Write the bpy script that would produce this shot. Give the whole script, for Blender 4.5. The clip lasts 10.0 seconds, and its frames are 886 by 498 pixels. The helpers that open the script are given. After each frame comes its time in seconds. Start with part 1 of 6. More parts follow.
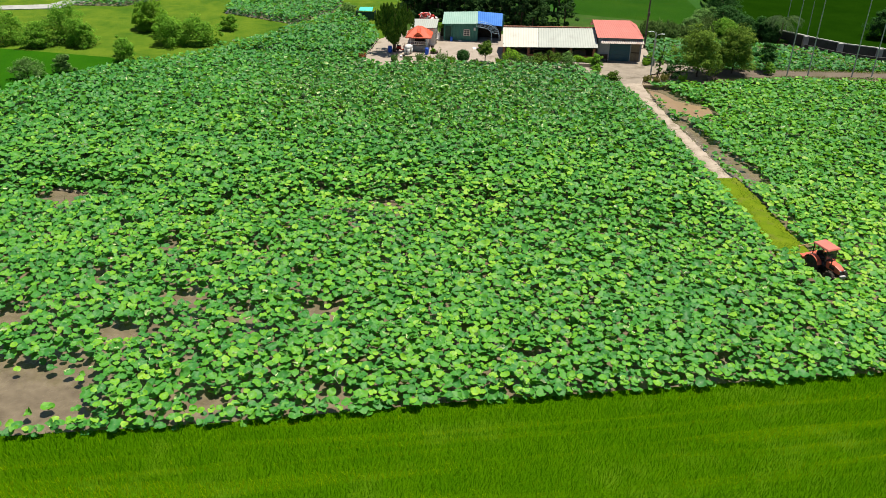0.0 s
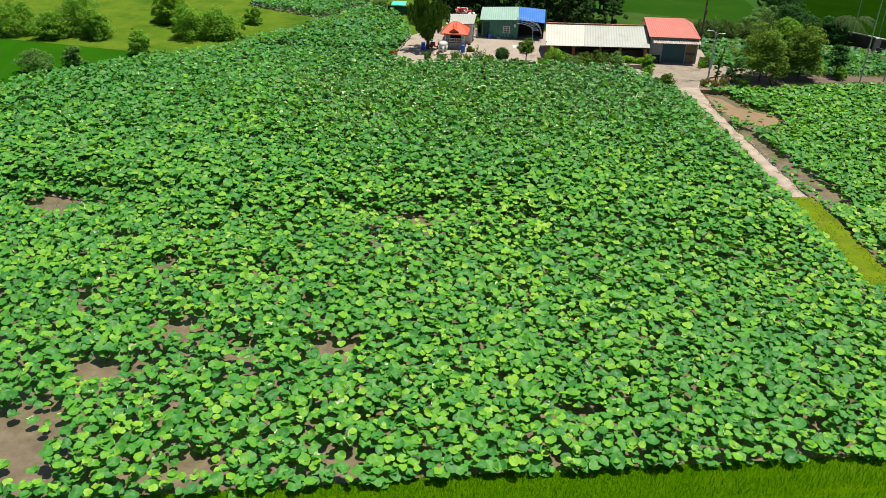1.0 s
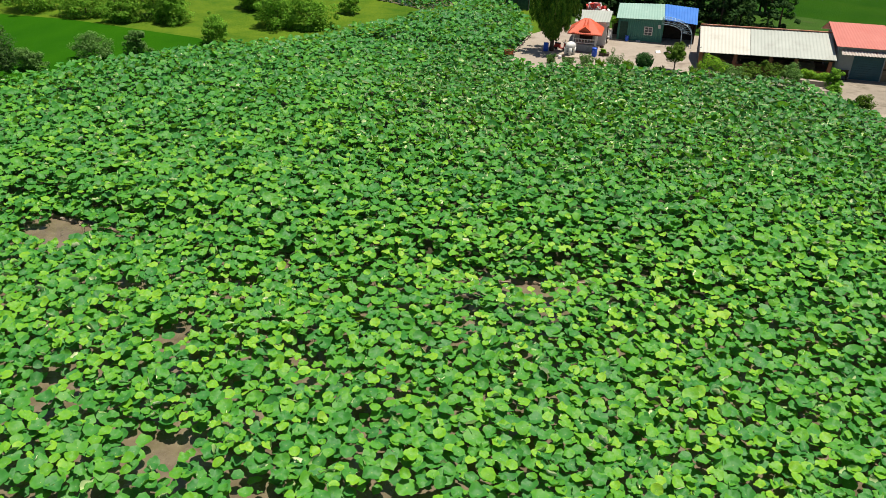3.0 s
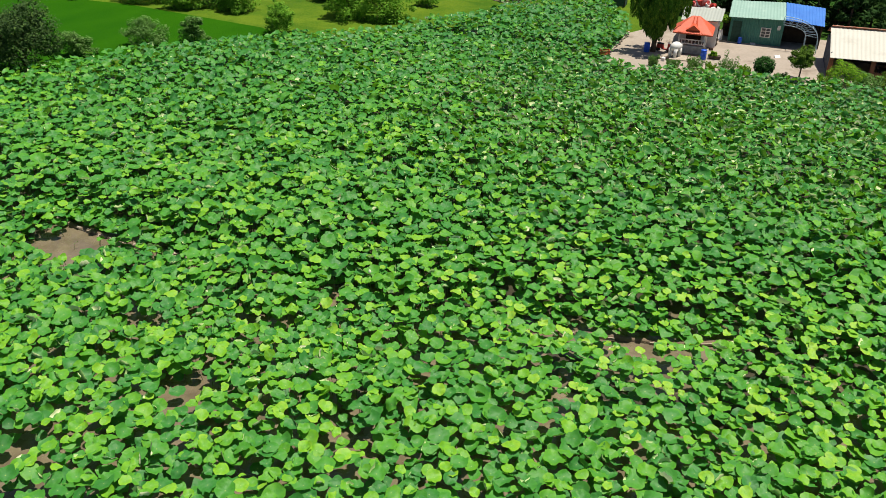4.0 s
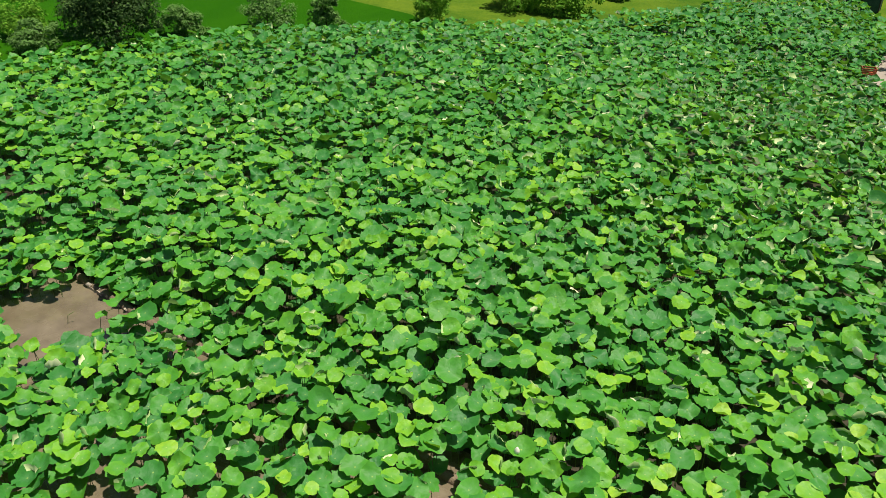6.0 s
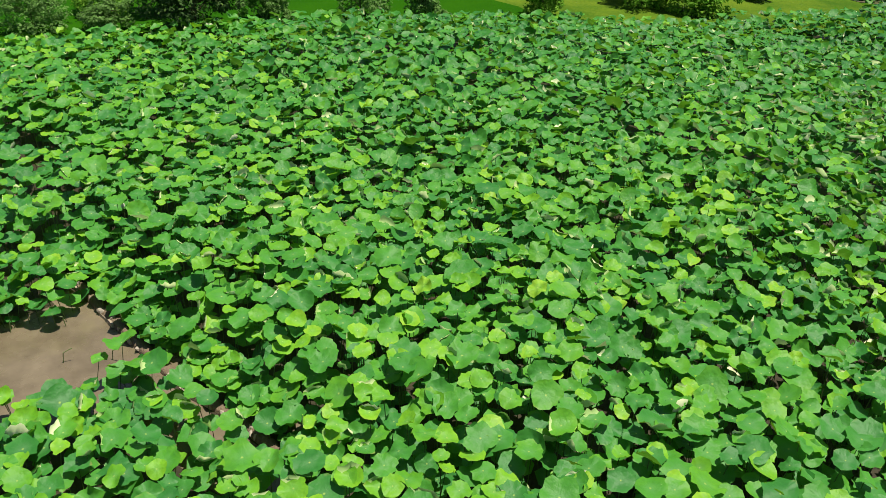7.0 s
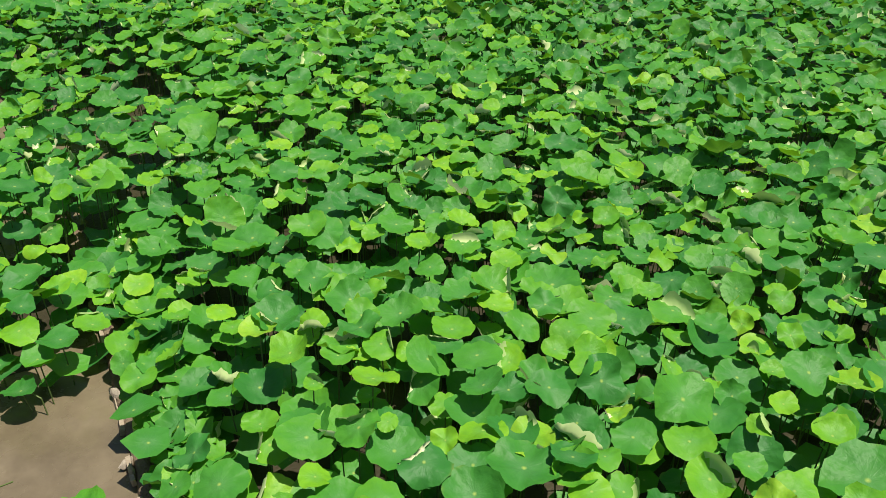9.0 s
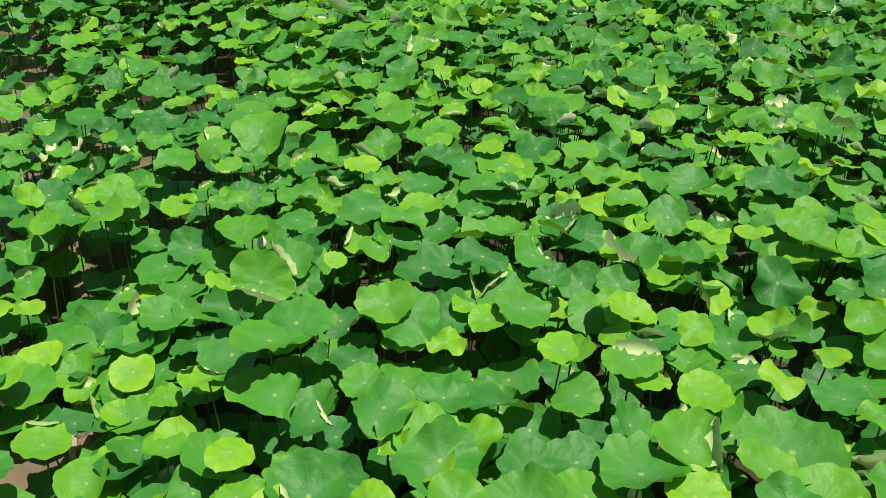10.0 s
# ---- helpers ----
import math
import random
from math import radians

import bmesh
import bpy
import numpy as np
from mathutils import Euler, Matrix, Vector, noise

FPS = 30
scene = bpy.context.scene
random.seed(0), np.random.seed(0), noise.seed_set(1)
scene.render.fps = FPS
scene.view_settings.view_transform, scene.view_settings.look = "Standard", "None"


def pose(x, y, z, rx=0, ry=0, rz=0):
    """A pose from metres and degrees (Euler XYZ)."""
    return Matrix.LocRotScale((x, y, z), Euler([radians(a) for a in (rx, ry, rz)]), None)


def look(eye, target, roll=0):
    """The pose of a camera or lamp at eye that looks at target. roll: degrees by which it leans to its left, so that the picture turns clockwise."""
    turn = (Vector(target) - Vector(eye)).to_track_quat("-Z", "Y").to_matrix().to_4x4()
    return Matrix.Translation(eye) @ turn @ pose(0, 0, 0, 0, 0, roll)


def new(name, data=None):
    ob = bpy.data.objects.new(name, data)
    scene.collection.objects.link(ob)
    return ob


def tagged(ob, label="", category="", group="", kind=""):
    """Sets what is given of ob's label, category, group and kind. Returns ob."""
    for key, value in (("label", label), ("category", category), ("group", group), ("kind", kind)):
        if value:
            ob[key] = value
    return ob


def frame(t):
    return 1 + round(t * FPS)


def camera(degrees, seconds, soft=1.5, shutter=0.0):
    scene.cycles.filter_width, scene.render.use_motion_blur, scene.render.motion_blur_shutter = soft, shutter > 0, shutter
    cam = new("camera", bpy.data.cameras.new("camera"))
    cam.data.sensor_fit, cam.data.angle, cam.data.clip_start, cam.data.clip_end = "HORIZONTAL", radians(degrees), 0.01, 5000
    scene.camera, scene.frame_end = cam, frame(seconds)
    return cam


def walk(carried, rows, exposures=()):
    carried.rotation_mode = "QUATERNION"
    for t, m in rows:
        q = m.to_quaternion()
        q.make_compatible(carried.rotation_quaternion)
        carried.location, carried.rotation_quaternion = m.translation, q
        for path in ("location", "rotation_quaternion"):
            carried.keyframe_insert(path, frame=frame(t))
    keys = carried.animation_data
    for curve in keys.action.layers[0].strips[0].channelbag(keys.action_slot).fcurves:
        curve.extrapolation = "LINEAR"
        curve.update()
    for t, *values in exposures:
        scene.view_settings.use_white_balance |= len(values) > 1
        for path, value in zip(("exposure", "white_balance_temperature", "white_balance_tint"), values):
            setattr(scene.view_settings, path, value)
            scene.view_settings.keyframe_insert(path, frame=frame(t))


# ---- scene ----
cam = camera(57.0, 10.0, soft=0.8)
PATH = [
    (0, (0.108, 2.039, 32.280), (-0.030, 4.147, 31.142), 1.2),
    (0.5, (-0.329, 6.253, 30.998), (-0.508, 8.358, 29.858), 1.4),
    (1, (-0.847, 10.687, 29.773), (-1.073, 12.786, 28.631), 1.4),
    (1.5, (-1.548, 15.238, 28.559), (-1.822, 17.329, 27.414), 1.6),
    (2, (-2.381, 19.820, 27.319), (-2.719, 21.901, 26.173), 1.7),
    (2.5, (-3.328, 24.474, 25.991), (-3.745, 26.540, 24.842), 1.8),
    (2.7, (-3.779, 26.300, 25.516), (-4.232, 28.360, 24.368), 1.7),
    (3.8, (-7.291, 36.186, 21.913), (-7.946, 38.194, 20.773), 2.0),
    (4, (-7.878, 37.913, 21.466), (-8.573, 39.906, 20.322), 1.9),
    (4.5, (-9.643, 42.197, 20.150), (-10.433, 44.153, 19.006), 1.9),
    (5, (-11.634, 46.298, 18.937), (-12.515, 48.214, 17.790), 2.0),
    (5.5, (-13.846, 50.272, 17.640), (-14.818, 52.142, 16.492), 2.0),
    (5.7, (-14.696, 51.743, 17.184), (-15.707, 53.591, 16.032), 2.1),
    (6.8, (-19.348, 58.506, 14.261), (-20.590, 60.212, 13.116), 2.7),
    (7, (-20.236, 59.549, 13.781), (-21.520, 61.220, 12.632), 2.8),
    (7.5, (-22.459, 61.975, 12.533), (-23.855, 63.551, 11.378), 3.0),
    (8, (-24.750, 64.132, 11.276), (-26.251, 65.599, 10.114), 3.1),
    (8.5, (-27.014, 66.024, 10.032), (-28.619, 67.372, 8.861), 3.1),
    (9, (-29.354, 67.663, 8.815), (-31.050, 68.881, 7.631), 3.1),
    (9.5, (-31.664, 68.992, 7.800), (-33.437, 70.075, 6.599), 3.1),
    (10, (-34.026, 70.252, 7.190), (-35.870, 71.183, 5.970), 2.5),
]
walk(cam, [(t, look(e, a, r)) for t, e, a, r in PATH],
     [(0, 0.55), (1, 0.50), (2, 0.46), (4, 0.44), (5.5, 0.44), (7, 0.50), (8.5, 0.48), (10, 0.44)])

# ---------------------------------------------------------------- world, sun
world = bpy.data.worlds.new("world")
scene.world = world
world.use_nodes = True
wn = world.node_tree
sky = wn.nodes.new("ShaderNodeTexSky")
sky.sky_type = "NISHITA"
sky.sun_disc = False
sky.sun_elevation = radians(76)
sky.sun_rotation = radians(57)
sky.air_density, sky.dust_density, sky.ozone_density = 1.0, 1.0, 1.0
wn.nodes["Background"].inputs["Strength"].default_value = 0.055
wn.links.new(sky.outputs[0], wn.nodes["Background"].inputs["Color"])
sun = new("sun", bpy.data.lights.new("sun", "SUN"))
sun.data.energy, sun.data.angle, sun.data.color = 5.0, radians(0.6), (1.0, 0.94, 0.82)
sun.matrix_world = look((0.20, 0.13, 0.97), (0, 0, 0))

# ---------------------------------------------------------------- materials
def nodes_of(name, rough=0.8, spec=0.3, metal=0.0):
    m = bpy.data.materials.new(name)
    m.use_nodes = True
    nt = m.node_tree
    b = nt.nodes["Principled BSDF"]
    b.inputs["Roughness"].default_value = rough
    b.inputs["Specular IOR Level"].default_value = spec
    b.inputs["Metallic"].default_value = metal
    return m, nt, b


def ramp_of(nt, fac, stops):
    r = nt.nodes.new("ShaderNodeValToRGB")
    e = r.color_ramp.elements
    while len(e) < len(stops):
        e.new(0.5)
    for el, (p, c) in zip(e, stops):
        el.position, el.color = p, (*c, 1)
    nt.links.new(fac, r.inputs[0])
    return r.outputs[0]


def noise_of(nt, scale, detail=4, rough=0.6, coord="Object", stretch=(1, 1, 1), turn=0):
    tc = nt.nodes.new("ShaderNodeTexCoord")
    mp = nt.nodes.new("ShaderNodeMapping")
    mp.inputs["Scale"].default_value = stretch
    if turn:
        mp.vector_type = "TEXTURE"
        mp.inputs["Rotation"].default_value = (0, 0, radians(turn))
        mp.inputs["Scale"].default_value = tuple(1 / v for v in stretch)
    n = nt.nodes.new("ShaderNodeTexNoise")
    n.inputs["Scale"].default_value, n.inputs["Detail"].default_value, n.inputs["Roughness"].default_value = scale, detail, rough
    nt.links.new(nt.nodes.new("ShaderNodeNewGeometry").outputs["Position"] if coord == "Position" else tc.outputs[coord], mp.inputs[0])
    nt.links.new(mp.outputs[0], n.inputs["Vector"])
    return n.outputs[0]


def mixed(nt, fac, a, b, mode="MIX"):
    x = nt.nodes.new("ShaderNodeMix")
    x.data_type, x.blend_type = "RGBA", mode
    for sock, v in ((x.inputs[0], fac), (x.inputs[6], a), (x.inputs[7], b)):
        if isinstance(v, (int, float)):
            sock.default_value = v
        elif isinstance(v, tuple):
            sock.default_value = (*v, 1)
        else:
            nt.links.new(v, sock)
    return x.outputs[2]


def math_of(nt, op, a, b=None, clamp=False):
    x = nt.nodes.new("ShaderNodeMath")
    x.operation, x.use_clamp = op, clamp
    for sock, v in zip(x.inputs, (a, b)):
        if v is None:
            continue
        if isinstance(v, (int, float)):
            sock.default_value = v
        else:
            nt.links.new(v, sock)
    return x.outputs[0]


def bumped(nt, b, height, strength=0.3, dist=0.02):
    x = nt.nodes.new("ShaderNodeBump")
    x.inputs["Strength"].default_value, x.inputs["Distance"].default_value = strength, dist
    nt.links.new(height, x.inputs["Height"])
    nt.links.new(x.outputs[0], b.inputs["Normal"])


def surface(name, dark, light, scale=2.0, fine=25.0, rough=0.8, spec=0.3, metal=0.0, bump=0.3, dist=0.01, stretch=(1, 1, 1), dirt=None, dirt_scale=0.6, dirt_amount=0.5):
    """A plain surface: two tones in a broad noise, a fine grain, and stains of a third tone."""
    m, nt, b = nodes_of(name, rough, spec, metal)
    broad = noise_of(nt, scale, 5, stretch=stretch)
    grain = noise_of(nt, fine, 3, stretch=stretch)
    c = ramp_of(nt, broad, [(0.3, dark), (0.7, light)])
    c = mixed(nt, 0.35, c, ramp_of(nt, grain, [(0.3, dark), (0.7, light)]))
    if dirt:
        f = noise_of(nt, dirt_scale, 6, 0.7)
        c = mixed(nt, ramp_of(nt, f, [(0.52, (0, 0, 0)), (0.68, (dirt_amount,) * 3)]), c, dirt)
    nt.links.new(c, b.inputs["Base Color"])
    bumped(nt, b, grain, bump, dist)
    return m


def leafy(name, stops, trans=0.35, rough=0.5, patch=None, patch_scale=0.05, spec=0.3, patch_from=0.42, patch_width=0.2, patch_detail=5, stretch=(1, 1, 1), turn=0):
    """Foliage: each leaf takes its own tone, and lets light through."""
    m, nt, b = nodes_of(name, rough, spec)
    rnd = nt.nodes.new("ShaderNodeNewGeometry").outputs["Random Per Island"]
    c = ramp_of(nt, rnd, stops)
    if patch:
        c = mixed(nt, ramp_of(nt, noise_of(nt, patch_scale, patch_detail, 0.7, stretch=stretch, turn=turn), [(patch_from, (0, 0, 0)), (patch_from + patch_width, (0.7, 0.7, 0.7))]), c, patch)
    nt.links.new(c, b.inputs["Base Color"])
    t = nt.nodes.new("ShaderNodeBsdfTranslucent")
    nt.links.new(c, t.inputs["Color"])
    mx = nt.nodes.new("ShaderNodeMixShader")
    mx.inputs[0].default_value = trans
    nt.links.new(b.outputs[0], mx.inputs[1])
    nt.links.new(t.outputs[0], mx.inputs[2])
    nt.links.new(mx.outputs[0], nt.nodes["Material Output"].inputs["Surface"])
    return m


def lotus_leaf_mat(name):
    """Round leaf: tone given per leaf, dark blue-green to yellow-green, faint radial veins, a pale navel, a painted
    waxy sheen at the middle, browned rims on some.
    """
    m, nt, b = nodes_of(name, 0.5, 0.30)
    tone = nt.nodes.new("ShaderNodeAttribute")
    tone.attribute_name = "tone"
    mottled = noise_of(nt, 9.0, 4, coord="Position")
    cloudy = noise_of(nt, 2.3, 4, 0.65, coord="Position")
    leaf_tint = math_of(nt, "ADD", tone.outputs["Fac"], math_of(nt, "MULTIPLY", math_of(nt, "SUBTRACT", cloudy, 0.5), 0.30))
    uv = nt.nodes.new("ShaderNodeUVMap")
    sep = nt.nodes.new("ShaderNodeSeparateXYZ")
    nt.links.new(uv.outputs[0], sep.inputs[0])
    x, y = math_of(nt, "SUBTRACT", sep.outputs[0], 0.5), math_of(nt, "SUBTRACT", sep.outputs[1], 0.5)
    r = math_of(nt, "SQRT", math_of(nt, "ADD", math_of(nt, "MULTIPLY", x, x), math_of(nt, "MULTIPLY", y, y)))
    leaf_tint = math_of(nt, "ADD", leaf_tint, math_of(nt, "MULTIPLY", math_of(nt, "SUBTRACT", r, 0.25), 0.22), True)
    base = ramp_of(nt, leaf_tint, [(0.0, (0.020, 0.118, 0.030)), (0.28, (0.038, 0.200, 0.031)), (0.52, (0.074, 0.285, 0.027)), (0.72, (0.130, 0.365, 0.019)), (0.88, (0.195, 0.445, 0.018)), (1.0, (0.31, 0.52, 0.04))])
    base = mixed(nt, ramp_of(nt, mottled, [(0.42, (0, 0, 0)), (0.75, (0.3, 0.3, 0.3))]), base, (0.05, 0.235, 0.045))
    ang = math_of(nt, "ARCTAN2", y, x)
    vein = math_of(nt, "POWER", math_of(nt, "ABSOLUTE", math_of(nt, "COSINE", math_of(nt, "MULTIPLY", ang, 10.0))), 24.0)
    vein = math_of(nt, "MULTIPLY", vein, math_of(nt, "SUBTRACT", 0.42, r, True), True)
    base = mixed(nt, math_of(nt, "MULTIPLY", vein, 0.22), base, (0.20, 0.42, 0.12))
    navel = math_of(nt, "SUBTRACT", 1.0, math_of(nt, "MULTIPLY", r, 24.0), True)
    base = mixed(nt, math_of(nt, "MULTIPLY", navel, 0.9, True), base, (0.50, 0.62, 0.10))
    # paler towards the middle: the sky's sheen mixed into the base colour
    centre_sheen = math_of(nt, "SUBTRACT", 1.0, math_of(nt, "MULTIPLY", r, 3.6), True)
    base = mixed(nt, math_of(nt, "MULTIPLY", centre_sheen, 0.20), base, (0.24, 0.48, 0.20))
    rim = math_of(nt, "MULTIPLY", math_of(nt, "SUBTRACT", r, 0.445, True), 14.0, True)
    dry = ramp_of(nt, noise_of(nt, 3.1, 3, coord="Position"), [(0.52, (0, 0, 0)), (0.68, (1, 1, 1))])
    base = mixed(nt, math_of(nt, "MULTIPLY", math_of(nt, "MULTIPLY", rim, dry), 0.55), base, (0.34, 0.33, 0.09))
    nt.links.new(base, b.inputs["Base Color"])
    swell = noise_of(nt, 3.2, 2, coord="Position")
    bumped(nt, b, math_of(nt, "ADD", math_of(nt, "ADD", mottled, math_of(nt, "MULTIPLY", vein, 0.3)), math_of(nt, "MULTIPLY", swell, 2.5)), 0.5, 0.03)
    t = nt.nodes.new("ShaderNodeBsdfTranslucent")
    nt.links.new(mixed(nt, 0.5, base, (0.24, 0.50, 0.006)), t.inputs["Color"])
    mx = nt.nodes.new("ShaderNodeMixShader")
    mx.inputs[0].default_value = 0.3
    nt.links.new(b.outputs[0], mx.inputs[1])
    nt.links.new(t.outputs[0], mx.inputs[2])
    nt.links.new(mx.outputs[0], nt.nodes["Material Output"].inputs["Surface"])
    return m


M_LEAF = lotus_leaf_mat("lotus_leaf")
M_UNDER = leafy("lotus_leaf_underside", [(0.0, (0.26, 0.44, 0.11)), (0.4, (0.45, 0.58, 0.24)), (0.7, (0.57, 0.68, 0.30)), (1.0, (0.78, 0.80, 0.50))], 0.25, 0.7)
M_STEM = leafy("lotus_stem", [(0.0, (0.05, 0.10, 0.02)), (1.0, (0.12, 0.16, 0.05))], 0.0, 0.6)
M_BUD = surface("lotus_petal", (0.62, 0.60, 0.46), (0.78, 0.76, 0.64), 8, 60, 0.6, bump=0.1)
M_RICE = leafy("rice_blade", [(0.0, (0.036, 0.138, 0.0004)), (0.5, (0.054, 0.176, 0.0004)), (0.88, (0.085, 0.222, 0.001)), (1.0, (0.28, 0.40, 0.003))], 0.5, 0.9, (0.38, 0.49, 0.002), 0.5, spec=0.0, patch_from=0.52, patch_width=0.06, patch_detail=3, stretch=(0.06, 1.8, 1), turn=12)
M_RICE_BED = surface("rice_bed", (0.034, 0.108, 0.0004), (0.056, 0.142, 0.0006), 0.5, 14, 1.0, 0.0, bump=0.8, dist=0.15, dirt=(0.12, 0.21, 0.01), dirt_scale=0.12)
M_PADDY = surface("young_paddy", (0.010, 0.066, 0.001), (0.024, 0.102, 0.0015), 0.25, 9, 0.95, 0.03, bump=0.8, dist=0.12, stretch=(1, 0.4, 1))
M_GRASS = surface("meadow_grass", (0.036, 0.098, 0.006), (0.115, 0.170, 0.012), 0.30, 3.5, 0.95, 0.05, bump=0.9, dist=0.14, dirt=(0.028, 0.085, 0.006), dirt_scale=0.10, dirt_amount=0.8)
M_TUFT = leafy("meadow_tuft", [(0.0, (0.09, 0.17, 0.010)), (0.6, (0.13, 0.21, 0.014)), (1.0, (0.18, 0.25, 0.02))], 0.45, 0.8, (0.05, 0.14, 0.012), 0.13, spec=0.1)
M_VERGE_BLADE = leafy("verge_blade", [(0.0, (0.065, 0.150, 0.010)), (0.6, (0.100, 0.185, 0.012)), (1.0, (0.20, 0.235, 0.035))], 0.5, 0.9, (0.035, 0.125, 0.008), 0.28, spec=0.0, patch_from=0.45)
# base colour lowered to stand in for cloud shade on this paddy
M_PADDY_SHADED = surface("cloud_shaded_paddy", (0.0045, 0.021, 0.0006), (0.009, 0.032, 0.0012), 0.2, 8, 1.0, 0.0, bump=0.8, dist=0.12)
M_FARGRASS = surface("far_field", (0.012, 0.055, 0.004), (0.025, 0.085, 0.007), 0.03, 1.5, 0.95, 0.1, bump=0.6, dist=0.2)
M_DIRT = surface("dirt_track", (0.25, 0.205, 0.16), (0.44, 0.37, 0.30), 0.7, 12, 0.95, 0.2, bump=0.8, dist=0.04, dirt=(0.15, 0.125, 0.075), dirt_scale=0.8, dirt_amount=0.85)
# dirt colour darkened throughout for the trees' shadow on the lane
M_LANE = surface("dusty_shaded_lane", (0.085, 0.066, 0.05), (0.17, 0.135, 0.10), 0.4, 9, 0.95, 0.2, bump=0.6, dist=0.05, dirt=(0.09, 0.08, 0.04), dirt_scale=0.35, dirt_amount=0.7)
# near-black colour that stands in for shade under the lotus leaves
M_BED_SHADE = surface("pond_bed_shade", (0.022, 0.018, 0.010), (0.05, 0.042, 0.022), 1.2, 12, 0.5, 0.3, bump=0.5, dist=0.03)
M_SCRUB = surface("scrub_floor", (0.018, 0.055, 0.005), (0.042, 0.095, 0.010), 0.3, 4, 0.95, 0.1, bump=0.9, dist=0.12, dirt=(0.07, 0.05, 0.03), dirt_scale=0.2)
M_WEEDY = surface("weedy_rubble", (0.16, 0.12, 0.08), (0.30, 0.24, 0.17), 0.8, 9, 0.95, 0.1, bump=0.9, dist=0.08, dirt=(0.10, 0.14, 0.03), dirt_scale=0.7, dirt_amount=0.9)
M_VERGE = surface("mown_verge", (0.075, 0.140, 0.006), (0.15, 0.20, 0.012), 0.6, 8, 0.95, 0.0, bump=0.9, dist=0.08, dirt=(0.13, 0.11, 0.045), dirt_scale=0.7)
M_DRIVE = surface("drive_cement", (0.19, 0.16, 0.125), (0.30, 0.255, 0.205), 0.5, 7, 0.92, 0.2, bump=0.4, dist=0.02, dirt=(0.12, 0.10, 0.07), dirt_scale=0.6, dirt_amount=0.8)
M_PADDY_BACK = surface("back_rice", (0.010, 0.047, 0.002), (0.021, 0.070, 0.003), 0.12, 5, 0.95, 0.03, bump=0.8, dist=0.15, dirt=(0.03, 0.07, 0.004), dirt_scale=0.1, dirt_amount=0.6)
M_CONC = surface("yard_concrete", (0.24, 0.20, 0.16), (0.38, 0.325, 0.275), 0.35, 5, 0.9, 0.25, bump=0.3, dist=0.01, dirt=(0.16, 0.125, 0.09), dirt_scale=0.35, dirt_amount=0.8)
M_CEMENT = surface("grey_cement", (0.24, 0.24, 0.23), (0.40, 0.40, 0.38), 1.0, 14, 0.9, 0.25, bump=0.4, dirt=(0.12, 0.12, 0.10), dirt_scale=0.9)
M_CANAL = surface("dark_canal_concrete", (0.035, 0.036, 0.034), (0.085, 0.085, 0.078), 0.6, 10, 0.9, 0.2, bump=0.3, dirt=(0.03, 0.045, 0.02), dirt_scale=0.7)
M_BUND = surface("mud_bund", (0.10, 0.07, 0.045), (0.20, 0.15, 0.10), 1.5, 14, 0.85, 0.3, bump=0.8, dist=0.06)
M_STONE = surface("bund_stone", (0.26, 0.22, 0.17), (0.42, 0.36, 0.29), 3, 25, 0.85, 0.3, bump=0.5)

M_BOARD = surface("weathered_pale_board", (0.22, 0.17, 0.12), (0.42, 0.36, 0.28), 3, 30, 0.9, 0.2, bump=0.4, dirt=(0.14, 0.10, 0.06), dirt_scale=2.2, dirt_amount=0.9)


def mud_water(name):
    m, nt, b = nodes_of(name, 0.22, 0.45)
    c = ramp_of(nt, noise_of(nt, 0.7, 6, 0.65), [(0.35, (0.105, 0.082, 0.052)), (0.6, (0.165, 0.132, 0.086)), (0.8, (0.215, 0.175, 0.118))])
    c = mixed(nt, ramp_of(nt, noise_of(nt, 5, 5, 0.7), [(0.55, (0, 0, 0)), (0.75, (0.5, 0.5, 0.5))]), c, (0.13, 0.10, 0.06))
    nt.links.new(c, b.inputs["Base Color"])
    nt.links.new(ramp_of(nt, noise_of(nt, 1.6, 4), [(0.35, (0.12,) * 3), (0.7, (0.4,) * 3)]), b.inputs["Roughness"])
    bumped(nt, b, noise_of(nt, 3.5, 3), 0.12, 0.03)
    return m


M_WATER = mud_water("muddy_water")
M_PUDDLE = surface("silty_puddle", (0.22, 0.145, 0.085), (0.30, 0.20, 0.12), 0.8, 6, 0.3, 0.45, bump=0.1, dist=0.02, dirt=(0.20, 0.16, 0.11), dirt_scale=0.5)
M_FENCE = surface("grey_green_fence", (0.16, 0.20, 0.19), (0.26, 0.31, 0.30), 1.0, 14, 0.7, 0.3, bump=0.2, dirt=(0.14, 0.10, 0.07), dirt_scale=1.5)
M_FOL_OLIVE = leafy("olive_foliage", [(0.0, (0.024, 0.056, 0.014)), (0.6, (0.046, 0.100, 0.022)), (0.9, (0.075, 0.14, 0.03)), (1.0, (0.12, 0.21, 0.04))], 0.3, 0.7, spec=0.15)
M_FOL_DARK = leafy("dark_foliage", [(0.0, (0.0187, 0.0676, 0.0156)), (0.6, (0.0374, 0.117, 0.0234)), (1.0, (0.0645, 0.1625, 0.0351))], 0.4, 0.8, spec=0.10)
M_FOL_WOODS = leafy("woodland_foliage", [(0.0, (0.012, 0.040, 0.010)), (0.6, (0.026, 0.072, 0.014)), (1.0, (0.050, 0.105, 0.022))], 0.3, 0.8, spec=0.10)
M_FOL_MID = leafy("shrub_foliage", [(0.0, (0.1005, 0.2541, 0.0211)), (0.6, (0.1607, 0.3513, 0.0316)), (1.0, (0.2545, 0.4634, 0.0491))], 0.5, 0.8, spec=0.10)
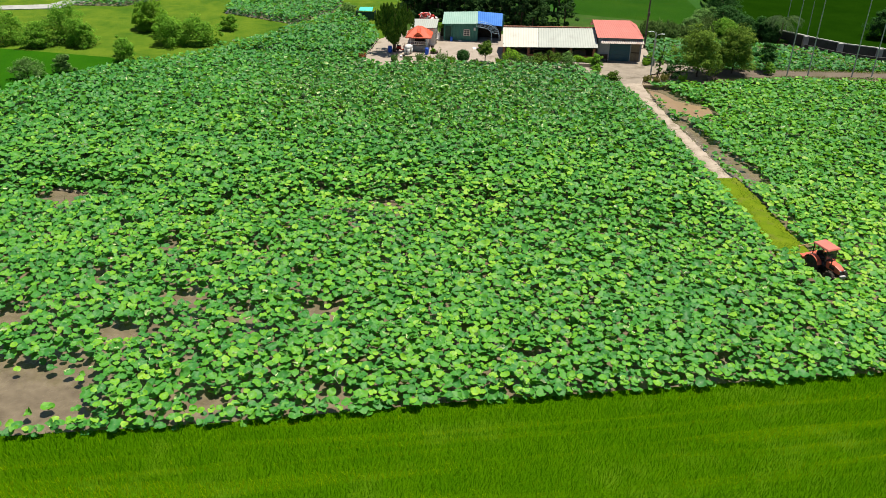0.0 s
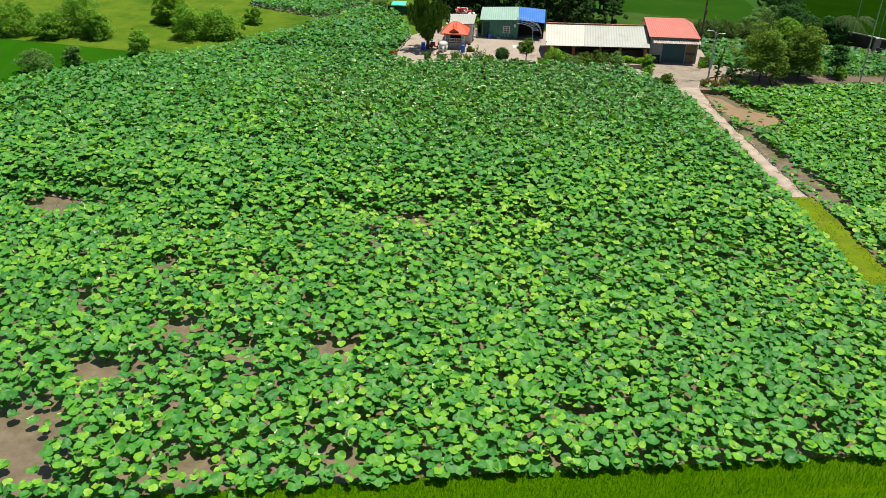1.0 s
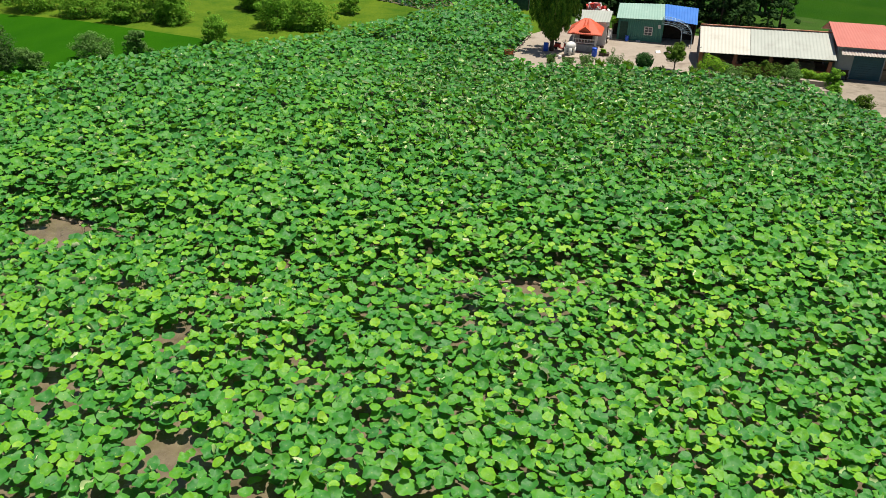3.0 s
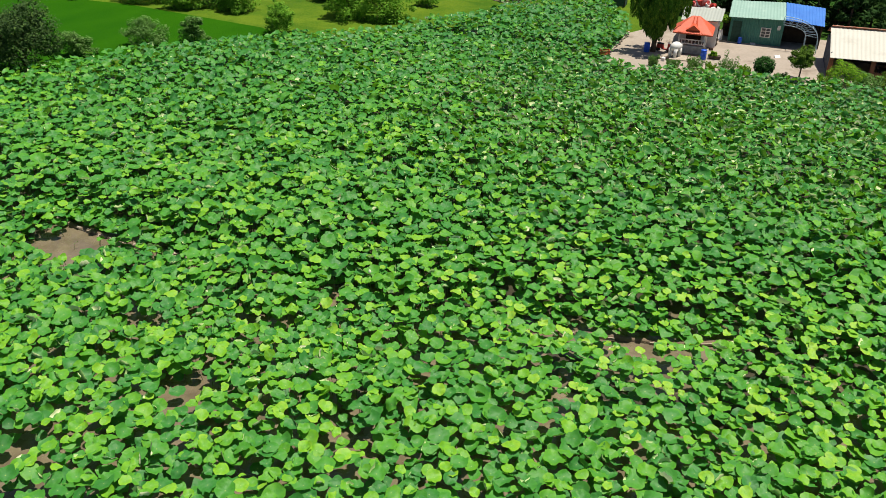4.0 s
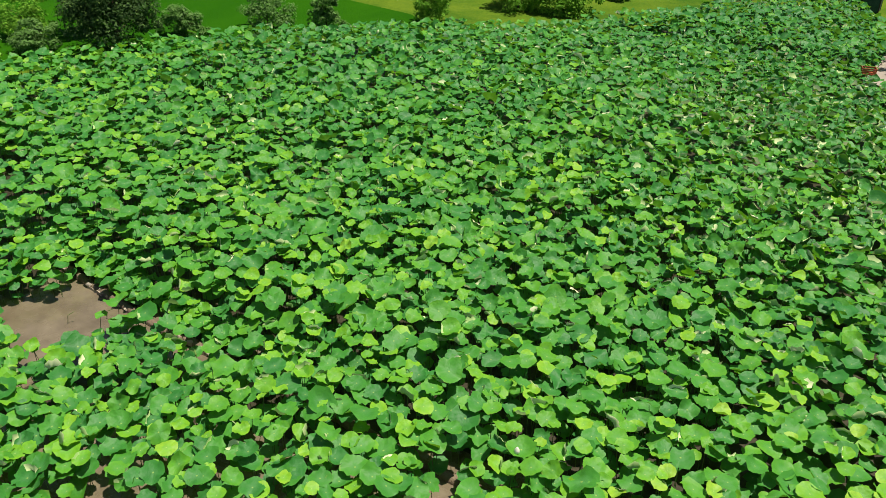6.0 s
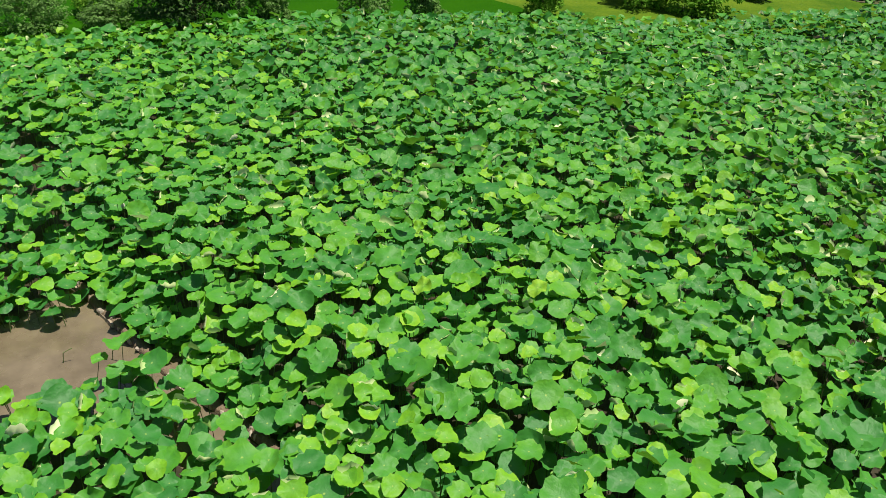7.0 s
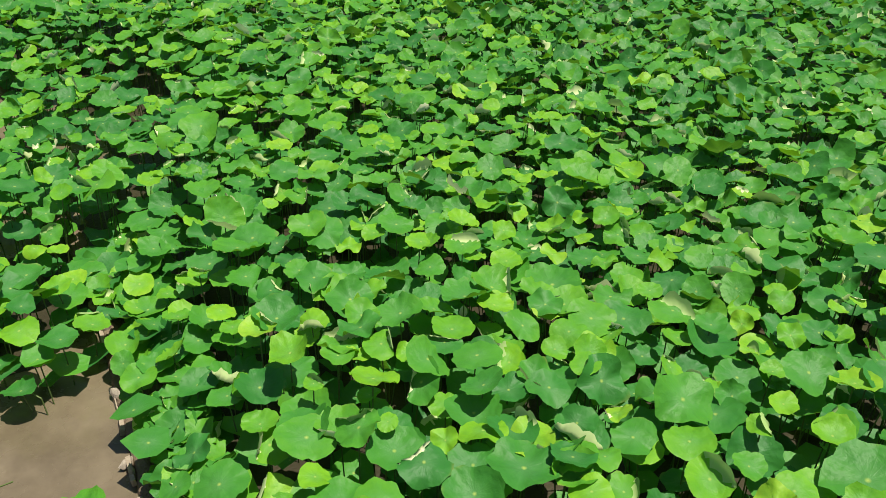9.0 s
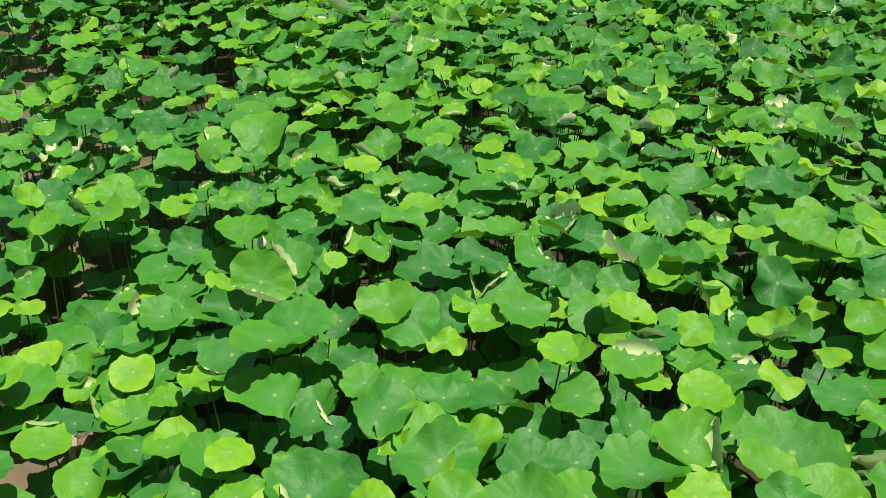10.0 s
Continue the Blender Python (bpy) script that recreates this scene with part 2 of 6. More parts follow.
M_FOL_LIGHT = leafy("fresh_foliage", [(0.0, (0.0894, 0.2268, 0.0183)), (0.6, (0.1788, 0.3726, 0.0256)), (1.0, (0.3428, 0.5022, 0.0456))], 0.5, 0.8, spec=0.10)
M_FOL_ORCHARD = leafy("orchard_foliage", [(0.0, (0.080, 0.160, 0.020)), (0.6, (0.145, 0.250, 0.030)), (1.0, (0.245, 0.360, 0.046))], 0.45, 0.8, spec=0.10)
M_FOL_PALE = leafy("dusty_foliage", [(0.0, (0.0987, 0.2178, 0.0421)), (0.6, (0.1452, 0.2838, 0.0648)), (1.0, (0.2091, 0.3564, 0.1134))], 0.5, 0.8, spec=0.10)
M_FOL_CONIFER = leafy("juniper_foliage", [(0.0, (0.0378, 0.1013, 0.0121)), (0.6, (0.081, 0.1755, 0.0189)), (1.0, (0.162, 0.2565, 0.027))], 0.2, 0.8, spec=0.1)
M_FOL_TOPIARY = leafy("clipped_foliage", [(0.0, (0.045, 0.10, 0.010)), (0.6, (0.075, 0.145, 0.014)), (1.0, (0.12, 0.20, 0.02))], 0.25, 0.8, spec=0.1)
M_FOL_HEDGE = leafy("hedge_foliage", [(0.0, (0.09, 0.22, 0.010)), (0.6, (0.15, 0.32, 0.014)), (1.0, (0.24, 0.40, 0.02))], 0.3, 0.7, spec=0.15)
M_FOL_REED = leafy("reed_foliage", [(0.0, (0.055, 0.115, 0.022)), (0.6, (0.085, 0.155, 0.035)), (1.0, (0.14, 0.21, 0.06))], 0.4, 0.8, spec=0.1)
M_FOL_STRAW = leafy("straw_weeds", [(0.0, (0.14, 0.16, 0.03)), (0.6, (0.24, 0.24, 0.06)), (1.0, (0.36, 0.32, 0.12))], 0.4, 0.8, spec=0.1)
M_BARK = surface("bark", (0.05, 0.035, 0.022), (0.14, 0.10, 0.07), 3, 30, 0.95, 0.1, bump=0.8, dist=0.02, stretch=(3, 3, 0.5))
M_RED_ROOF = surface("salmon_metal_roof", (0.40, 0.115, 0.09), (0.48, 0.16, 0.13), 0.5, 12, 0.5, 0.35, bump=0.1, dirt=(0.45, 0.12, 0.09), dirt_scale=0.8)
M_TILE_RED = surface("vermilion_roof", (0.50, 0.07, 0.028), (0.62, 0.11, 0.045), 1.5, 14, 0.55, 0.35, bump=0.2, dirt=(0.42, 0.06, 0.03))
M_WHITE_ROOF = surface("white_metal_roof", (0.30, 0.32, 0.285), (0.38, 0.40, 0.36), 0.4, 10, 0.5, 0.35, bump=0.1, dirt=(0.26, 0.26, 0.23), dirt_scale=0.5)
M_CREAM_ROOF = surface("cream_metal_roof", (0.43, 0.415, 0.36), (0.51, 0.495, 0.435), 0.4, 10, 0.5, 0.35, bump=0.1, dirt=(0.34, 0.31, 0.26), dirt_scale=0.5)
M_RUST = surface("rusted_ridge", (0.20, 0.06, 0.035), (0.42, 0.20, 0.13), 2.5, 18, 0.9, 0.2, bump=0.4, dirt=(0.5, 0.45, 0.4), dirt_scale=3)
M_AWNING = surface("bleached_rusty_awning", (0.30, 0.25, 0.22), (0.50, 0.46, 0.42), 2.5, 18, 0.85, 0.2, bump=0.3, dirt=(0.22, 0.09, 0.06), dirt_scale=1.6, dirt_amount=0.9)
M_END_WALL = surface("slate_blue_end_wall", (0.045, 0.055, 0.075), (0.09, 0.105, 0.135), 0.8, 14, 0.7, 0.25, bump=0.3, dirt=(0.03, 0.03, 0.035), dirt_scale=1.2)
M_CLOTH = surface("pale_cloth", (0.55, 0.52, 0.50), (0.70, 0.67, 0.65), 3, 20, 0.9, 0.2, bump=0.3, dirt=(0.42, 0.26, 0.24), dirt_scale=3)
M_PINK = surface("faded_pink_plastic", (0.50, 0.16, 0.16), (0.66, 0.30, 0.29), 2, 20, 0.6, 0.3, bump=0.1)
M_MINT_ROOF = surface("mint_metal_roof", (0.20, 0.33, 0.275), (0.28, 0.41, 0.35), 0.5, 12, 0.5, 0.35, bump=0.1, dirt=(0.34, 0.46, 0.40), dirt_scale=1.2)
M_BLUE_ROOF = surface("blue_tarpaulin", (0.025, 0.12, 0.42), (0.045, 0.18, 0.54), 0.8, 9, 0.5, 0.35, bump=0.2, dirt=(0.04, 0.14, 0.42))
M_TEAL_WALL = surface("teal_metal_wall", (0.045, 0.17, 0.13), (0.08, 0.25, 0.19), 0.8, 12, 0.6, 0.3, bump=0.1, dirt=(0.10, 0.20, 0.17), dirt_scale=1.0)
M_GREY_WALL = surface("grey_metal_wall", (0.22, 0.24, 0.25), (0.34, 0.36, 0.37), 0.8, 14, 0.7, 0.3, bump=0.1, dirt=(0.16, 0.15, 0.14), dirt_scale=0.8)
M_DOOR = surface("blue_green_shutter", (0.018, 0.075, 0.10), (0.035, 0.11, 0.14), 1.0, 14, 0.5, 0.35, bump=0.1, dirt=(0.05, 0.10, 0.11))
M_WHITE = surface("white_plaster", (0.62, 0.60, 0.56), (0.76, 0.74, 0.70), 1.0, 16, 0.8, 0.25, bump=0.2, dirt=(0.45, 0.42, 0.38), dirt_scale=1.0, dirt_amount=0.4)
M_BRICK = surface("red_brick_post", (0.22, 0.085, 0.05), (0.36, 0.15, 0.09), 3, 22, 0.9, 0.2, bump=0.4, dirt=(0.16, 0.07, 0.05))
# timber colour; on inner shed and recess walls it stands in for shade
M_DARKIN = surface("dark_timber_and_shaded_walls", (0.03, 0.022, 0.016), (0.07, 0.05, 0.035), 2, 20, 0.9, 0.2)
M_TANDOOR = surface("weathered_board", (0.16, 0.12, 0.08), (0.28, 0.22, 0.15), 2, 20, 0.9, 0.2, dirt=(0.07, 0.05, 0.035), dirt_scale=1.6)
M_BLUE = surface("blue_plastic", (0.01, 0.07, 0.48), (0.02, 0.11, 0.62), 2, 20, 0.4, 0.45, bump=0.05)
M_STATUE = surface("white_painted_statue", (0.58, 0.57, 0.54), (0.70, 0.69, 0.66), 2, 24, 0.6, 0.3, bump=0.2, dirt=(0.5, 0.48, 0.42), dirt_scale=2)
M_STEEL = surface("galvanised_steel", (0.30, 0.32, 0.33), (0.46, 0.48, 0.49), 1.5, 20, 0.5, 0.4, metal=0.4, bump=0.1)
M_PAINT_PALE = surface("pale_blue_tube", (0.28, 0.40, 0.48), (0.38, 0.50, 0.57), 2, 20, 0.5, 0.4, bump=0.1)
M_POLE = surface("concrete_pole", (0.34, 0.33, 0.31), (0.48, 0.47, 0.44), 1.0, 18, 0.9, 0.2, bump=0.2)
M_DARKPOLE = surface("tarred_pole", (0.06, 0.05, 0.04), (0.14, 0.12, 0.10), 1.0, 18, 0.9, 0.2, bump=0.2)
M_TRACTOR = surface("tractor_orange_red", (0.50, 0.085, 0.045), (0.60, 0.13, 0.075), 1.5, 20, 0.4, 0.45, bump=0.05, dirt=(0.45, 0.20, 0.13), dirt_scale=2)
M_TRACTOR_TOP = surface("tractor_roof_red", (0.46, 0.115, 0.085), (0.55, 0.17, 0.13), 1.5, 20, 0.5, 0.4, bump=0.05)
M_RUBBER = surface("mud_caked_rubber", (0.025, 0.022, 0.02), (0.06, 0.05, 0.04), 3, 25, 0.85, 0.3, bump=0.4, dirt=(0.17, 0.12, 0.08), dirt_scale=2.5)
M_RIM = surface("tan_wheel_rim", (0.40, 0.26, 0.10), (0.52, 0.36, 0.16), 2, 20, 0.6, 0.4, dirt=(0.2, 0.14, 0.08))
M_BLACK = surface("black_machine", (0.012, 0.012, 0.012), (0.035, 0.033, 0.03), 2, 20, 0.5, 0.4, bump=0.1)
M_GREY = surface("grey_metal", (0.30, 0.30, 0.30), (0.45, 0.45, 0.44), 2, 20, 0.5, 0.4, metal=0.3)
M_REDTUB = surface("red_plastic", (0.42, 0.03, 0.025), (0.58, 0.06, 0.04), 2, 20, 0.5, 0.4, bump=0.1)
M_RUSTBOX = surface("rust_red_crate", (0.38, 0.08, 0.03), (0.52, 0.14, 0.06), 2, 20, 0.7, 0.3, bump=0.2)
M_POT = surface("dark_pot", (0.05, 0.04, 0.035), (0.11, 0.08, 0.06), 2, 20, 0.8, 0.3)
M_LAMP = surface("lamp_head", (0.55, 0.57, 0.58), (0.70, 0.72, 0.73), 2, 20, 0.4, 0.4)
M_GREENNET = surface("green_netting", (0.02, 0.05, 0.035), (0.05, 0.10, 0.075), 3, 25, 0.9, 0.2)
M_TEALTARP = surface("turquoise_tarpaulin", (0.05, 0.42, 0.34), (0.09, 0.55, 0.45), 2, 20, 0.6, 0.3)


def glass_mat(name):
    m, nt, b = nodes_of(name, 0.08, 0.6)
    nt.links.new(ramp_of(nt, noise_of(nt, 2, 3), [(0.3, (0.02, 0.025, 0.03)), (0.7, (0.07, 0.08, 0.09))]), b.inputs["Base Color"])
    return m


M_GLASS = glass_mat("dusty_glass")

# ---------------------------------------------------------------- building helpers
U = 1.2  # metres per plan unit; plan positions are fitted to the camera's view


def plan(pts):
    return [(x * U, y * U) for x, y in pts]


class Geo:
    """Collects simple solids into one mesh."""

    def __init__(self):
        self.v, self.f = [], []

    def add(self, verts, faces, m=None):
        o = len(self.v)
        self.v += [tuple(m @ Vector(p)) if m else tuple(p) for p in verts]
        self.f += [tuple(i + o for i in f) for f in faces]
        return self

    def box(self, c, s, m=None, taper=1.0):
        x, y, z = s[0] / 2, s[1] / 2, s[2] / 2
        vs = [(c[0] + i * x * (taper if k > 0 else 1), c[1] + j * y * (taper if k > 0 else 1), c[2] + k * z) for k in (-1, 1) for i, j in ((-1, -1), (1, -1), (1, 1), (-1, 1))]
        return self.add(vs, [(3, 2, 1, 0), (4, 5, 6, 7), (0, 1, 5, 4), (1, 2, 6, 5), (2, 3, 7, 6), (3, 0, 4, 7)], m)

    def tube(self, a, b, ra, rb=None, n=8, m=None, cap=True):
        a, b = Vector(a), Vector(b)
        rb = ra if rb is None else rb
        d = (b - a).normalized()
        u = d.orthogonal().normalized()
        w = d.cross(u)
        vs = [p + r * (math.cos(t) * u + math.sin(t) * w) for p, r in ((a, ra), (b, rb)) for t in (2 * math.pi * i / n for i in range(n))]
        fs = [(i, (i + 1) % n, n + (i + 1) % n, n + i) for i in range(n)]
        if cap:
            fs += [tuple(range(n - 1, -1, -1)), tuple(range(n, 2 * n))]
        return self.add(vs, fs, m)

    def path(self, pts, r, n=6):
        for a, b in zip(pts, pts[1:]):
            self.tube(a, b, r, r, n)
        return self

    def lathe(self, prof, c=(0, 0, 0), n=16, m=None):
        vs = [(c[0] + r * math.cos(2 * math.pi * i / n), c[1] + r * math.sin(2 * math.pi * i / n), c[2] + z) for r, z in prof for i in range(n)]
        fs = [(j * n + i, j * n + (i + 1) % n, (j + 1) * n + (i + 1) % n, (j + 1) * n + i) for j in range(len(prof) - 1) for i in range(n)]
        fs += [tuple(range(n - 1, -1, -1)), tuple(range((len(prof) - 1) * n, len(prof) * n))]
        return self.add(vs, fs, m)

    def ball(self, c, r, nu=12, nv=8, m=None):
        r = (r, r, r) if isinstance(r, (int, float)) else r
        vs, fs = [], []
        for j in range(nv + 1):
            p = math.pi * j / nv
            for i in range(nu):
                t = 2 * math.pi * i / nu
                vs.append((c[0] + r[0] * math.sin(p) * math.cos(t), c[1] + r[1] * math.sin(p) * math.sin(t), c[2] + r[2] * math.cos(p)))
        for j in range(nv):
            for i in range(nu):
                fs.append((j * nu + i, (j + 1) * nu + i, (j + 1) * nu + (i + 1) % nu, j * nu + (i + 1) % nu))
        return self.add(vs, fs, m)

    def prism(self, poly, z0, z1):
        """A flat polygon given thickness."""
        n = len(poly)
        area = sum(poly[i][0] * poly[(i + 1) % n][1] - poly[(i + 1) % n][0] * poly[i][1] for i in range(n))
        poly = poly if area > 0 else poly[::-1]
        vs = [(x, y, z) for z in (z0, z1) for x, y in poly]
        return self.add(vs, [tuple(range(n - 1, -1, -1)), tuple(range(n, 2 * n))] + [(i, (i + 1) % n, n + (i + 1) % n, n + i) for i in range(n)])

    def mesh(self, name, smooth=False):
        me = bpy.data.meshes.new(name)
        me.from_pydata(self.v, [], self.f)
        if smooth:
            me.polygons.foreach_set("use_smooth", [True] * len(me.polygons))
        me.update()
        return me


def thing(name, label, category, loc=(0, 0, 0), rz=0.0, group="", kind=""):
    ob = new(name)
    ob.matrix_world = pose(*loc, 0, 0, rz)
    return tagged(ob, label, category, group, kind)


def part(name, geo, material, parent, label="", smooth=False, bevel=0.0):
    ob = new(name, geo.mesh(name, smooth) if isinstance(geo, Geo) else geo)
    ob.data.materials.append(material)
    if bevel:
        bm = bmesh.new()
        bm.from_mesh(ob.data)
        bmesh.ops.bevel(bm, geom=[e for e in bm.edges if e.calc_face_angle(0) > 0.5], offset=bevel, segments=2, profile=0.6, affect="EDGES")
        bm.to_mesh(ob.data)
        bm.free()
    ob.parent = parent
    return tagged(ob, label)


def solo(name, geo, material, label, category, kind="", smooth=False, group=""):
    ob = new(name, geo.mesh(name, smooth) if isinstance(geo, Geo) else geo)
    ob.data.materials.append(material)
    return tagged(ob, label, category, group, kind)


def slab(name, pts, z0, z1, material, label, category):
    return solo(name, Geo().prism(plan(pts), z0, z1), material, label, category, "structure")


def inside(poly, x, y):
    """Which of the points lie in the polygon."""
    ok = np.zeros(len(x), bool)
    for (x0, y0), (x1, y1) in zip(poly, poly[1:] + poly[:1]):
        if y0 != y1:
            ok ^= ((y0 > y) != (y1 > y)) & (x < (x1 - x0) * (y - y0) / (y1 - y0) + x0)
    return ok


# ---------------------------------------------------------------- ground
solo("ground", Geo().prism([(-2600, -2600), (2600, -2600), (2600, 2600), (-2600, 2600)], -1.0, -0.06), M_FARGRASS, "flat green farmland reaching to the horizon", "ground", "structure")

FIELD = [(-75, 20), (-22.5, 30.1), (-12.3, 32.1), (-1.9, 34.6), (9.6, 37.0), (22, 39.6), (60, 47.5), (75, 51), (75, 97.5), (44, 96.0), (33.4, 95.6), (23.7, 92.6), (17.3, 92.5), (13.6, 90), (11.5, 92.9), (8.6, 96.3), (3.7, 96.3), (-6, 96.0), (-10.2, 95.6), (-13.8, 94.2), (-16.2, 96.2), (-15.8, 101.6), (-15.6, 106.5), (-19, 116), (-23.2, 118.9), (-26.8, 111), (-30, 103.6), (-36.5, 95.2), (-42.2, 90.6), (-48.2, 82), (-51.5, 74.5), (-54, 68.4), (-54.2, 64), (-56, 59), (-75, 55)]
slab("water", FIELD, -0.05, 0.0, M_WATER, "shallow brown muddy water under the lotus field", "water")
RICE = [(-75, -30), (75, -30), (75, 51), (60, 47.5), (22, 39.6), (9.6, 37.0), (-1.9, 34.6), (-12.3, 32.1), (-22.5, 30.1), (-75, 20)]
slab("rice_ground", RICE, -0.05, 0.25, M_RICE_BED, "dense green rice paddy along the lotus field", "rice field")
MEADOW = [(-75, 55), (-56, 59), (-54.2, 64), (-54, 68.4), (-51.5, 74.5), (-48.2, 82), (-42.2, 90.6), (-36.5, 95.2), (-30, 103.6), (-26.8, 111), (-23.2, 118.9), (-19, 116), (-15.6, 106.5), (-13, 121), (-13, 170), (-120, 170), (-120, 50)]
slab("meadow_ground", MEADOW, -0.05, 0.36, M_GRASS, "rough yellow-green meadow behind the lotus field", "meadow")
slab("paddy", [(-120, 53), (-75, 56), (-56.8, 60), (-55, 64.5), (-55, 68.6), (-52.7, 74.8), (-50.4, 80.5), (-49.2, 83), (-43.6, 90.4), (-42.9, 92.4), (-46, 94.2), (-62, 96.4), (-120, 92)], 0.3, 0.44, M_PADDY, "smooth dark green young rice paddy", "rice field")
slab("back_paddy", [(9.5, 127), (30.5, 121), (30, 139), (27, 190), (0, 190)], -0.05, 0.42, M_PADDY_BACK, "bright green rice paddy behind the sheds", "rice field")
slab("side_paddy", [(38.5, 118.6), (43.2, 113), (46, 110.6), (54, 108.6), (120, 100), (120, 220), (31, 220), (33, 140)], -0.05, 0.46, M_PADDY_SHADED, "green rice paddy beyond the canal wall, darkened for cloud shade", "rice field")
YARD = [(-15.7, 106.6), (-15.9, 101.6), (-16.3, 96.3), (-13.8, 94.3), (-10.2, 95.7), (-6, 96.1), (3.7, 96.4), (8.6, 96.4), (11.6, 93.2), (13.3, 90.6), (15.9, 91.4), (16.3, 93.2), (17.4, 95.3), (19.0, 96.4), (24, 97.2), (24, 99), (18.6, 100.5), (18.4, 112), (-13, 112)]
slab("yard", YARD, -0.05, 0.66, M_CONC, "pale pinkish concrete farmyard, stained and dusty", "pavement")
TRACK = [(13.3, 91.2), (15.1, 86.4), (16.9, 76.4), (18.4, 65.9), (19.9, 66.1), (17.95, 76.6), (16.35, 86.6), (15.8, 91.6)]


def track():
    """The track falls from the yard to the fields, with crumbled edges."""
    rng = np.random.default_rng(8)
    left, right = TRACK[:4], TRACK[:3:-1]
    rows = []
    for i in range(3):
        for k in range(30):
            f = k / 30
            rows.append([(p[i][0] + (p[i + 1][0] - p[i][0]) * f, p[i][1] + (p[i + 1][1] - p[i][1]) * f) for p in (left, right)])
    rows.append([left[3], right[3]])
    vs = []
    for (a, b) in rows:
        z = 0.34 + 0.33 * min(1, max(0, (a[1] - 86.5) / 4.0))
        e0, e1 = [rng.normal(0, 0.05) + 0.16 * noise.noise((q, a[1] * 0.9, 2.0)) + 0.10 * noise.noise((q, a[1] * 2.6, 6.0)) for q in (0.0, 9.0)]
        for x, y, dz in ((a[0] + e0 - 0.12, a[1], -0.45), (a[0] + e0, a[1], -0.01), ((a[0] + b[0]) / 2, (a[1] + b[1]) / 2, rng.normal(0.0, 0.006)), (b[0] + e1, b[1], -0.01), (b[0] + e1 + 0.14, b[1], -0.45)):
            vs.append((x * U, y * U, z + dz))
    n = 5
    fs = [(i * n + j, i * n + j + 1, i * n + n + j + 1, i * n + n + j) for i in range(len(rows) - 1) for j in range(n - 1)]
    fs = [f[::-1] for f in fs]
    return solo("track", Geo().add(vs, fs), M_DIRT, "pale pinkish crumbling cement track between the lotus fields", "track", "structure", True)


track_ob = track()
slab("verge", [(18.35, 66.0), (18.9, 62.5), (19.6, 56.5), (20.0, 52.5), (22.4, 53.0), (21.7, 56.9), (20.9, 63.2), (20.3, 66.3)], -0.05, 0.32, M_VERGE, "yellow-green mown grass end of the track", "verge")
slab("drive", [(11.7, 93.2), (13.3, 90.75), (15.8, 91.5), (16.2, 93.3), (17.3, 95.4), (18.9, 96.5), (23.9, 97.3), (23.9, 98.9), (18.5, 100.4), (11.8, 100.4)], 0.5, 0.665, M_DRIVE, "stained grey-brown cement drive before the garage", "pavement")
roadside_ob = slab("roadside", [(15.9, 91.3), (17.6, 91.4), (20.5, 92.6), (23.7, 92.8), (23.9, 97.2), (19.0, 96.35), (17.4, 95.2), (16.3, 93.1)], -0.05, 0.5, M_WEEDY, "weedy brown rubble ground beside the lamp post", "verge")
slab("lane", [(23.6, 92.7), (33.4, 95.8), (44.1, 96.3), (75, 97.8), (75, 101.6), (45.6, 100.2), (34.4, 99.6), (24, 99.1)], -0.05, 0.6, M_LANE, "dusty dirt lane behind the side lotus field, toned down for tree shadow", "road")
slab("puddle", [(16.6, 90.8), (17.9, 89.8), (18.9, 87.5), (20.4, 86.3), (22.0, 85.4), (22.2, 82.4), (20.2, 81.6), (18.2, 83.2), (16.9, 87.0)], -0.04, 0.012, M_PUDDLE, "silty brown puddle beside the track", "water")
BACK = [(18.6, 100.6), (24, 99.2), (34.4, 99.7), (45.6, 100.3), (75, 101.8), (75, 104.5), (50, 106.6), (44.2, 108.8), (41.5, 111.3), (38.6, 114.7), (30, 113), (18.6, 112)]
slab("back_water", BACK, -0.05, 0.02, M_WATER, "muddy water of the lotus plot behind the lane", "water")
slab("scrub_ground", [(18.5, 112), (30, 113), (38.6, 114.8), (38, 118), (32, 140), (30.5, 121), (9.5, 127), (-13, 136), (-13, 112), (18.5, 112)], -0.05, 0.5, M_SCRUB, "weedy rough ground behind the buildings", "ground")
FAR1 = [(-40, 119.2), (-36, 117.6), (-29, 114.2), (-25.5, 119.5), (-24, 124), (-27, 150), (-43, 150)]
FAR2 = [(-64, 121), (-56, 121.5), (-52, 127), (-52, 150), (-66, 150)]
slab("far_water", FAR1, 0.3, 0.40, M_WATER, "water of a distant lotus plot", "water")
slab("far_water", FAR2, 0.3, 0.40, M_WATER, "water of a distant lotus plot", "water")
slab("cement_lane", [(-76, 115), (-64.5, 118.3), (-62.5, 124), (-66, 140), (-69, 140), (-66, 124), (-67, 120.6), (-77, 117.4)], 0.3, 0.5, M_CEMENT, "pale cement lane among the far plots", "road")

# the mud bund across the field, with pale stones where the water is open
BUND = plan([(-58, 58.6), (-47, 58.5), (-36.5, 58.25), (-35.2, 58.1), (-33.3, 57.85), (-31.4, 57.6), (-29.7, 57.45), (-27.6, 57.5), (-26.5, 57.35), (-20, 57.0), (-12.3, 57.75), (-9.6, 58.4), (-6.5, 58.95), (-5.2, 59.6), (2, 62)])


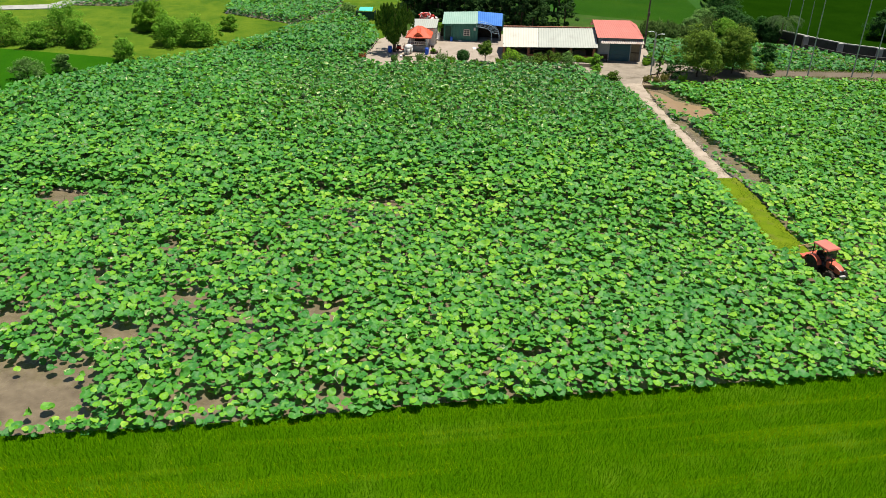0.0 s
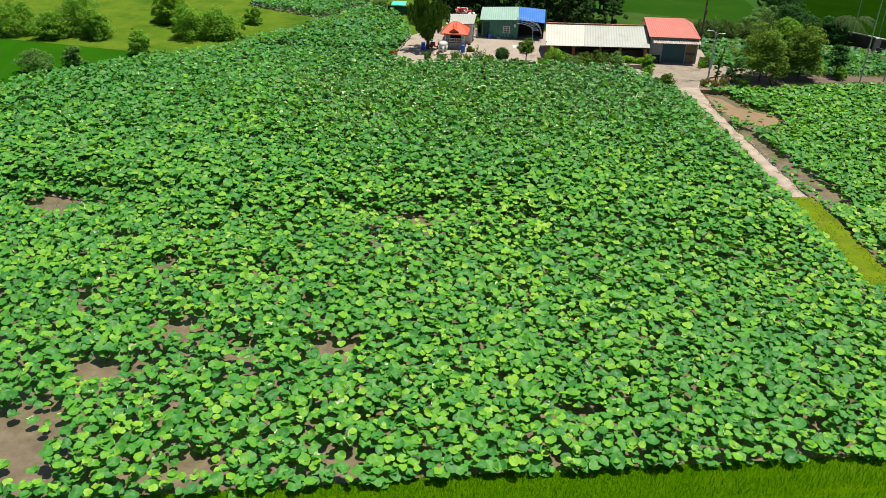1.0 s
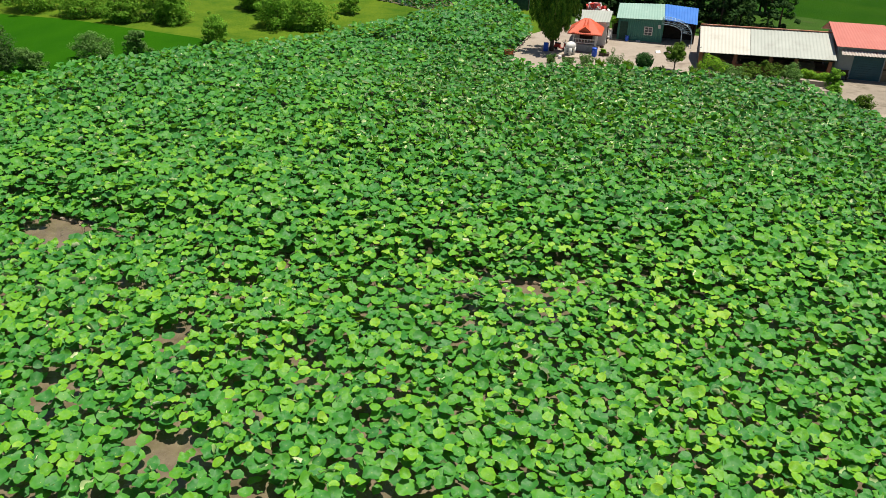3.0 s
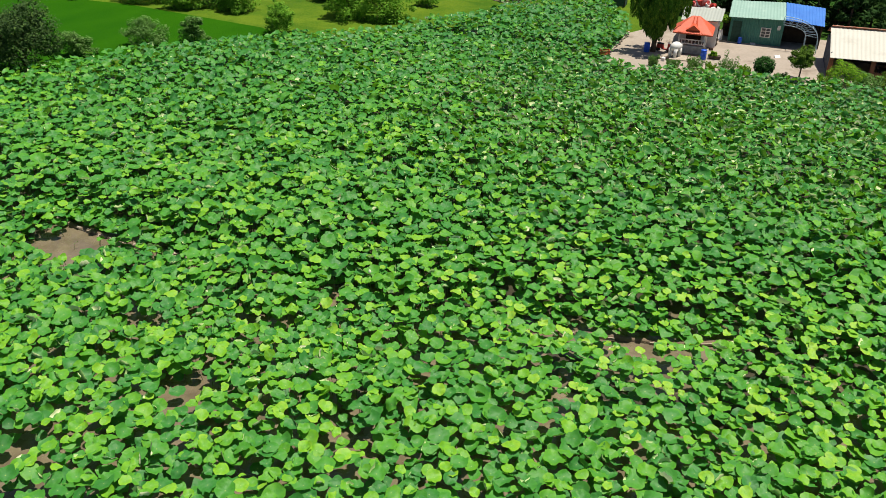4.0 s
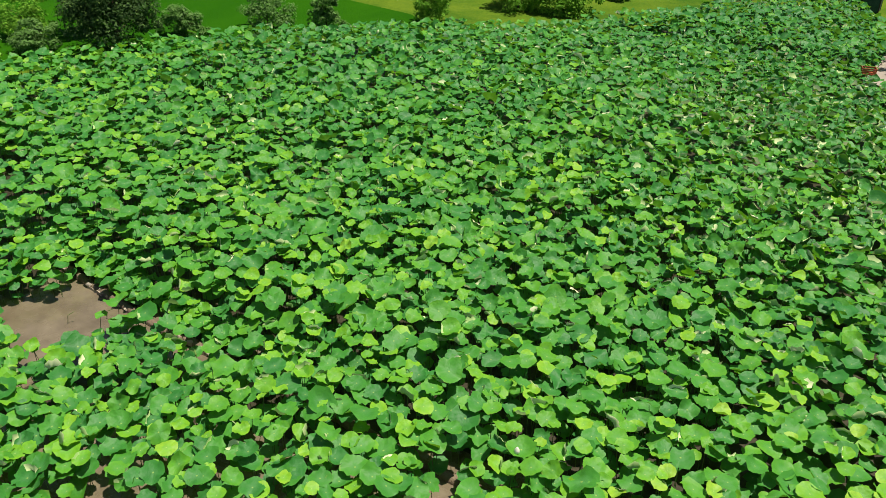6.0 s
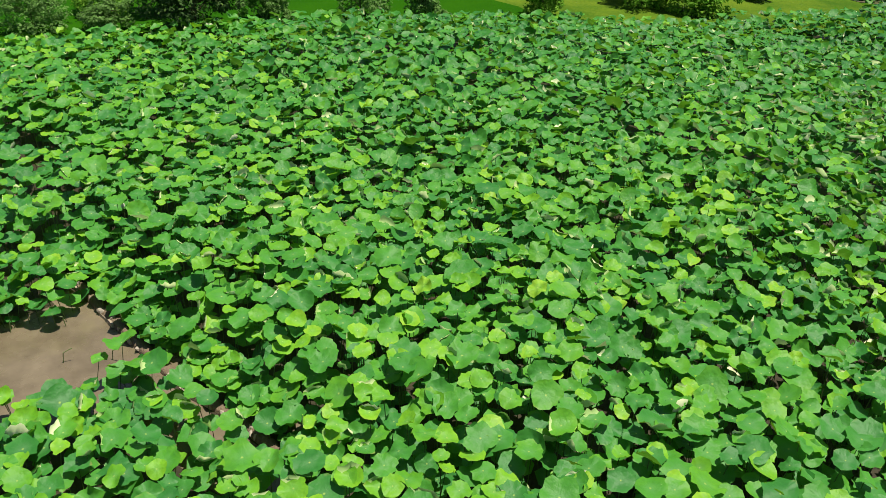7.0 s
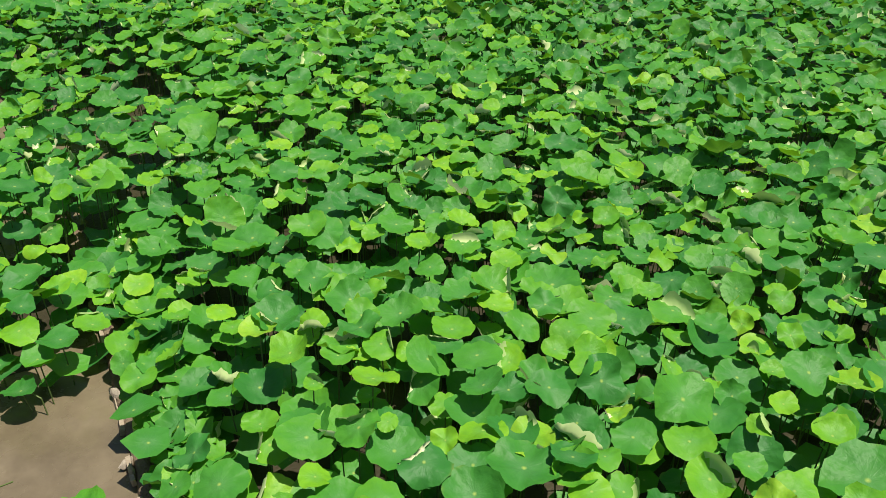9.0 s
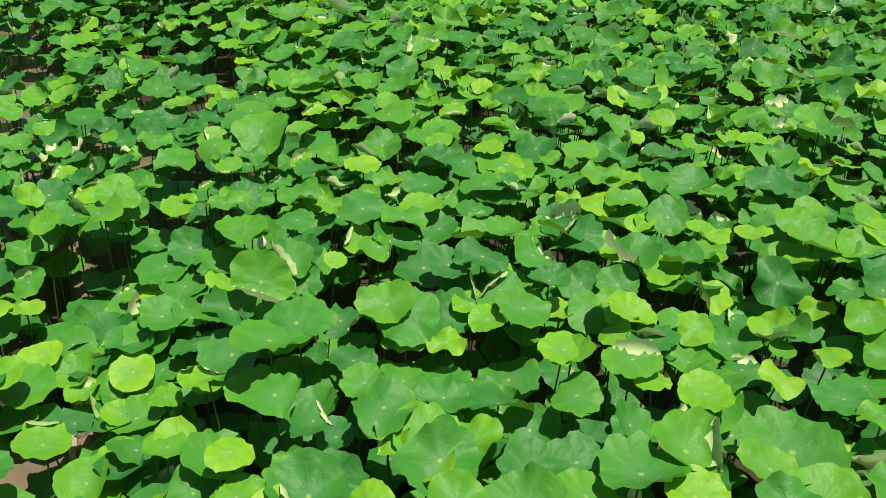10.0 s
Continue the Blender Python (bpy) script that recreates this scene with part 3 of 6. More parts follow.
def bund():
    rng = np.random.default_rng(5)
    pts = []
    for (x0, y0), (x1, y1) in zip(BUND, BUND[1:]):
        n = max(2, int(math.hypot(x1 - x0, y1 - y0) / 0.5))
        pts += [(x0 + (x1 - x0) * i / n, y0 + (y1 - y0) * i / n) for i in range(n)]
    prof = [(-0.12, -0.04), (-0.10, 0.10), (-0.06, 0.16), (0.10, 0.18), (0.22, 0.10), (0.30, -0.04)]
    g = Geo()
    vs = []
    for x, y in pts:
        w, hh, s = rng.uniform(0.88, 1.12), rng.uniform(0.8, 1.15), rng.normal(0, 0.02)
        vs += [(x + rng.normal(0, 0.03), y + s + o * w, z * hh) for o, z in prof]
    k = len(prof)
    g.add(vs, [(i * k + j, i * k + k + j, i * k + k + j + 1, i * k + j + 1) for i in range(len(pts) - 1) for j in range(k - 1)])
    return solo("bund", g, M_BUND, "low dark mud bund crossing the lotus field", "bund", "structure", True)


bund_ob = bund()

# ---------------------------------------------------------------- buildings and yard
class Plot(Geo):
    """Solids drawn in plan units."""

    def mesh(self, name, smooth=False):
        self.v = [(x * U, y * U, z * U) for x, y, z in self.v]
        return Geo.mesh(self, name, smooth)


def spot(x, y, z=0.66 / U):
    return (x * U, y * U, z * U)


def ribbed(corners, ribs, depth=0.014, thick=0.03):
    """A roof or wall sheet between four corners (a, b along the ribs' spacing, d, c beyond), folded into ribs."""
    a, b, c, d = (Vector(p) for p in corners)
    nrm = (b - a).cross(d - a).normalized()
    if nrm.z < -0.01:
        nrm = -nrm
    g = Plot()
    vs = []
    for i in range(ribs * 4 + 1):
        s = i / (ribs * 4)
        o = nrm * (depth if i % 4 in (1, 2) else 0)
        p, q = a.lerp(b, s) + o, d.lerp(c, s) + o
        vs += [p, q, q - nrm * thick, p - nrm * thick]
    fs = []
    for i in range(ribs * 4):
        k = i * 4
        fs += [(k, k + 4, k + 5, k + 1), (k + 3, k + 2, k + 6, k + 7), (k, k + 3, k + 7, k + 4), (k + 1, k + 5, k + 6, k + 2)]
    n = ribs * 16
    g.add(vs, fs + [(0, 1, 2, 3), (n + 3, n + 2, n + 1, n)])
    return g


def open_shed():
    t = thing("open_shed", "long open shed with a white metal roof on brick posts", "shed", spot(0.5, 99.8))
    L, D, e, r = 11.1, 5.4, 1.60, 3.0
    tilt = 0.22
    part("roof_sheet", ribbed([(-0.15, -0.35, e - 0.14), (4.1, -0.35, e - 0.03), (4.1, 3.5, r + 0.03), (-0.25, 3.5, r - 0.06)], 14), M_CREAM_ROOF, t, "cream-coloured metal roofing sheet")
    part("roof_sheet", ribbed([(4.12, -0.35, e - 0.03), (11.15, -0.35, e + tilt - 0.06), (10.95, 3.5, r + tilt), (4.12, 3.5, r + 0.03)], 24), M_WHITE_ROOF, t, "greyish white metal roofing sheet")
    part("roof_sheet", ribbed([(-0.25, D + 0.2, e + 0.6), (10.95, D + 0.2, e + 0.8), (10.95, 3.54, r + tilt + 0.02), (-0.25, 3.54, r - 0.03)], 36), M_RUST, t, "rusted rear roofing sheet")
    g = Plot()
    for i in range(22):
        x = -0.2 + i * 0.51
        g.box((x + 0.25, 3.52, r + 0.05 + tilt * i / 22), (0.5, 0.22, 0.07))
    part("ridge_cap", g, M_RUST, t, "brown rusted ridge capping")
    for x in (0.02, 2.95, 5.9, 8.0, 10.75):
        part("post", Plot().box((x, 0.05, (e - 0.06) / 2 - 0.03), (0.3, 0.3, e)), M_BRICK, t)
    for x0, x1 in ((3.1, 5.75), (8.15, 10.6)):
        part("low_wall", Plot().box(((x0 + x1) / 2, 0.05, 0.31), (x1 - x0, 0.16, 0.62)), M_BRICK, t)
    part("rear_wall", Plot().box((L / 2, D, 1.0), (L, 0.16, 2.0)), M_DARKIN, t)
    # the shed's end wall, given a dark slate colour
    part("shed_end_wall", ribbed([(-0.05, 0.2, 0.0), (-0.05, D - 0.2, 0.0), (-0.1, D - 0.2, 2.0), (-0.05, 0.2, 1.75)], 12, 0.05, 0.06), M_END_WALL, t, "slate blue end wall of the shed")
    part("beam", Plot().box((L / 2, 0.05, e - 0.09), (L, 0.10, 0.10)), M_DARKIN, t)
    part("workbench", Plot().box((4.6, 2.2, 0.42), (2.0, 0.8, 0.08)).box((3.8, 2.2, 0.19), (0.1, 0.7, 0.38)).box((5.4, 2.2, 0.19), (0.1, 0.7, 0.38)), M_DARKIN, t)
    part("stacked_boards", Plot().box((9.2, 2.6, 0.3), (1.6, 0.9, 0.6)).box((9.3, 2.5, 0.68), (1.2, 0.8, 0.16)), M_TANDOOR, t)
    return t


def garage():
    t = thing("garage", "grey metal garage with a salmon red roof and blue-green shutter", "garage", spot(11.9, 100.6))
    W, D, e = 4.95, 6.2, 2.72
    part("front_wall", Plot().box((0.62, 0, e / 2), (1.24, 0.14, e)).box((2.46, 0, e - 0.26), (2.44, 0.14, 0.52)).box((4.4, 0, e - 0.2), (1.1, 0.14, 0.4)).box((3.73, 0, (e - 0.4) / 2), (0.1, 0.14, e - 0.4)).box((4.9, 0, (e - 0.4) / 2), (0.1, 0.14, e - 0.4)), M_GREY_WALL, t)
    g = Plot()
    g.add([(0, 0, 0), (0, D, 0), (0, D, e), (0, 3.6, 4.0), (0, 0, e), (-0.12, 0, 0), (-0.12, D, 0), (-0.12, D, e), (-0.12, 3.6, 4.0), (-0.12, 0, e)], [(0, 1, 2, 3, 4), (9, 8, 7, 6, 5), (0, 5, 6, 1), (1, 6, 7, 2), (2, 7, 8, 3), (3, 8, 9, 4), (4, 9, 5, 0)])
    part("side_wall", g, M_GREY_WALL, t)
    part("side_wall", Plot().box((W, D / 2, e / 2), (0.12, D, e)), M_GREY_WALL, t)
    part("rear_wall", Plot().box((W / 2, D, e / 2), (W, 0.12, e)), M_GREY_WALL, t)
    roof = part("roof", ribbed([(-0.35, -0.35, e + 0.06), (5.1, -0.35, e + 0.10), (3.75, 3.6, 4.05), (-0.75, 3.6, 4.0)], 20), M_RED_ROOF, t)
    part("hip", Plot().add([(5.1, -0.35, e + 0.13), (4.55, 3.0, 3.72), (3.75, 3.6, 4.08), (5.1, -0.35, e + 0.06), (4.55, 3.0, 3.65), (3.75, 3.6, 4.0)], [(0, 1, 2), (5, 4, 3), (0, 3, 4, 1), (1, 4, 5, 2), (2, 5, 3, 0)]), M_RED_ROOF, roof)
    part("hip", Plot().add([(5.1, -0.35, e + 0.05), (5.1, D + 0.2, e + 0.05), (3.75, 3.6, 4.02), (4.55, 3.0, 3.69)], [(0, 1, 2, 3)]), M_RED_ROOF, roof)
    part("rear_slope", ribbed([(-0.75, D + 0.3, e + 0.05), (5.1, D + 0.3, e + 0.05), (3.75, 3.62, 4.02), (-0.75, 3.62, 3.98)], 20), M_RED_ROOF, roof)
    part("awning", ribbed([(0.1, -0.85, 2.22), (5.15, -0.85, 2.3), (5.15, -0.08, 2.55), (0.1, -0.08, 2.5)], 20, 0.04), M_AWNING, t, "rusty corrugated awning with bleached patches")
    door = part("shutter", Plot().box((2.46, 0.03, 1.1), (2.42, 0.08, 2.2)), M_DOOR, t, "blue-green roller shutter")
    for i in range(11):
        part("slat", Plot().box((2.46, -0.025, 0.1 + i * 0.2), (2.40, 0.05, 0.17), taper=0.995), M_DOOR, door)
    d2 = part("side_door", Plot().box((4.3, 0.03, 1.05), (1.02, 0.07, 2.1)), M_TANDOOR, t, "brown weathered board door")
    part("cross_rail", Plot().box((4.3, -0.02, 1.05), (1.0, 0.05, 0.12)), M_DARKIN, d2)
    part("bench", Plot().box((0.55, -0.5, 0.38), (1.0, 0.4, 0.06)).box((0.15, -0.5, 0.18), (0.08, 0.36, 0.36)).box((0.95, -0.5, 0.18), (0.08, 0.36, 0.36)).box((0.55, -0.32, 0.62), (1.0, 0.05, 0.4)), M_DARKIN, t)
    return t


def teal_house():
    t = thing("teal_house", "teal metal-clad house with mint and blue roof", "house", spot(-7.3, 107.6))
    W, D, e, r = 4.3, 6.0, 2.2, 3.05
    wall = part("front_wall", ribbed([(0, 0, 0), (W, 0.02, 0), (W, 0.02, e + 0.1), (0, 0, e)], 22, -0.03, 0.08), M_TEAL_WALL, t)
    part("side_wall", Plot().box((0.0, D / 2, e / 2), (0.1, D - 0.2, e)), M_TEAL_WALL, t)
    part("side_wall", Plot().box((W, D / 2 + 0.1, e / 2), (0.1, D - 0.2, e)), M_TEAL_WALL, t)
    part("rear_wall", Plot().box((W / 2 + 1.7, D, e / 2), (W + 3.4, 0.1, e)), M_TEAL_WALL, t)
    part("mint_roof", ribbed([(-0.25, -0.4, e - 0.05), (W + 0.05, -0.4, e + 0.12), (W - 0.1, 2.9, r + 0.12), (-0.25, 2.9, r - 0.1)], 18), M_MINT_ROOF, t, "pale mint metal roof")
    part("mint_roof", ribbed([(-0.25, D + 0.3, e), (W - 0.1, D + 0.3, e), (W - 0.1, 2.92, r + 0.1), (-0.25, 2.92, r - 0.1)], 18), M_MINT_ROOF, t)
    part("blue_roof", ribbed([(W + 0.07, -0.42, e + 0.13), (7.45, -0.35, e - 0.1), (7.45, 2.9, r - 0.05), (W - 0.08, 2.9, r + 0.13)], 12, 0.02), M_BLUE_ROOF, t, "bright blue tarpaulin roof")
    part("blue_roof", ribbed([(W - 0.08, D + 0.3, e), (7.45, D + 0.3, e), (7.45, 2.92, r - 0.06), (W - 0.08, 2.92, r + 0.12)], 12, 0.02), M_BLUE_ROOF, t)
    part("recess_wall", Plot().box((5.9, 2.2, e / 2), (3.0, 0.1, e)), M_DARKIN, t)
    part("end_wall", Plot().box((7.35, 3.2, e / 2 - 0.05), (0.1, 5.4, e - 0.1)), M_DARKIN, t)
    win = part("window", Plot().box((2.95, -0.03, 1.05), (0.82, 0.05, 0.82)), M_WHITE, t, "white-framed window")
    for i in (0, 1):
        for j in (0, 1, 2):
            part("pane", Plot().box((2.77 + i * 0.36, -0.065, 0.8 + j * 0.25), (0.3, 0.02, 0.19)), M_GLASS, win)
    part("vent", Plot().box((3.95, -0.05, 1.55), (0.25, 0.1, 0.35)), M_WHITE, t)
    part("door", Plot().box((0.55, -0.03, 0.9), (0.75, 0.06, 1.8)), M_GREENNET, t)
    return t


def arch_truss():
    t = thing("arch_truss", "pale blue curved tube truss leaning on the house", "steel arch", spot(-3.1, 106.4))

    def arc(x0, z0, x1, k, off):
        pts = []
        for i in range(13):
            s = i / 12
            pts.append((x0 + (x1 - x0) * math.sin(s * math.pi / 2), off, z0 * (math.cos(s * math.pi / 2) ** k)))
        return pts

    for off in (0, 0.9):
        a, b = arc(0, 2.62, 2.95, 0.5, off), arc(0, 2.1, 1.95, 0.3, off)
        part("chord", Plot().path(a, 0.028), M_PAINT_PALE, t)
        part("chord", Plot().path(b, 0.028), M_PAINT_PALE, t)
        for i in range(0, 11, 1):
            part("brace", Plot().tube(a[i], b[min(i + (i % 2), 12)], 0.018, 0.018, 5), M_PAINT_PALE, t)
    for i in (3, 7, 11):
        a = arc(0, 2.62, 2.95, 0.5, 0)[i]
        part("purlin", Plot().tube(a, (a[0], 0.9, a[2]), 0.025, 0.025, 5), M_PAINT_PALE, t)
    return t


def cottage():
    t = thing("cottage", "small white plaster cottage with pale metal roof", "cottage", spot(-11.1, 104.6))
    part("wall", Plot().box((1.45, 2.0, 1.05), (2.9, 4.0, 2.1)), M_WHITE, t)
    part("roof", ribbed([(-0.2, -0.35, 2.12), (3.1, -0.35, 2.3), (3.15, 2.6, 2.78), (-0.2, 2.6, 2.65)], 13), M_WHITE_ROOF, t, "pale grey-white metal roof")
    part("rear_roof", ribbed([(-0.2, 4.3, 2.2), (3.15, 4.3, 2.2), (3.15, 2.62, 2.76), (-0.2, 2.62, 2.63)], 13), M_WHITE_ROOF, t)
    part("door", Plot().box((2.94, 0.9, 0.8), (0.08, 0.7, 1.6)), M_DARKIN, t)
    return t


def shrine():
    t = thing("shrine", "small shrine pavilion with a vermilion hipped roof", "pavilion", spot(-11.1, 101.6))
    W, D, e = 2.2, 2.3, 1.75
    part("base", Plot().box((W / 2, D / 2, 0.32), (W, D, 0.64)), M_CEMENT, t, "dark grey plinth", bevel=0.02)
    for x, y in ((0.08, 0.08), (W - 0.08, 0.08), (W - 0.08, D - 0.08), (0.08, D - 0.08)):
        part("pillar", Plot().box((x, y, 0.64 + (e - 0.6) / 2), (0.14, 0.14, e - 0.6)), M_WHITE, t)
    rail = part("railing", Plot().box((W / 2, 0.08, 1.12), (W - 0.3, 0.06, 0.08)).box((W / 2, 0.08, 0.78), (W - 0.3, 0.06, 0.07)), M_WHITE, t)
    for i in range(7):
        part("baluster", Plot().box((0.3 + i * 0.27, 0.08, 0.95), (0.06, 0.05, 0.28)), M_WHITE, rail)
    part("altar", Plot().box((W / 2, D - 0.5, 0.95), (1.2, 0.5, 0.62)), M_DARKIN, t)
    part("side_wall", Plot().box((W - 0.05, D / 2 + 0.2, 1.1), (0.1, D - 0.5, 1.3)), M_WHITE, t)
    o, a = 0.48, 2.85
    v = [(-o, -o, e), (W + o, -o, e), (W + o, D + o, e), (-o, D + o, e), (W / 2 - 0.3, D / 2, a), (W / 2 + 0.3, D / 2, a)]
    v += [(x, y, z - 0.1) for x, y, z in v[:4]]
    roof = part("roof", Plot().add(v, [(0, 1, 5, 4), (1, 2, 5), (2, 3, 4, 5), (3, 0, 4), (6, 7, 1, 0), (7, 8, 2, 1), (8, 9, 3, 2), (9, 6, 0, 3), (9, 8, 7, 6)]), M_TILE_RED, t)
    g = Plot().add([(0.55, -0.34, e + 0.22), (W - 0.55, -0.34, e + 0.22), (W / 2, -0.34, e + 0.62), (W / 2, D / 2 - 0.3, e + 0.66), (0.5, 0.35, e + 0.42), (W - 0.5, 0.35, e + 0.42)], [(0, 1, 2), (0, 2, 3, 4), (1, 5, 3, 2)])
    part("gablet", g, M_TILE_RED, roof)
    for i in range(6):
        for s in (-1, 1):
            x = W / 2 + s * (0.12 + i * 0.22)
            part("roll", Plot().tube((W / 2 + s * (0.12 + i * 0.02), D / 2 - 0.1 - i * 0.2, a - i * 0.22 + 0.02), (x, -o, e + 0.02), 0.03, 0.03, 5), M_TILE_RED, roof)
    return t


def elephant():
    g = Plot()
    g.ball((0, 0, 0.82), (0.56, 0.42, 0.38), 16, 10)
    g.ball((-0.48, -0.04, 0.78), (0.25, 0.24, 0.27), 14, 9)
    for x, y in ((-0.3, -0.23), (-0.3, 0.23), (0.34, -0.23), (0.34, 0.23)):
        g.tube((x, y, 0), (x, y, 0.7), 0.13, 0.16, 10)
    tr = [(-0.68, -0.04, 0.75), (-0.8, -0.05, 0.55), (-0.83, -0.06, 0.3), (-0.9, -0.06, 0.16)]
    for i in range(3):
        g.tube(tr[i], tr[i + 1], 0.11 - 0.025 * i, 0.09 - 0.025 * i, 8)
    for s in (-1, 1):
        g.ball((-0.4, s * 0.24, 0.82), (0.17, 0.05, 0.22), 10, 7)
        g.tube((-0.64, s * 0.1, 0.62), (-0.82, s * 0.13, 0.52), 0.03, 0.01, 6)
    g.tube((0.5, 0, 0.75), (0.58, 0, 0.4), 0.03, 0.02, 6)
    ob = solo("elephant_statue", g, M_STATUE, "white painted elephant statue standing in the yard", "statue", smooth=True)
    ob.matrix_world = pose(*spot(-11.05, 99.8, 0.63), 0, 0, -118) @ Matrix.Scale(1.0, 4)
    return ob


def barrel(x, y, z=0.66 / U, h=0.88, k=1.0):
    t = thing("barrel", "blue plastic barrel standing on the concrete yard" if k == 1 else "small blue plastic drum beside the teal house wall", "barrel", spot(x, y, z), group="blue barrels")
    part("drum", Geo().lathe([(0.26, 0), (0.285, 0.03), (0.285, 0.26), (0.30, 0.29), (0.285, 0.32), (0.285, 0.58), (0.30, 0.61), (0.285, 0.64), (0.28, h - 0.05), (0.25, h)], n=18, m=Matrix.Scale(k, 4)), M_BLUE, t, smooth=True)
    part("lid", Geo().lathe([(0.29, h - 0.03), (0.295, h), (0.29, h + 0.03), (0.05, h + 0.04)], n=18, m=Matrix.Scale(k, 4)), M_BLUE, t, smooth=True)
    return t


def scooter():
    t = thing("scooter", "dark red motor scooter parked beside the shrine", "scooter", spot(-12.1, 101.2), -20)
    for x in (-0.6, 0.6):
        w = part("wheel", Geo().lathe([(0.12, -0.05), (0.22, -0.06), (0.25, 0), (0.22, 0.06), (0.12, 0.05)], n=16, m=Matrix.Translation((x, 0, 0.25)) @ pose(0, 0, 0, 90)), M_RUBBER, t)
        part("rim", Geo().lathe([(0.03, -0.04), (0.12, -0.03), (0.12, 0.03), (0.03, 0.04)], n=12, m=Matrix.Translation((x, 0, 0.25)) @ pose(0, 0, 0, 90)), M_GREY, w)
    part("body", Geo().box((-0.4, 0, 0.55), (0.75, 0.32, 0.4), taper=0.8).box((0.1, 0, 0.3), (0.6, 0.3, 0.1)), M_REDTUB, t, bevel=0.04)
    part("front_shield", Geo().box((0.48, 0, 0.65), (0.12, 0.36, 0.6), taper=0.7), M_REDTUB, t, bevel=0.03)
    part("seat", Geo().box((-0.38, 0, 0.8), (0.7, 0.28, 0.12), taper=0.9), M_BLACK, t, bevel=0.03)
    part("handlebar", Geo().tube((0.42, -0.32, 1.0), (0.42, 0.32, 1.0), 0.02).tube((0.44, 0, 0.7), (0.42, 0, 1.0), 0.03), M_BLACK, t)
    part("headlight", Geo().ball((0.5, 0, 0.92), (0.09, 0.12, 0.09)), M_LAMP, t)
    for s in (-1, 1):
        part("mirror", Geo().tube((0.42, s * 0.25, 1.0), (0.38, s * 0.3, 1.18), 0.01).box((0.37, s * 0.31, 1.2), (0.02, 0.1, 0.07)), M_BLACK, t)
    return t


def planter(x, y, s, label, rz=0):
    t = thing("planter", label, "planter", spot(x, y), rz)
    part("trough", Geo().add([(-s, -0.25, 0.0), (s, -0.25, 0), (s, 0.25, 0), (-s, 0.25, 0), (-s * 1.15, -0.34, 0.34), (s * 1.15, -0.34, 0.34), (s * 1.15, 0.34, 0.34), (-s * 1.15, 0.34, 0.34), (-s, -0.26, 0.3), (s, -0.26, 0.3), (s, 0.26, 0.3), (-s, 0.26, 0.3)],
                         [(3, 2, 1, 0), (0, 1, 5, 4), (1, 2, 6, 5), (2, 3, 7, 6), (3, 0, 4, 7), (4, 5, 9, 8), (5, 6, 10, 9), (6, 7, 11, 10), (7, 4, 8, 11), (8, 9, 10, 11)]), M_POT, t)
    return t


def crate():
    t = thing("crate", "rust red slatted crate at the edge of the field", "crate", spot(-16.25, 96.9, 0.9), 15)
    part("bottom", Geo().box((0, 0, 0.03), (0.9, 0.6, 0.05)), M_RUSTBOX, t)
    for y in (-0.3, 0.3):
        for k in range(3):
            part("slat", Geo().box((0, y, 0.12 + k * 0.13), (0.92, 0.03, 0.1)), M_RUSTBOX, t)
    for x in (-0.45, 0.45):
        for k in range(3):
            part("slat", Geo().box((x, 0, 0.12 + k * 0.13), (0.03, 0.6, 0.1)), M_RUSTBOX, t)
    for x in (-0.43, 0.43):
        part("foot", Geo().box((x, 0, -0.55), (0.08, 0.5, 1.1)), M_RUSTBOX, t)
    return t


open_shed()
garage()
teal_house()
arch_truss()
cottage()
shrine()
elephant()
solo("plinth", Plot().prism([(-12.3, 98.8), (-10.6, 98.9), (-9.3, 99.1), (-9.3, 99.9), (-10.6, 100.4), (-12.2, 100.3)], 0.5, 0.63), M_STONE, "low pale stone plinth under the elephant statue", "plinth")
for bx, by, bk in ((-8.85, 100.3, 1.0), (-6.3, 107.1, 0.72), (-13.4, 100.6, 1.0)):
    barrel(bx, by, k=bk)
scooter()
planter(-8.0, 100.8, 0.5, "dark planting trough beside the blue barrel", 10)
crate()


def red_basket(x, y, z, s, material, rx, rz):
    t = thing("basket", "red plastic basket tumbled in a heap" if material is M_REDTUB else "faded pink basket tumbled in a heap", "basket", group="heaped baskets")
    t.matrix_world = pose(*spot(x, y, z), rx, 0, rz)
    part("bowl", Geo().lathe([(0.2 * s, 0), (0.34 * s, 0.06), (0.42 * s, 0.3), (0.46 * s, 0.5), (0.40 * s, 0.48), (0.3 * s, 0.12)], n=14), material, t)
    part("rim", Geo().lathe([(0.44 * s, 0.48), (0.5 * s, 0.5), (0.5 * s, 0.56), (0.44 * s, 0.56)], n=14), material, t)


solo("rack", Plot().box((-10.0, 111.4, 1.35), (2.9, 1.2, 1.6)), M_DARKIN, "dark timber rack behind the cottage", "rack")
YR = np.random.default_rng(41)
for k in range(38):
    lay = 0 if k < 18 else (1 if k < 31 else 2)
    bx = -10.0 + YR.uniform(-1.2, 1.2) * (1 - 0.25 * lay)
    red_basket(bx, 111.35 + YR.uniform(-0.35, 0.35), 2.15 + 0.26 * lay, YR.uniform(0.42, 0.62), (M_REDTUB, M_PINK, M_REDTUB, M_CLOTH)[k % 4], YR.uniform(-70, 70), YR.uniform(0, 360))


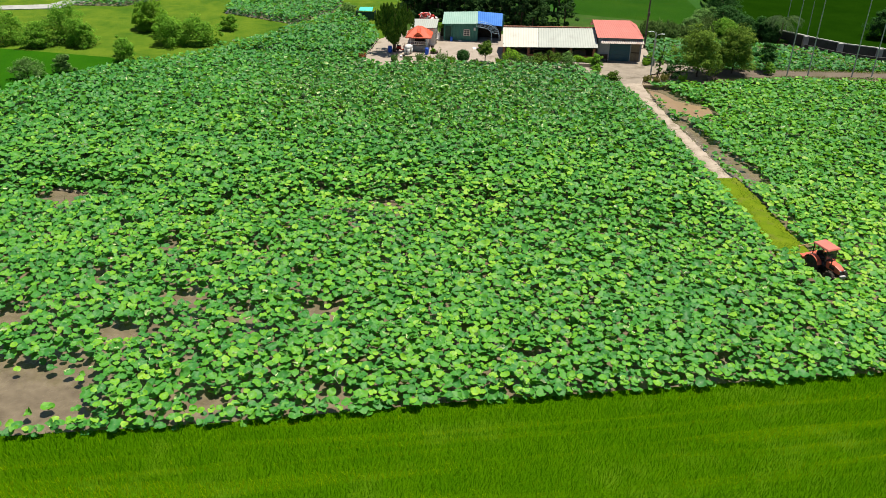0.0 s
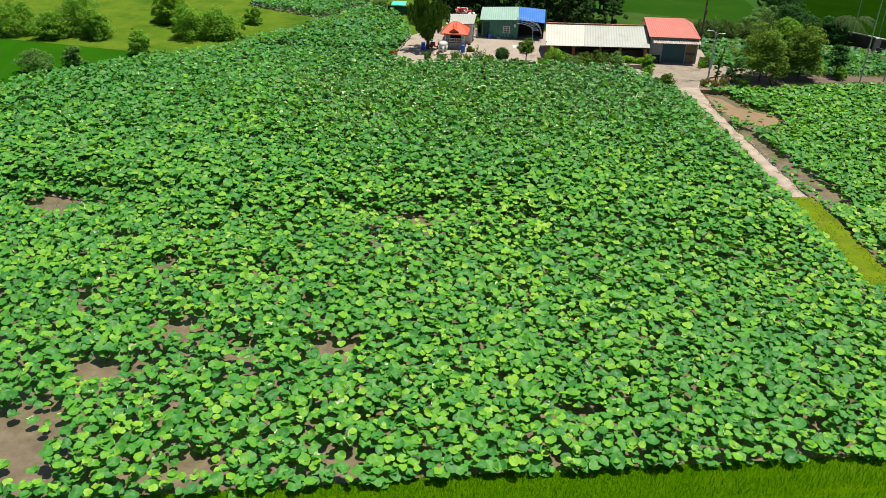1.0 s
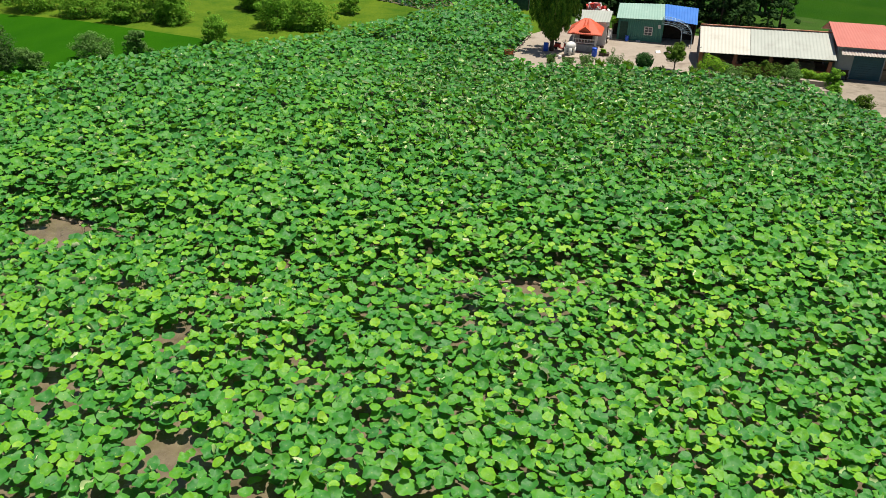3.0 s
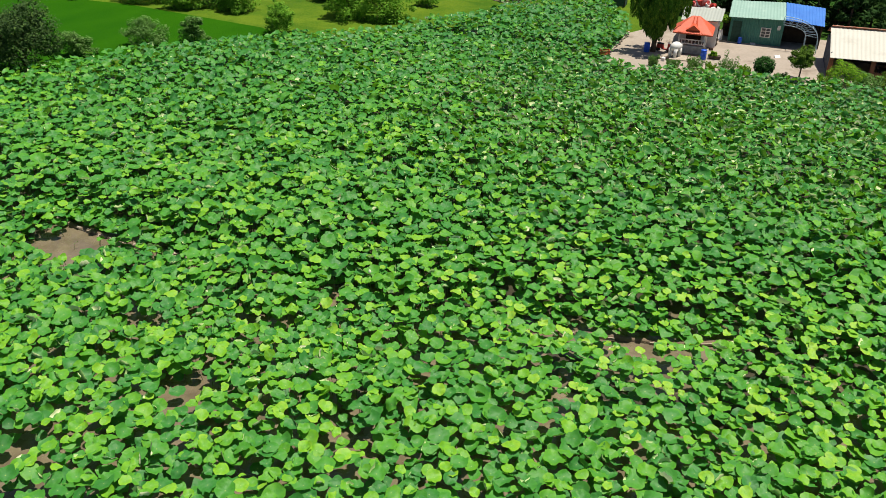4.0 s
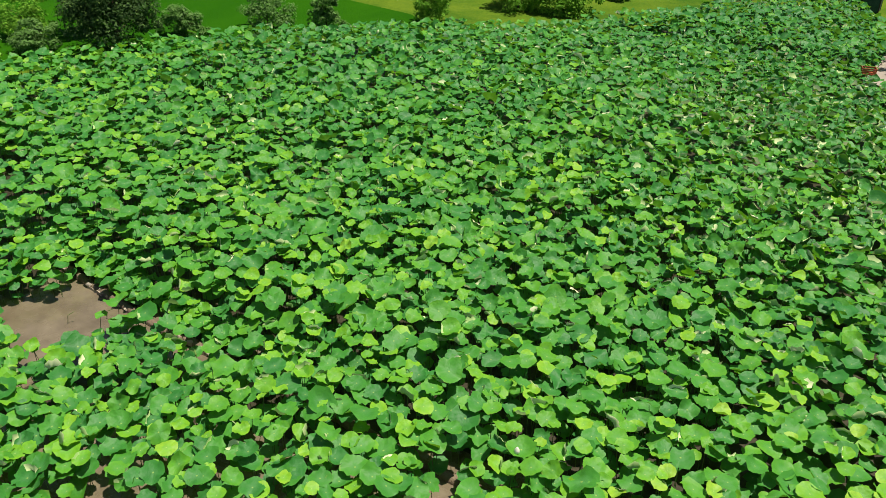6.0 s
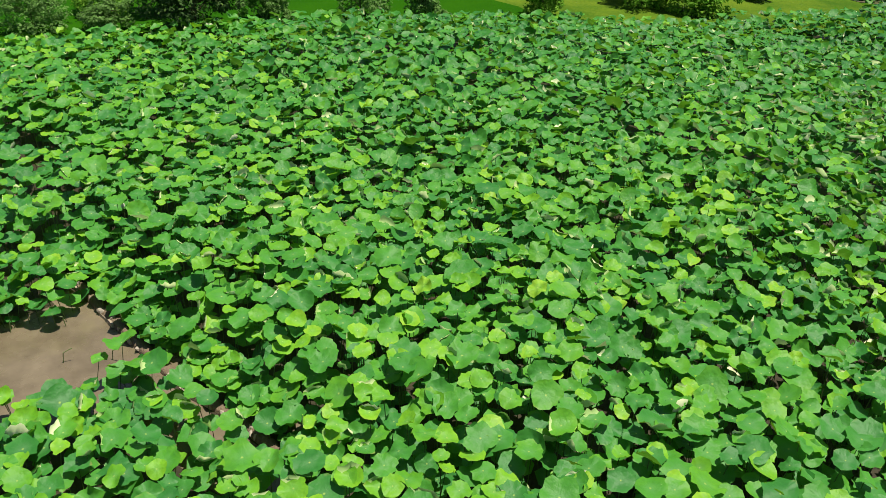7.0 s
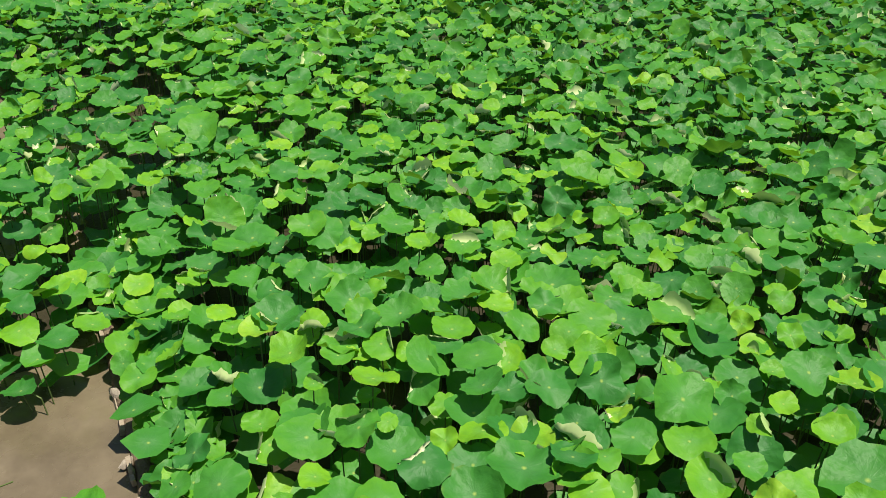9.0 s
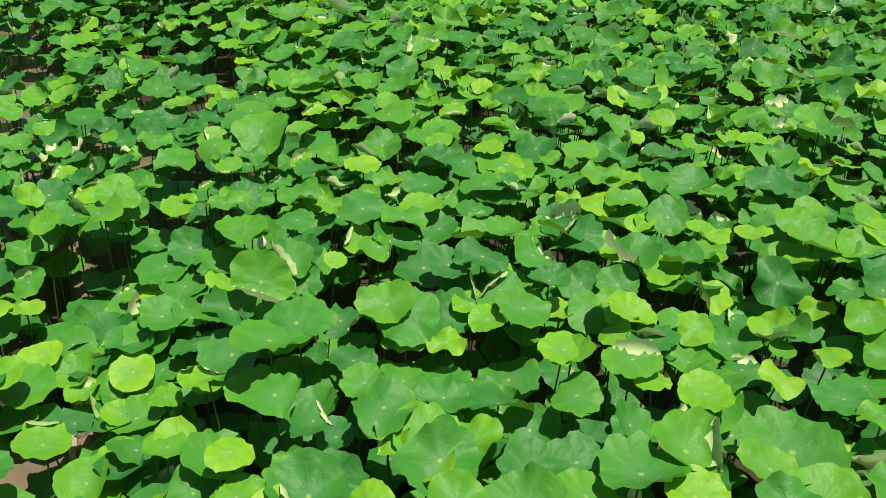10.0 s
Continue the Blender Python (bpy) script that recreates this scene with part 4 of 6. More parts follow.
def trellis():
    t = thing("trellis", "rough timber trellis with clutter between the cottage and house", "trellis", spot(-7.9, 108.3))
    for x, y in ((0, 0), (1.15, 0.05), (0.05, 1.3), (1.1, 1.35)):
        part("post", Plot().box((x, y, 0.75), (0.08, 0.08, 1.5)), M_DARKIN, t)
    for y in (0, 0.45, 0.9, 1.35):
        part("rail", Plot().box((0.57, y, 1.5), (1.4, 0.06, 0.06)), M_TANDOOR, t)
    part("back_board", Plot().box((0.57, 1.3, 0.6), (1.1, 0.06, 1.2)), M_DARKIN, t)
    return t


trellis()


def leaning_sheet(x, y, w, h, rz, material, label):
    """A slack sheet propped against something, with folds."""
    n, vs = 9, []
    for j in range(3):
        for i in range(n):
            s = i / (n - 1)
            vs.append(((s - 0.5) * w, 0.05 * math.sin(i * 2.1) * (1 - 0.4 * j) + 0.14 * j, h * j / 2 * (1 - 0.08 * math.sin(i * 1.3))))
    vs += [(a, b + 0.03, c) for a, b, c in vs]
    m = n * 3
    fs = [(j * n + i, j * n + i + 1, j * n + n + i + 1, j * n + n + i) for j in range(2) for i in range(n - 1)]
    fs += [tuple(q + m for q in f[::-1]) for f in fs]
    ob = solo("sheet", Geo().add(vs, fs), material, label, "sheet", smooth=True)
    ob.matrix_world = pose(*spot(x, y), 0, 0, rz)


leaning_sheet(-8.05, 107.6, 0.7, 1.0, 20, M_CLOTH, "crumpled pale sheet propped beside the cottage")
leaning_sheet(-6.95, 108.0, 0.45, 0.9, -8, M_CLOTH, "crumpled pale sheet hung on the trellis")
leaning_sheet(-5.2, 107.2, 0.5, 0.14, 0, M_CLOTH, "white scrap of sheet lying by the house wall")
leaning_sheet(-3.1, 103.6, 0.6, 0.2, 30, M_GREY, "crumpled grey sheet lying on the yard")
for k in range(14):
    bx, by = (YR.uniform(-8.6, -7.9), YR.uniform(103.5, 108.6)) if k < 8 else (YR.uniform(-13.8, -9.2), YR.uniform(98.3, 99.2))
    s = YR.uniform(0.14, 0.34)
    ob = solo("box", Geo().box((0, 0, s * 0.45), (s * 1.5, s, s * 0.9), taper=0.93), (M_DARKIN, M_TANDOOR, M_POT, M_CLOTH)[k % 4], "small weathered box among the yard clutter", "box", group="yard clutter")
    ob.matrix_world = pose(*spot(bx, by), 0, 0, YR.uniform(0, 90))


def kerb(name, pts, z0, z1, w, material, label):
    g = Geo()
    for (x0, y0), (x1, y1) in zip(pts, pts[1:]):
        d = Vector((x1 - x0, y1 - y0, 0))
        m = Matrix.Translation(((x0 + x1) / 2, (y0 + y1) / 2, 0)) @ Matrix.Rotation(math.atan2(d.y, d.x), 4, "Z")
        g.box((0, 0, (z0 + z1) / 2), (d.length + w * 0.5, w, z1 - z0), m)
    return solo(name, g, material, label, "kerb", "structure")


kerb("kerb", plan([(-15.75, 106.6), (-15.95, 101.6), (-16.35, 96.3), (-13.8, 94.25), (-10.2, 95.65), (-6, 96.05), (3.7, 96.35)]), 0.0, 0.82, 0.16, M_CONC, "low concrete kerb round the farmyard")
kerb("canal_wall", plan([(33.5, 119.5), (36.4, 117.0), (38.9, 114.7), (41.5, 111.8), (44.2, 109.4), (48.4, 107.6), (56, 105.8), (75, 103.4)]), 0.0, 1.7, 0.3, M_CANAL, "dark concrete canal wall")
kerb("canal_coping", plan([(33.5, 119.5), (36.4, 117.0), (38.9, 114.7), (41.5, 111.8), (44.2, 109.4), (48.4, 107.6), (56, 105.8), (75, 103.4)]), 1.7, 1.84, 0.4, M_CEMENT, "pale coping along the canal wall")
kerb("canal_ledge", plan([(39.8, 111.6), (41.3, 110.0), (43.8, 107.8), (46.9, 106.5), (56, 104.5), (75, 102.8)]), 0.0, 0.85, 0.22, M_CANAL, "dark concrete ledge at the foot of the canal wall")
for px, py in ((40.2, 113.3), (43.5, 110.0), (47.6, 107.9), (52.3, 106.7), (60, 105.3)):
    ob = solo("buttress", Geo().box((0, 0, 0.9), (0.8, 0.7, 1.8), taper=0.9), M_CEMENT, "grey concrete buttress of the canal wall", "buttress", group="canal buttresses")
    ob.location = (px * U, (py - 0.35) * U, 0)


def street_lamp():
    t = thing("street_lamp", "grey steel lamp post with two curved arms", "street lamp", spot(17.3, 94.6))
    part("pole", Geo().tube((0, 0, 0), (0, 0, 5.9), 0.11, 0.08, 10), M_POLE, t)
    for s, h in ((-1, 5.9), (1, 5.6)):
        pts = [(0, 0, h - 0.5), (s * 0.1, 0, h - 0.1), (s * 0.35, 0, h + 0.12), (s * 0.75, 0, h + 0.15)]
        arm = part("arm", Geo().path(pts, 0.04), M_STEEL, t)
        part("lamp_head", Geo().ball((s * 0.9, 0, h + 0.13), (0.25, 0.1, 0.07)), M_LAMP, arm)
    part("meter_box", Geo().box((0.0, -0.16, 4.6), (0.25, 0.2, 0.5)), M_GREY, t)
    return t


def power_pole(x, y, h, material, label, lean=0.0, wires=True):
    t = thing("utility_pole", label, "utility pole", spot(x, y, 0.5))
    part("shaft", Geo().tube((0, 0, -0.2), (lean, 0, h), 0.15 if wires else 0.09, 0.10 if wires else 0.055, 10), material, t)
    if wires:
        part("crossarm", Geo().box((lean, 0, h - 0.5), (1.6, 0.1, 0.12)), M_STEEL, t)
        for i in (-0.7, 0, 0.7):
            part("insulator", Geo().lathe([(0.05, 0), (0.08, 0.05), (0.05, 0.12), (0.07, 0.16), (0.03, 0.22)], (lean + i, 0, h - 0.44), 8), M_LAMP, t)
        part("transformer_box", Geo().box((lean * 0.5, -0.25, h * 0.55), (0.35, 0.3, 0.6)), M_DARKPOLE, t)
    return t


street_lamp()
power_pole(18.35, 107.2, 9.5, M_DARKPOLE, "dark tarred utility pole with a crossarm beside the garage")
for px, py in ((33.2, 96.9), (35.65, 97.2), (40.8, 97.7), (43.2, 98.1)):
    power_pole(px, py, 13.5, M_POLE, "tall slim grey pole standing along the lane", 0.1, False)
ob = thing("old_post", "leaning old post wrapped in creeper", "post", spot(18.05, 94.6))
part("shaft", Geo().tube((0, 0, -0.1), (0.5, 0.1, 4.2), 0.1, 0.07, 8), M_DARKPOLE, ob)
for px, py, ph in ((38.8, 117.5, 8.0), (41.2, 115.6, 6.5)):
    t = thing("road_lamp", "thin road lamp beyond the canal wall", "street lamp", spot(px, py, 0.4))
    part("pole", Geo().tube((0, 0, 0), (0, 0, ph), 0.08, 0.05, 8), M_POLE, t)
    part("lamp_head", Geo().tube((0, 0, ph), (0.9, 0, ph + 0.25), 0.06, 0.08, 6), M_LAMP, t)

fence = thing("fence", "grey-green sheet metal fence beside the garage corner", "fence", spot(17.25, 100.4))
for px, py in ((0, 0), (0.55, -0.75), (1.1, -1.5)):
    part("post", Plot().box((px, py, 0.45), (0.07, 0.07, 0.95)), M_STEEL, fence)
part("panel", ribbed([(0.05, -0.03, 0.03), (1.12, -1.48, 0.03), (1.12, -1.48, 0.85), (0.05, -0.03, 0.85)], 9, 0.03, 0.03), M_FENCE, fence)

pen = thing("animal_pen", "netted pen with a turquoise tarpaulin top", "pen", spot(-19.3, 119.0, 0.4))
for px, py in ((-1.3, -0.8), (0, -0.8), (1.3, -0.8), (1.3, 0.8), (-1.3, 0.8)):
    part("post", Plot().box((px, py, 0.6), (0.08, 0.08, 1.3)), M_DARKIN, pen)
part("netting", Plot().box((0, -0.8, 0.55), (2.6, 0.03, 1.1)).box((1.3, 0, 0.55), (0.03, 1.6, 1.1)).box((-1.3, 0, 0.55), (0.03, 1.6, 1.1)), M_GREENNET, pen)
part("tarpaulin", Plot().add([(-0.9, -0.85, 1.25), (1.0, -0.85, 1.2), (1.0, 0.5, 1.5), (-0.9, 0.5, 1.45), (-0.9, -0.85, 1.2), (1.0, -0.85, 1.15), (1.0, 0.5, 1.45), (-0.9, 0.5, 1.4)], [(0, 1, 2, 3), (7, 6, 5, 4), (0, 4, 5, 1), (1, 5, 6, 2), (2, 6, 7, 3), (3, 7, 4, 0)]), M_TEALTARP, pen)


# ---------------------------------------------------------------- tractor
def tractor():
    t = thing("tractor", "muddy orange-red tractor with canopy and rear tiller", "tractor", (22.55 * U, 51.0 * U, -0.1), -66)

    def wheel(x, y, r, w):
        m = Matrix.Translation((x, y, r)) @ pose(0, 0, 0, 90)
        tyre = part("wheel", Geo().lathe([(r * 0.55, -w * 0.42), (r * 0.9, -w * 0.5), (r, -w * 0.3), (r, w * 0.3), (r * 0.9, w * 0.5), (r * 0.55, w * 0.42)], n=26, m=m), M_RUBBER, t, "mud-caked black tyre")
        for k in range(18):
            a = 2 * math.pi * k / 18
            mm = m @ Matrix.Rotation(a, 4, "Z")
            part("lug", Geo().box((r + 0.012, 0, (w * 0.22) * (1 if k % 2 else -1)), (0.06, 0.07, w * 0.5), mm), M_RUBBER, tyre)
        part("rim", Geo().lathe([(0.06, -w * 0.3), (r * 0.3, -w * 0.32), (r * 0.55, -w * 0.4), (r * 0.56, w * 0.4), (r * 0.3, w * 0.3), (0.06, w * 0.3)], n=20, m=m), M_RIM, tyre, "tan steel rim")

    for s in (-1, 1):
        wheel(-0.78, s * 0.74, 0.68, 0.36)
        wheel(1.10, s * 0.66, 0.45, 0.26)
    part("chassis", Geo().box((0.15, 0, 0.62), (2.4, 0.42, 0.4)).box((1.1, 0, 0.5), (0.16, 1.1, 0.14)).box((-0.78, 0, 0.68), (0.25, 1.1, 0.25)), M_BLACK, t)
    hood = part("hood", Geo().add([(0.2, -0.33, 0.8), (1.62, -0.30, 0.8), (1.62, 0.30, 0.8), (0.2, 0.33, 0.8), (0.2, -0.33, 1.36), (1.1, -0.30, 1.33), (1.58, -0.24, 1.16), (1.58, 0.24, 1.16), (1.1, 0.30, 1.33), (0.2, 0.33, 1.36)],
                         [(3, 2, 1, 0), (0, 1, 6, 5, 4), (3, 9, 8, 7, 2), (1, 2, 7, 6), (4, 5, 8, 9), (5, 6, 7, 8), (0, 4, 9, 3)]), M_TRACTOR, t, bevel=0.04)
    part("grille", Geo().box((1.63, 0, 0.93), (0.04, 0.42, 0.22)), M_BLACK, hood)
    for s in (-1, 1):
        part("headlight", Geo().box((1.62, s * 0.19, 1.11), (0.05, 0.14, 0.08)), M_LAMP, hood)
        part("vent", Geo().box((0.85, s * 0.335, 1.05), (0.5, 0.02, 0.24)), M_BLACK, hood)
    part("front_weight", Geo().box((1.76, 0, 0.62), (0.22, 0.5, 0.26)), M_GREY, t, bevel=0.02)
    part("exhaust", Geo().tube((0.75, -0.36, 1.2), (0.75, -0.36, 1.75), 0.04, 0.04), M_BLACK, t)
    for s in (-1, 1):
        pts = [(-0.78 + 0.8 * math.cos(a), 0.68 + 0.8 * math.sin(a)) for a in (math.radians(d) for d in range(20, 171, 15))]
        g = Geo()
        for (xa, za), (xb, zb) in zip(pts, pts[1:]):
            ya, yb = s * 0.5, s * 0.94
            g.add([(xa, ya, za), (xb, ya, zb), (xb, yb, zb), (xa, yb, za), (xa, ya, za - 0.04), (xb, ya, zb - 0.04), (xb, yb, zb - 0.04), (xa, yb, za - 0.04)], [(0, 1, 2, 3), (7, 6, 5, 4), (0, 4, 5, 1), (1, 5, 6, 2), (2, 6, 7, 3), (3, 7, 4, 0)])
        part("fender", g, M_TRACTOR, t)
    for x, y in ((0.2, -0.5), (0.2, 0.5), (-1.15, -0.52), (-1.15, 0.52)):
        part("cab_pillar", Geo().tube((x, y, 0.9), (x - 0.03, y * 1.02, 2.3), 0.045, 0.045, 6), M_BLACK, t)
    part("canopy", Geo().box((-0.46, 0, 2.36), (1.72, 1.3, 0.14), taper=0.9), M_TRACTOR_TOP, t, "faded red canopy roof", bevel=0.04)
    part("windscreen", Geo().box((0.2, 0, 1.85), (0.02, 0.92, 0.85)), M_GLASS, t)
    part("floor", Geo().box((-0.2, 0, 0.86), (0.9, 0.9, 0.06)), M_BLACK, t)
    seat = part("seat", Geo().box((-0.75, 0, 1.1), (0.5, 0.5, 0.16)).box((-1.0, 0, 1.4), (0.14, 0.5, 0.5)), M_BLACK, t, bevel=0.04)
    part("steering_wheel", Geo().tube((0.1, 0, 1.2), (-0.08, 0, 1.48), 0.025).lathe([(0.17, 0), (0.2, 0.02), (0.17, 0.04), (0.15, 0.02)], n=14, m=Matrix.Translation((-0.1, 0, 1.5)) @ pose(0, 0, 0, 0, -35)), M_BLACK, t)
    part("dashboard", Geo().box((0.18, 0, 1.25), (0.2, 0.5, 0.3)), M_BLACK, t, bevel=0.03)
    till = part("tiller", Geo().tube((-1.95, -0.85, 0.55), (-1.95, 0.85, 0.55), 0.22, 0.22, 12).box((-1.85, 0, 0.85), (0.5, 1.8, 0.1)), M_TRACTOR, t, "red rotary tiller")
    for s in (-1, 1):
        part("side_plate", Geo().box((-1.9, s * 0.92, 0.55), (0.7, 0.05, 0.6)), M_TRACTOR, till)
        part("lift_arm", Geo().tube((-1.0, s * 0.35, 0.6), (-1.75, s * 0.45, 0.75), 0.045), M_BLACK, t)
        part("guard_post", Geo().tube((-2.2, s * 0.85, 0.8), (-2.35, s * 0.85, 1.5), 0.03), M_RIM, till)
    part("guard_rail", Geo().tube((-2.35, -0.95, 1.5), (-2.35, 0.95, 1.5), 0.035).tube((-2.35, 0.85, 1.5), (-1.1, 0.6, 1.75), 0.03), M_RIM, till)
    for k in range(10):
        part("tine", Geo().box((-1.95, -0.8 + k * 0.178, 0.3), (0.3, 0.03, 0.09)), M_GREY, till)
    part("top_link", Geo().tube((-1.15, 0, 1.0), (-1.8, 0, 1.0), 0.035), M_GREY, t)
    return t


tractor()

# ---------------------------------------------------------------- trees and shrubs
TR = np.random.default_rng(23)


def leaf_cloud(name, lumps, per, size, material, up=0.8, long=1.7, upright=0.0):
    """Many small leaf blades spread through rounded lumps (x, y, z, rx, ry, rz)."""
    C, S = [], []
    for x, y, z, rx, ry, rz in lumps:
        d = TR.normal(size=(per, 3))
        d /= np.linalg.norm(d, axis=1, keepdims=True)
        rad = TR.uniform(0.45, 1.06, (per, 1)) ** 0.5
        C.append(np.array([x, y, z]) + d * rad * np.array([rx, ry, rz]))
        S.append(d)
    C, D = np.concatenate(C), np.concatenate(S)
    N = len(C)
    nrm = D * 0.8 + TR.normal(0, 0.30, (N, 3)) + np.array([0, 0, up])
    nrm /= np.linalg.norm(nrm, axis=1, keepdims=True)
    a = np.cross(nrm, TR.normal(size=(N, 3)))
    a /= np.linalg.norm(a, axis=1, keepdims=True)
    if upright:
        a = a * (1 - upright) + np.array([0, 0, 1.0]) * upright + D * 0.25
        a /= np.linalg.norm(a, axis=1, keepdims=True)
    b = np.cross(nrm, a)
    s = size * TR.uniform(0.6, 1.35, (N, 1))
    V = np.stack([C - a * s * long / 2, C + b * s * 0.4, C + a * s * long / 2, C - b * s * 0.4], 1).reshape(-1, 3)
    me = bpy.data.meshes.new(name)
    me.vertices.add(4 * N)
    me.vertices.foreach_set("co", V.astype(np.float32).ravel())
    me.loops.add(4 * N)
    me.loops.foreach_set("vertex_index", np.arange(4 * N, dtype=np.int32))
    me.polygons.add(N)
    me.polygons.foreach_set("loop_start", np.arange(0, 4 * N, 4, dtype=np.int32))
    me.update(calc_edges=True)
    me.validate()
    return me


def lumps_of(w, h, base, n, flat=1.0, full=0.5):
    """Rounded clumps that make up an uneven crown of width w from base to h; full: how far it stays wide downwards."""
    out = []
    ph = TR.uniform(0, 6.28, 3)
    for i in range(n):
        u = (i + TR.uniform(0, 1)) / n
        z = base + (h - base) * (0.10 + 0.76 * u)
        half = w / 2 * (math.sqrt(max(0.10, 1 - ((u - full * 0.5) / (1.06 - full * 0.5)) ** 2)) if u > full * 0.5 else 0.9 + 0.2 * u) * TR.uniform(0.8, 1.08)
        a, q = i * 2.399 + TR.uniform(0, 0.8), TR.uniform(0.12, 1) ** 0.5 * half * 0.84
        way = 1 + 0.2 * math.sin(2 * a + ph[0]) + 0.16 * math.sin(3 * a + ph[1])
        q *= way
        z = base + (z - base) * (1 + 0.16 * math.sin(a + ph[2]) + 0.12 * math.sin(3 * a + ph[0]))
        s = w * (TR.uniform(0.06, 0.11) if i % 3 == 0 else TR.uniform(0.10, 0.18))
        if i % 3 == 0:
            q *= 1.24
            z += 0.07 * h
        out.append((q * math.cos(a), q * math.sin(a) * flat, z, s * TR.uniform(0.9, 1.4), s * TR.uniform(0.9, 1.4), min(s, h * 0.3) * TR.uniform(0.6, 0.95)))
    return out


def round_head(w, h, base, n):
    """Clumps packed into a clipped round head."""
    out = []
    for i in range(n):
        c = 1 - 2 * (i + 0.5) / n
        a, r = i * 2.399, math.sqrt(1 - c * c) * TR.uniform(0.68, 0.8)
        s = w * TR.uniform(0.13, 0.17)
        out.append((r * w / 2 * math.cos(a), r * w / 2 * math.sin(a), (h + base) / 2 + c * 0.72 * (h - base) / 2, s, s, s * 0.85))
    return out


def branches(h, base, w, n, r):
    g = Geo()
    top = Vector((TR.normal(0, 0.1), TR.normal(0, 0.1), base + (h - base) * 0.55))
    mid = Vector((TR.normal(0, 0.06), TR.normal(0, 0.06), base * 0.6))
    g.tube((0, 0, -0.15), mid, r, r * 0.8, 9)
    g.tube(mid, top, r * 0.8, r * 0.35, 8)
    for i in range(n):
        s = TR.uniform(0.1, 0.9)
        a = 2 * math.pi * (i + TR.uniform(0, 0.6)) / n
        st = mid.lerp(top, s)
        e = Vector((math.cos(a) * w * TR.uniform(0.22, 0.38), math.sin(a) * w * TR.uniform(0.22, 0.38), st.z + (h - base) * TR.uniform(0.15, 0.42)))
        k = st.lerp(e, 0.5) + Vector((0, 0, 0.1))
        g.tube(st, k, r * 0.42, r * 0.28, 6)
        g.tube(k, e, r * 0.28, r * 0.1, 5)
    return g


def tree(name, label, x, y, w, h, base, material, lumps=26, per=130, size=0.2, z=0.4, category="tree", trunk=0.13, limbs=6, group="", clipped=False):
    t = thing(name, label, category, (x * U, y * U, z), group=group)
    part("trunk", branches(h, max(base, 0.25), w, limbs, trunk), M_BARK, t, smooth=True)
    part("crown", leaf_cloud("crown", round_head(w, h, base, lumps) if clipped else lumps_of(w, h, base, int(lumps * 1.4)), int(per * 1.0), size * 0.8, material), material, t)
    return t


def shrub(label, x, y, w, h, material, lumps=16, per=110, size=0.16, z=0.4, group=""):
    return tree("shrub", label, x, y, w, h, 0.05, material, lumps, per, size, z, "shrub", 0.06, 5, group)


# conifer in the yard: upright plumes
con = thing("conifer", "dense dark juniper with upright plumes in the yard", "conifer", spot(-12.9, 100.9))
part("trunk", Geo().tube((0, 0, -0.1), (0, 0, 1.2), 0.28, 0.22, 10).tube((0, 0, 1.2), (0.1, 0, 5.5), 0.22, 0.05, 8).tube((0, 0, 0.9), (0.9, 0.2, 3.0), 0.14, 0.05, 6).tube((0, 0, 0.9), (-1.0, -0.1, 3.0), 0.14, 0.05, 6), M_BARK, con, smooth=True)
plumes = []
for i in range(150):
    a, u = TR.uniform(0, 2 * math.pi), TR.uniform(0, 1) ** 0.9
    zz = 1.55 + 4.3 * u
    reach = 2.75 * min(0.16 + 1.45 * u, 1.0, math.sqrt(max(0.05, 1 - ((u - 0.5) / 0.56) ** 2)) if u > 0.5 else 1.0) * TR.uniform(0.35, 1.0)
    k = TR.uniform(0.7, 1.25)
    for j in range(3):
        plumes.append(((reach + 0.10 * j) * math.cos(a), (reach + 0.10 * j) * math.sin(a), zz + 0.42 * j * k, 0.36 - 0.10 * j, 0.36 - 0.10 * j, 0.5 - 0.05 * j))
part("crown", leaf_cloud("crown", plumes, 85, 0.12, M_FOL_CONIFER, 0.2, 3.0, 0.75), M_FOL_CONIFER, con)

# yard shrubs
tree("topiary", "clipped round dark green bush at the yard edge", -4.25, 96.9, 1.95, 2.0, 0.22, M_FOL_DARK, 44, 150, 0.10, 0.66, "topiary", 0.06, 4, clipped=True)
tree("topiary", "small tree with a broad trimmed head and forked trunk", -1.65, 97.2, 2.6, 2.9, 1.35, M_FOL_TOPIARY, 34, 170, 0.13, 0.66, "topiary", 0.08, 6)
for sx, sy, sw, sh, sm, lab in ((1.6, 97.6, 3.6, 2.0, M_FOL_LIGHT, "bushy light green shrub before the open shed"), (4.6, 98.0, 3.4, 1.2, M_FOL_TOPIARY, "overgrown vine shrub before the open shed"), (6.6, 98.3, 3.0, 1.7, M_FOL_TOPIARY, "overgrown vine shrub before the open shed"), (8.0, 97.6, 2.6, 1.7, M_FOL_PALE, "dry tangled vine shrub before the open shed"), (3.0, 97.3, 2.8, 1.2, M_FOL_PALE, "dry tangled vine shrub before the open shed"),
                                (11.35, 97.3, 1.9, 1.9, M_FOL_MID, "vine shrub at the end of the hedge"), (11.2, 95.4, 1.6, 1.0, M_FOL_MID, "small shrub beside the garage drive"),
                                (12.6, 91.6, 2.4, 1.5, M_FOL_TOPIARY, "round shrub at the top of the dirt track"), (-8.1, 100.8, 0.8, 0.8, M_FOL_LIGHT, "leafy plant growing in the dark trough"),
                                (17.9, 99.8, 1.3, 1.6, M_FOL_MID, "weedy shrub at the garage corner"), (18.2, 94.7, 1.0, 3.9, M_FOL_MID, "creeper climbing the old post")):
    shrub(lab, sx, sy, sw, sh, sm, 22, 110, 0.12, 0.66)

